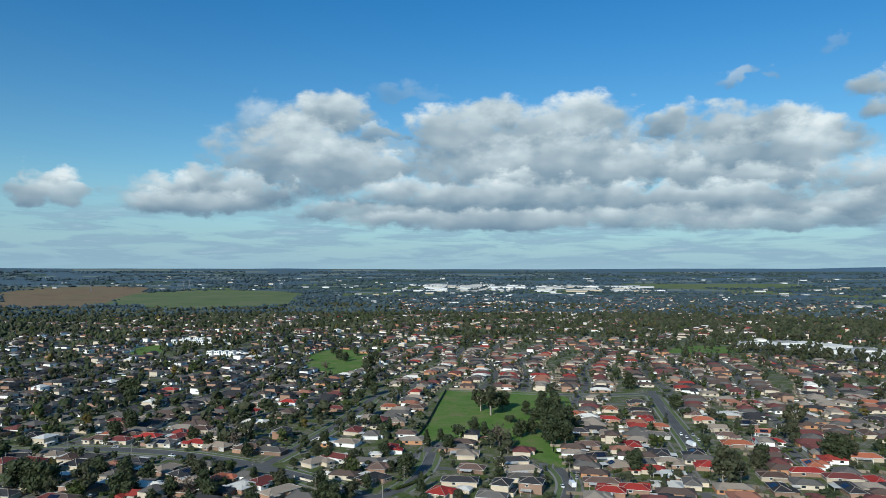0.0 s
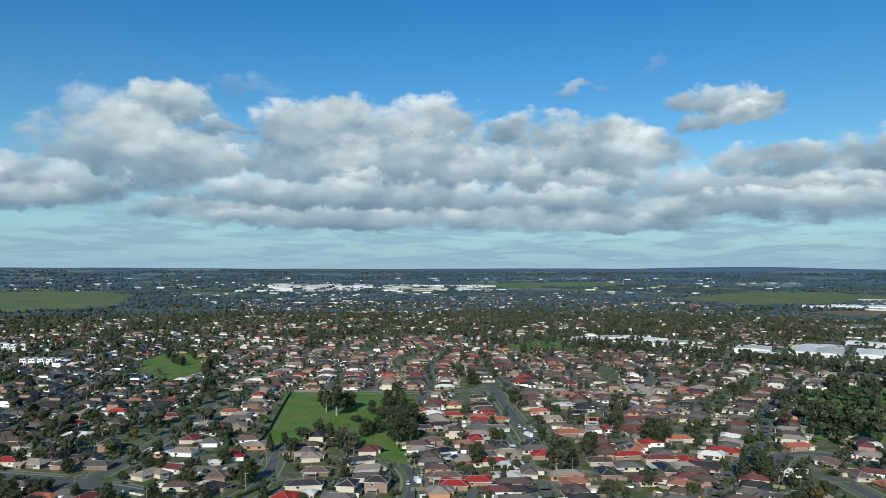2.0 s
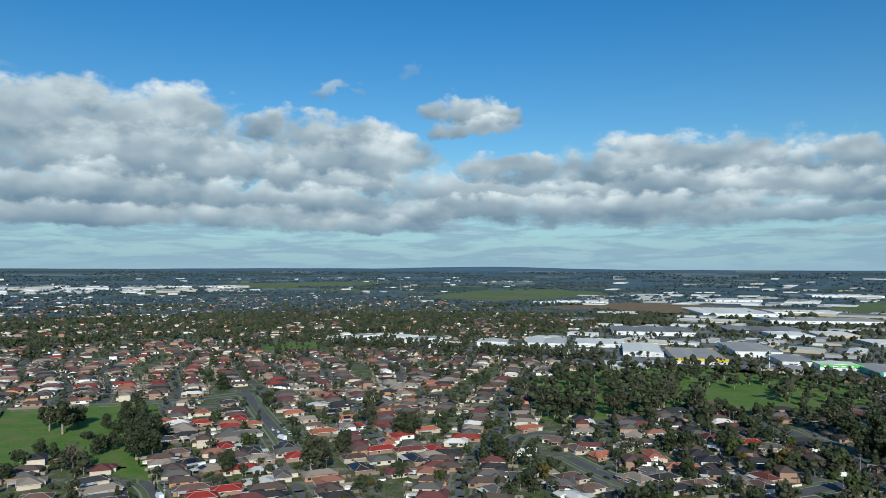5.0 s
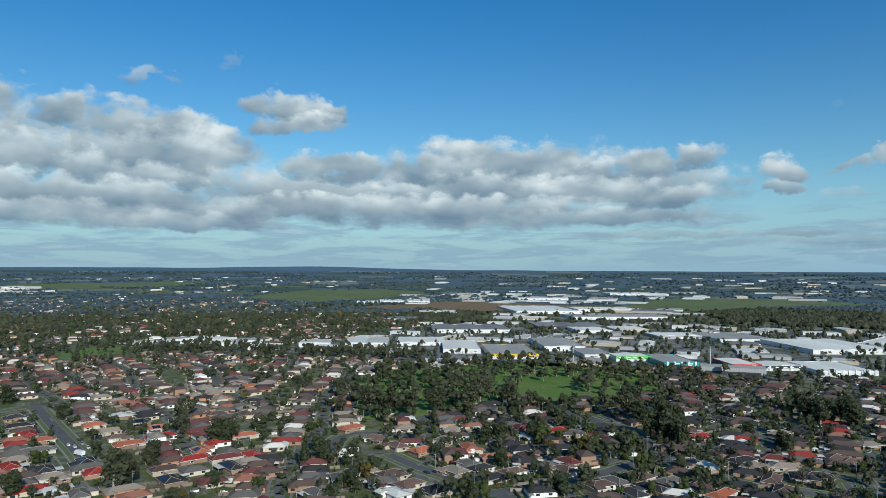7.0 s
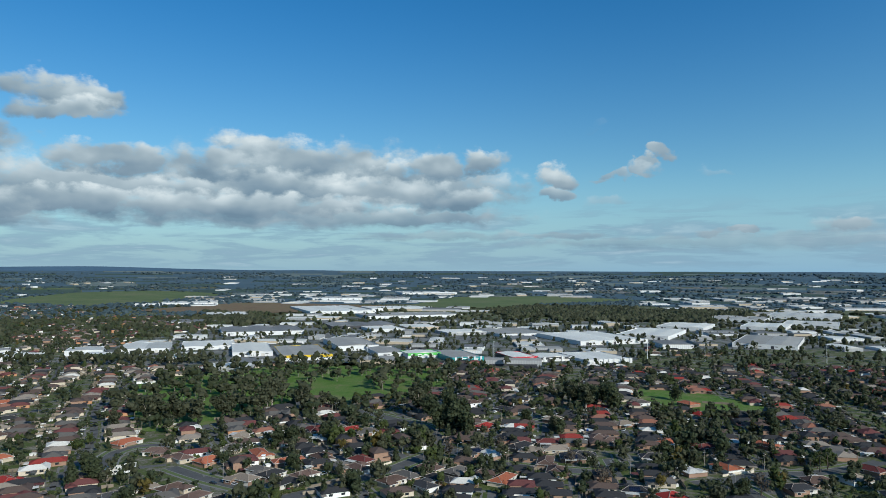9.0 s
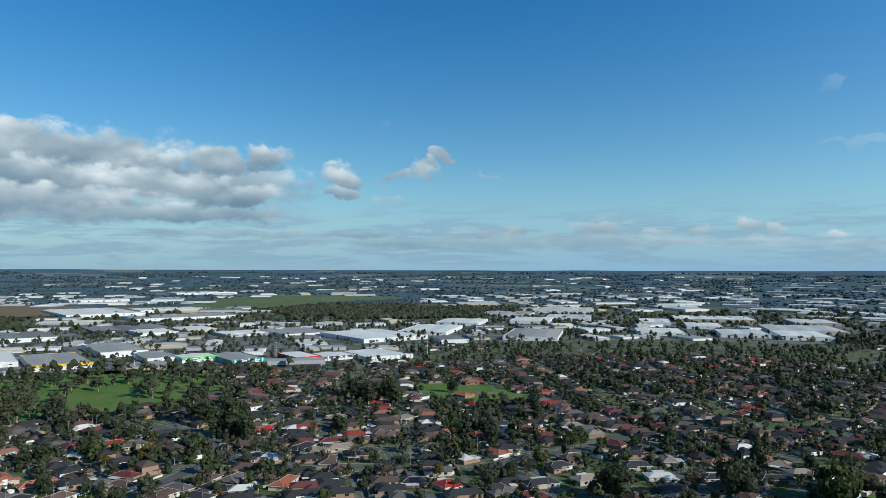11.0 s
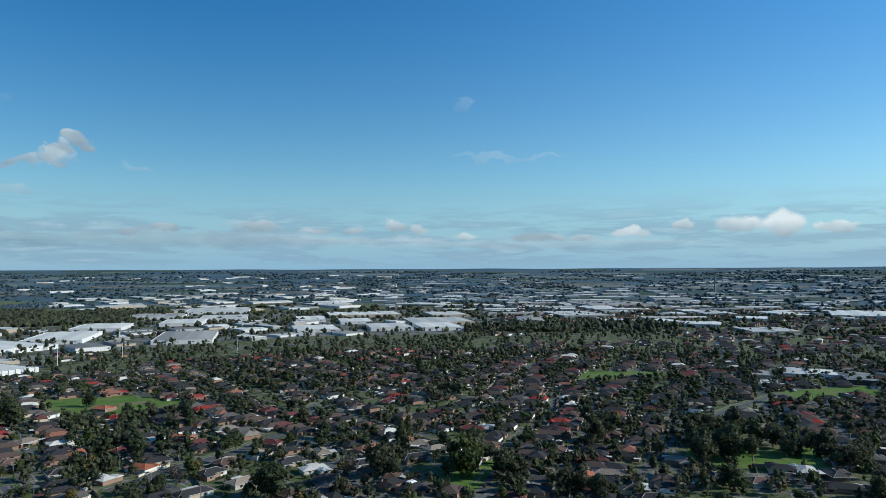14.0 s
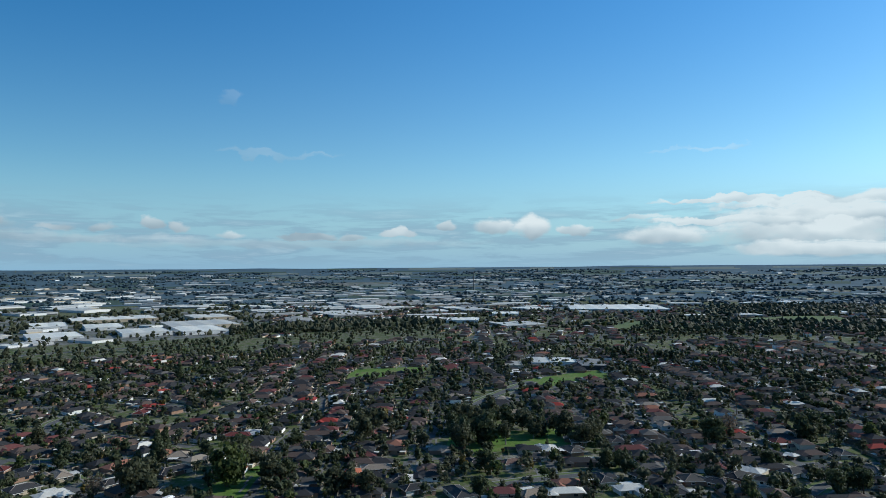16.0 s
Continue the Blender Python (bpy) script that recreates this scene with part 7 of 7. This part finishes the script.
plant([(372, 1446), (572, 1343), (706, 1051), (966, 974), (1203, 1213), (804, 1692), (480, 1867)], 17, 7, 12, 0.45)
plant([(87, 612), (107, 612), (87, 477), (79, 432), (65, 432), (60, 476)], 9, 8, 15, 0.9)
plant([(916, -1260), (551, -1504), (469, -1279), (581, -1012), (722, -919)], 14, 7, 14, 0.7)
plant([(1059, -1706), (827, -2264), (623, -1704), (883, -1423)], 15, 8, 15, 0.8)
plant([(409, 1001), (542, 886), (663, 633), (610, 583), (505, 825), (385, 943)], 10, 7, 14, 0.75)
plant([(539, 829), (739, 904), (1033, 1008), (1438, 944), (1559, 584), (1665, 318), (1150, 205), (857, 184), (739, 301), (792, 346), (699, 451), (672, 548), (599, 584), (573, 724)], 17, 5, 11, 0.3)
plant([(1178, 350), (1517, 311), (1887, -30), (1939, -510), (1632, -749), (1183, -451), (1184, -212), (1159, -56), (1098, 70), (1061, 201)], 17, 5, 11, 0.3)
plant([(411, 967), (473, 1071), (560, 1073), (623, 983), (530, 836), (486, 917)], 17, 5, 11, 0.3)

# ---------------------------------------------------------------- far plain
def industry(az0, az1, r0, r1, gap, keep, lo=35, hi=95, turn=0.0, inside_yards=False):
    """Factory sheds in loose rows with trees and yards between them."""
    r = r0
    while r < r1:
        step = gap * (1 + (r - r0) / r1)
        az = az0 - rng.uniform(0, 1)
        while az > az1:
            wide, deep = rng.uniform(lo, hi), rng.uniform(lo * 0.7, hi * 0.7)
            a, q = radians(az), r + rng.uniform(-0.35, 0.35) * step
            x, y = -math.sin(a) * q, math.cos(a) * q
            rot = turn + rng.choice((0, 90)) + rng.uniform(-4, 4)
            if rng.random() < keep and not any(inside(x, y, p) for p in OPEN + WOODS) and any(inside(x, y, p) for p in YARDS) == inside_yards:
                if r > 2000 or build_on(x, y, rot, wide, deep):
                    far_shed(x, y, rot, wide, deep, rng.uniform(4.5, 7))
            for _ in range(2 if r > 1800 else 3):
                tx, ty = x + rng.uniform(-0.6, 0.6) * step, y + rng.uniform(-0.6, 0.6) * step
                if rng.random() < (0.9 if r < 2000 else 0.65) and not any(inside(tx, ty, p) for p in OPEN) and not (r < 2000 and on_site(tx, ty)):
                    any_tree(tx, ty, rng.uniform(6, 13), True)
            az -= math.degrees((wide + step * 0.45) / r)
        r += step


def belts(az0, az1, r0, r1, step, keep, lo=8, hi=14):
    """Lines of distant trees across the plain."""
    r = r0
    while r < r1:
        az = az0
        while az > az1:
            a = radians(az)
            if noise.noise(Vector((az * 0.16, r * 0.006, 3.1))) > 0.0 and rng.random() < keep:
                q = r + rng.uniform(-0.5, 0.5) * step
                x, y = -math.sin(a) * q, math.cos(a) * q
                if not any(inside(x, y, p) for p in OPEN):
                    any_tree(x, y, rng.uniform(lo, hi), True)
            az -= math.degrees(rng.uniform(9, 20) / r)
        r += step * rng.uniform(0.7, 1.3)


FIELD_KINDS = [M["field"], M["earth"], M["grass"], land("dry_pasture", [(0.3, (0.09, 0.095, 0.045)), (0.55, (0.14, 0.13, 0.065)), (0.7, (0.18, 0.16, 0.09))], 0.006, 0.03, 0.2, 0.2), M["yard"], land("dark_scrub", [(0.3, (0.038, 0.062, 0.050)), (0.6, (0.062, 0.092, 0.070))], 0.006, 0.03, 0.2, 0.2)]
# bush and pasture with bluish distance haze painted into the base colour
FIELD_KINDS += [land("far_bush_hazed", [(0.3, (0.052, 0.088, 0.110)), (0.6, (0.078, 0.118, 0.142))], 0.004, 0.02, 0.2, 0.2), land("far_pasture_hazed", [(0.3, (0.105, 0.138, 0.125)), (0.6, (0.155, 0.18, 0.16))], 0.004, 0.02, 0.2, 0.2)]
field_heap = Heap()


def paddocks(az0, az1, r0, r1, kinds):
    """A patchwork of paddocks and scrub in rough blocks over the far plain."""
    r = r0
    while r < r1:
        deep = rng.uniform(70, 170)
        az = az0 - rng.uniform(0, 2)
        while az > az1:
            span = math.degrees(rng.uniform(120, 420) / r)
            pts = []
            for q in (r + 1, r + deep - 1):
                for k in range(5):
                    a = radians(az - span * k / 4.05)
                    x, y = -math.sin(a) * q, math.cos(a) * q
                    pts.append((x, y, ground_z(x, y) + 0.8))
            # past 3500 m mostly the blocks that carry painted haze
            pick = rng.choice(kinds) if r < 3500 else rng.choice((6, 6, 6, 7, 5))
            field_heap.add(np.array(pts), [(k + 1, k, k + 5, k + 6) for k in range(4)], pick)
            az -= span
        r += deep


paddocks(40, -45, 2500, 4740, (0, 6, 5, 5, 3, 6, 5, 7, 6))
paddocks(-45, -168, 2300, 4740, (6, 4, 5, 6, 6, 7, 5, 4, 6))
industry(-14, -112, 860, 1560, 46, 0.9, 30, 85, turn=-66, inside_yards=True)
industry(-44, -104, 1300, 2900, 92, 0.85, 55, 165, turn=-66)
industry(-44, -104, 2900, 4300, 150, 0.3, 40, 110, turn=-66)
industry(-104, -138, 1350, 3200, 88, 0.9, 50, 150, turn=-110)
industry(-104, -150, 3200, 4500, 130, 0.5, 40, 130, turn=-110)
industry(-138, -162, 1700, 3200, 150, 0.5, 40, 120, turn=-130)
industry(1, -17, 3080, 3500, 75, 1.0, 90, 200, turn=-8)
industry(30, -42, 2300, 4200, 110, 0.3, 12, 50)
industry(-138, -165, 2300, 4400, 170, 0.5, 20, 70)
belts(36, -45, 1700, 3600, 75, 0.8)
belts(36, -45, 3600, 4700, 80, 0.7)
belts(-45, -164, 1500, 3200, 95, 0.6)
belts(-45, -164, 3200, 4700, 85, 0.6)

# the rim of low hills round the plain, with blue haze mixed into their colour
bm = bmesh.new()
low, high = [], []
for k in range(721):
    az = 180 - k * 0.5
    a = radians(az)
    lift = 0.03 + 0.05 * noise.noise(Vector((az * 0.2, 0.0, 7.0)))
    lift += 0.24 * math.exp(-((az + 36) / 8.0) ** 2) + 0.08 * math.exp(-((az + 20) / 8.0) ** 2) + 0.06 * math.exp(-((az + 150) / 16.0) ** 2) + 0.02 * math.exp(-((az - 15) / 14.0) ** 2)
    low.append(bm.verts.new((-math.sin(a) * 4780, math.cos(a) * 4780, 98)))
    high.append(bm.verts.new((-math.sin(a) * 4930, math.cos(a) * 4930, 112 + 4930 * math.tan(radians(max(lift, 0.01))))))
for k in range(720):
    bm.faces.new((low[k], low[k + 1], high[k + 1], high[k]))
M["hills"] = land("hazed_wooded_hills", [(0.3, (0.054, 0.096, 0.145)), (0.55, (0.066, 0.114, 0.165)), (0.7, (0.088, 0.135, 0.175))], 0.002, 0.01, 0.05, 0.2)
tagged(new("backdrop", mesh_of("backdrop", bm, M["hills"])), "low wooded hills tinted with blue haze along the horizon", "hills", kind="structure")
field_heap.build("paddocks", FIELD_KINDS, "patchwork of green and dry paddocks and dark scrub, some haze-tinted", "fields")


mid_heap.build("trees", [LEAVES[k] for k in LEAF_SLOTS] + [M["bark"]], "mixed garden trees and gums among the houses", "trees")
far_heap.build("distant_trees", [LEAVES[k] for k in LEAF_SLOTS] + [M["bark"]], "distant belts of dark green trees, the farthest tinted with haze", "trees")
house_heap.build("houses", FAR_SLOTS, "rows of single-storey tiled houses with sheds", "houses")
lot_heap.build("lots", [M["concrete"], M["concrete"], M["timber"], M["street"]], "side streets, footpaths, driveways and paling fences", "streets")
shed_heap.build("sheds", SHED_SLOTS, "distant pale-roofed factory sheds across the plain", "warehouses")
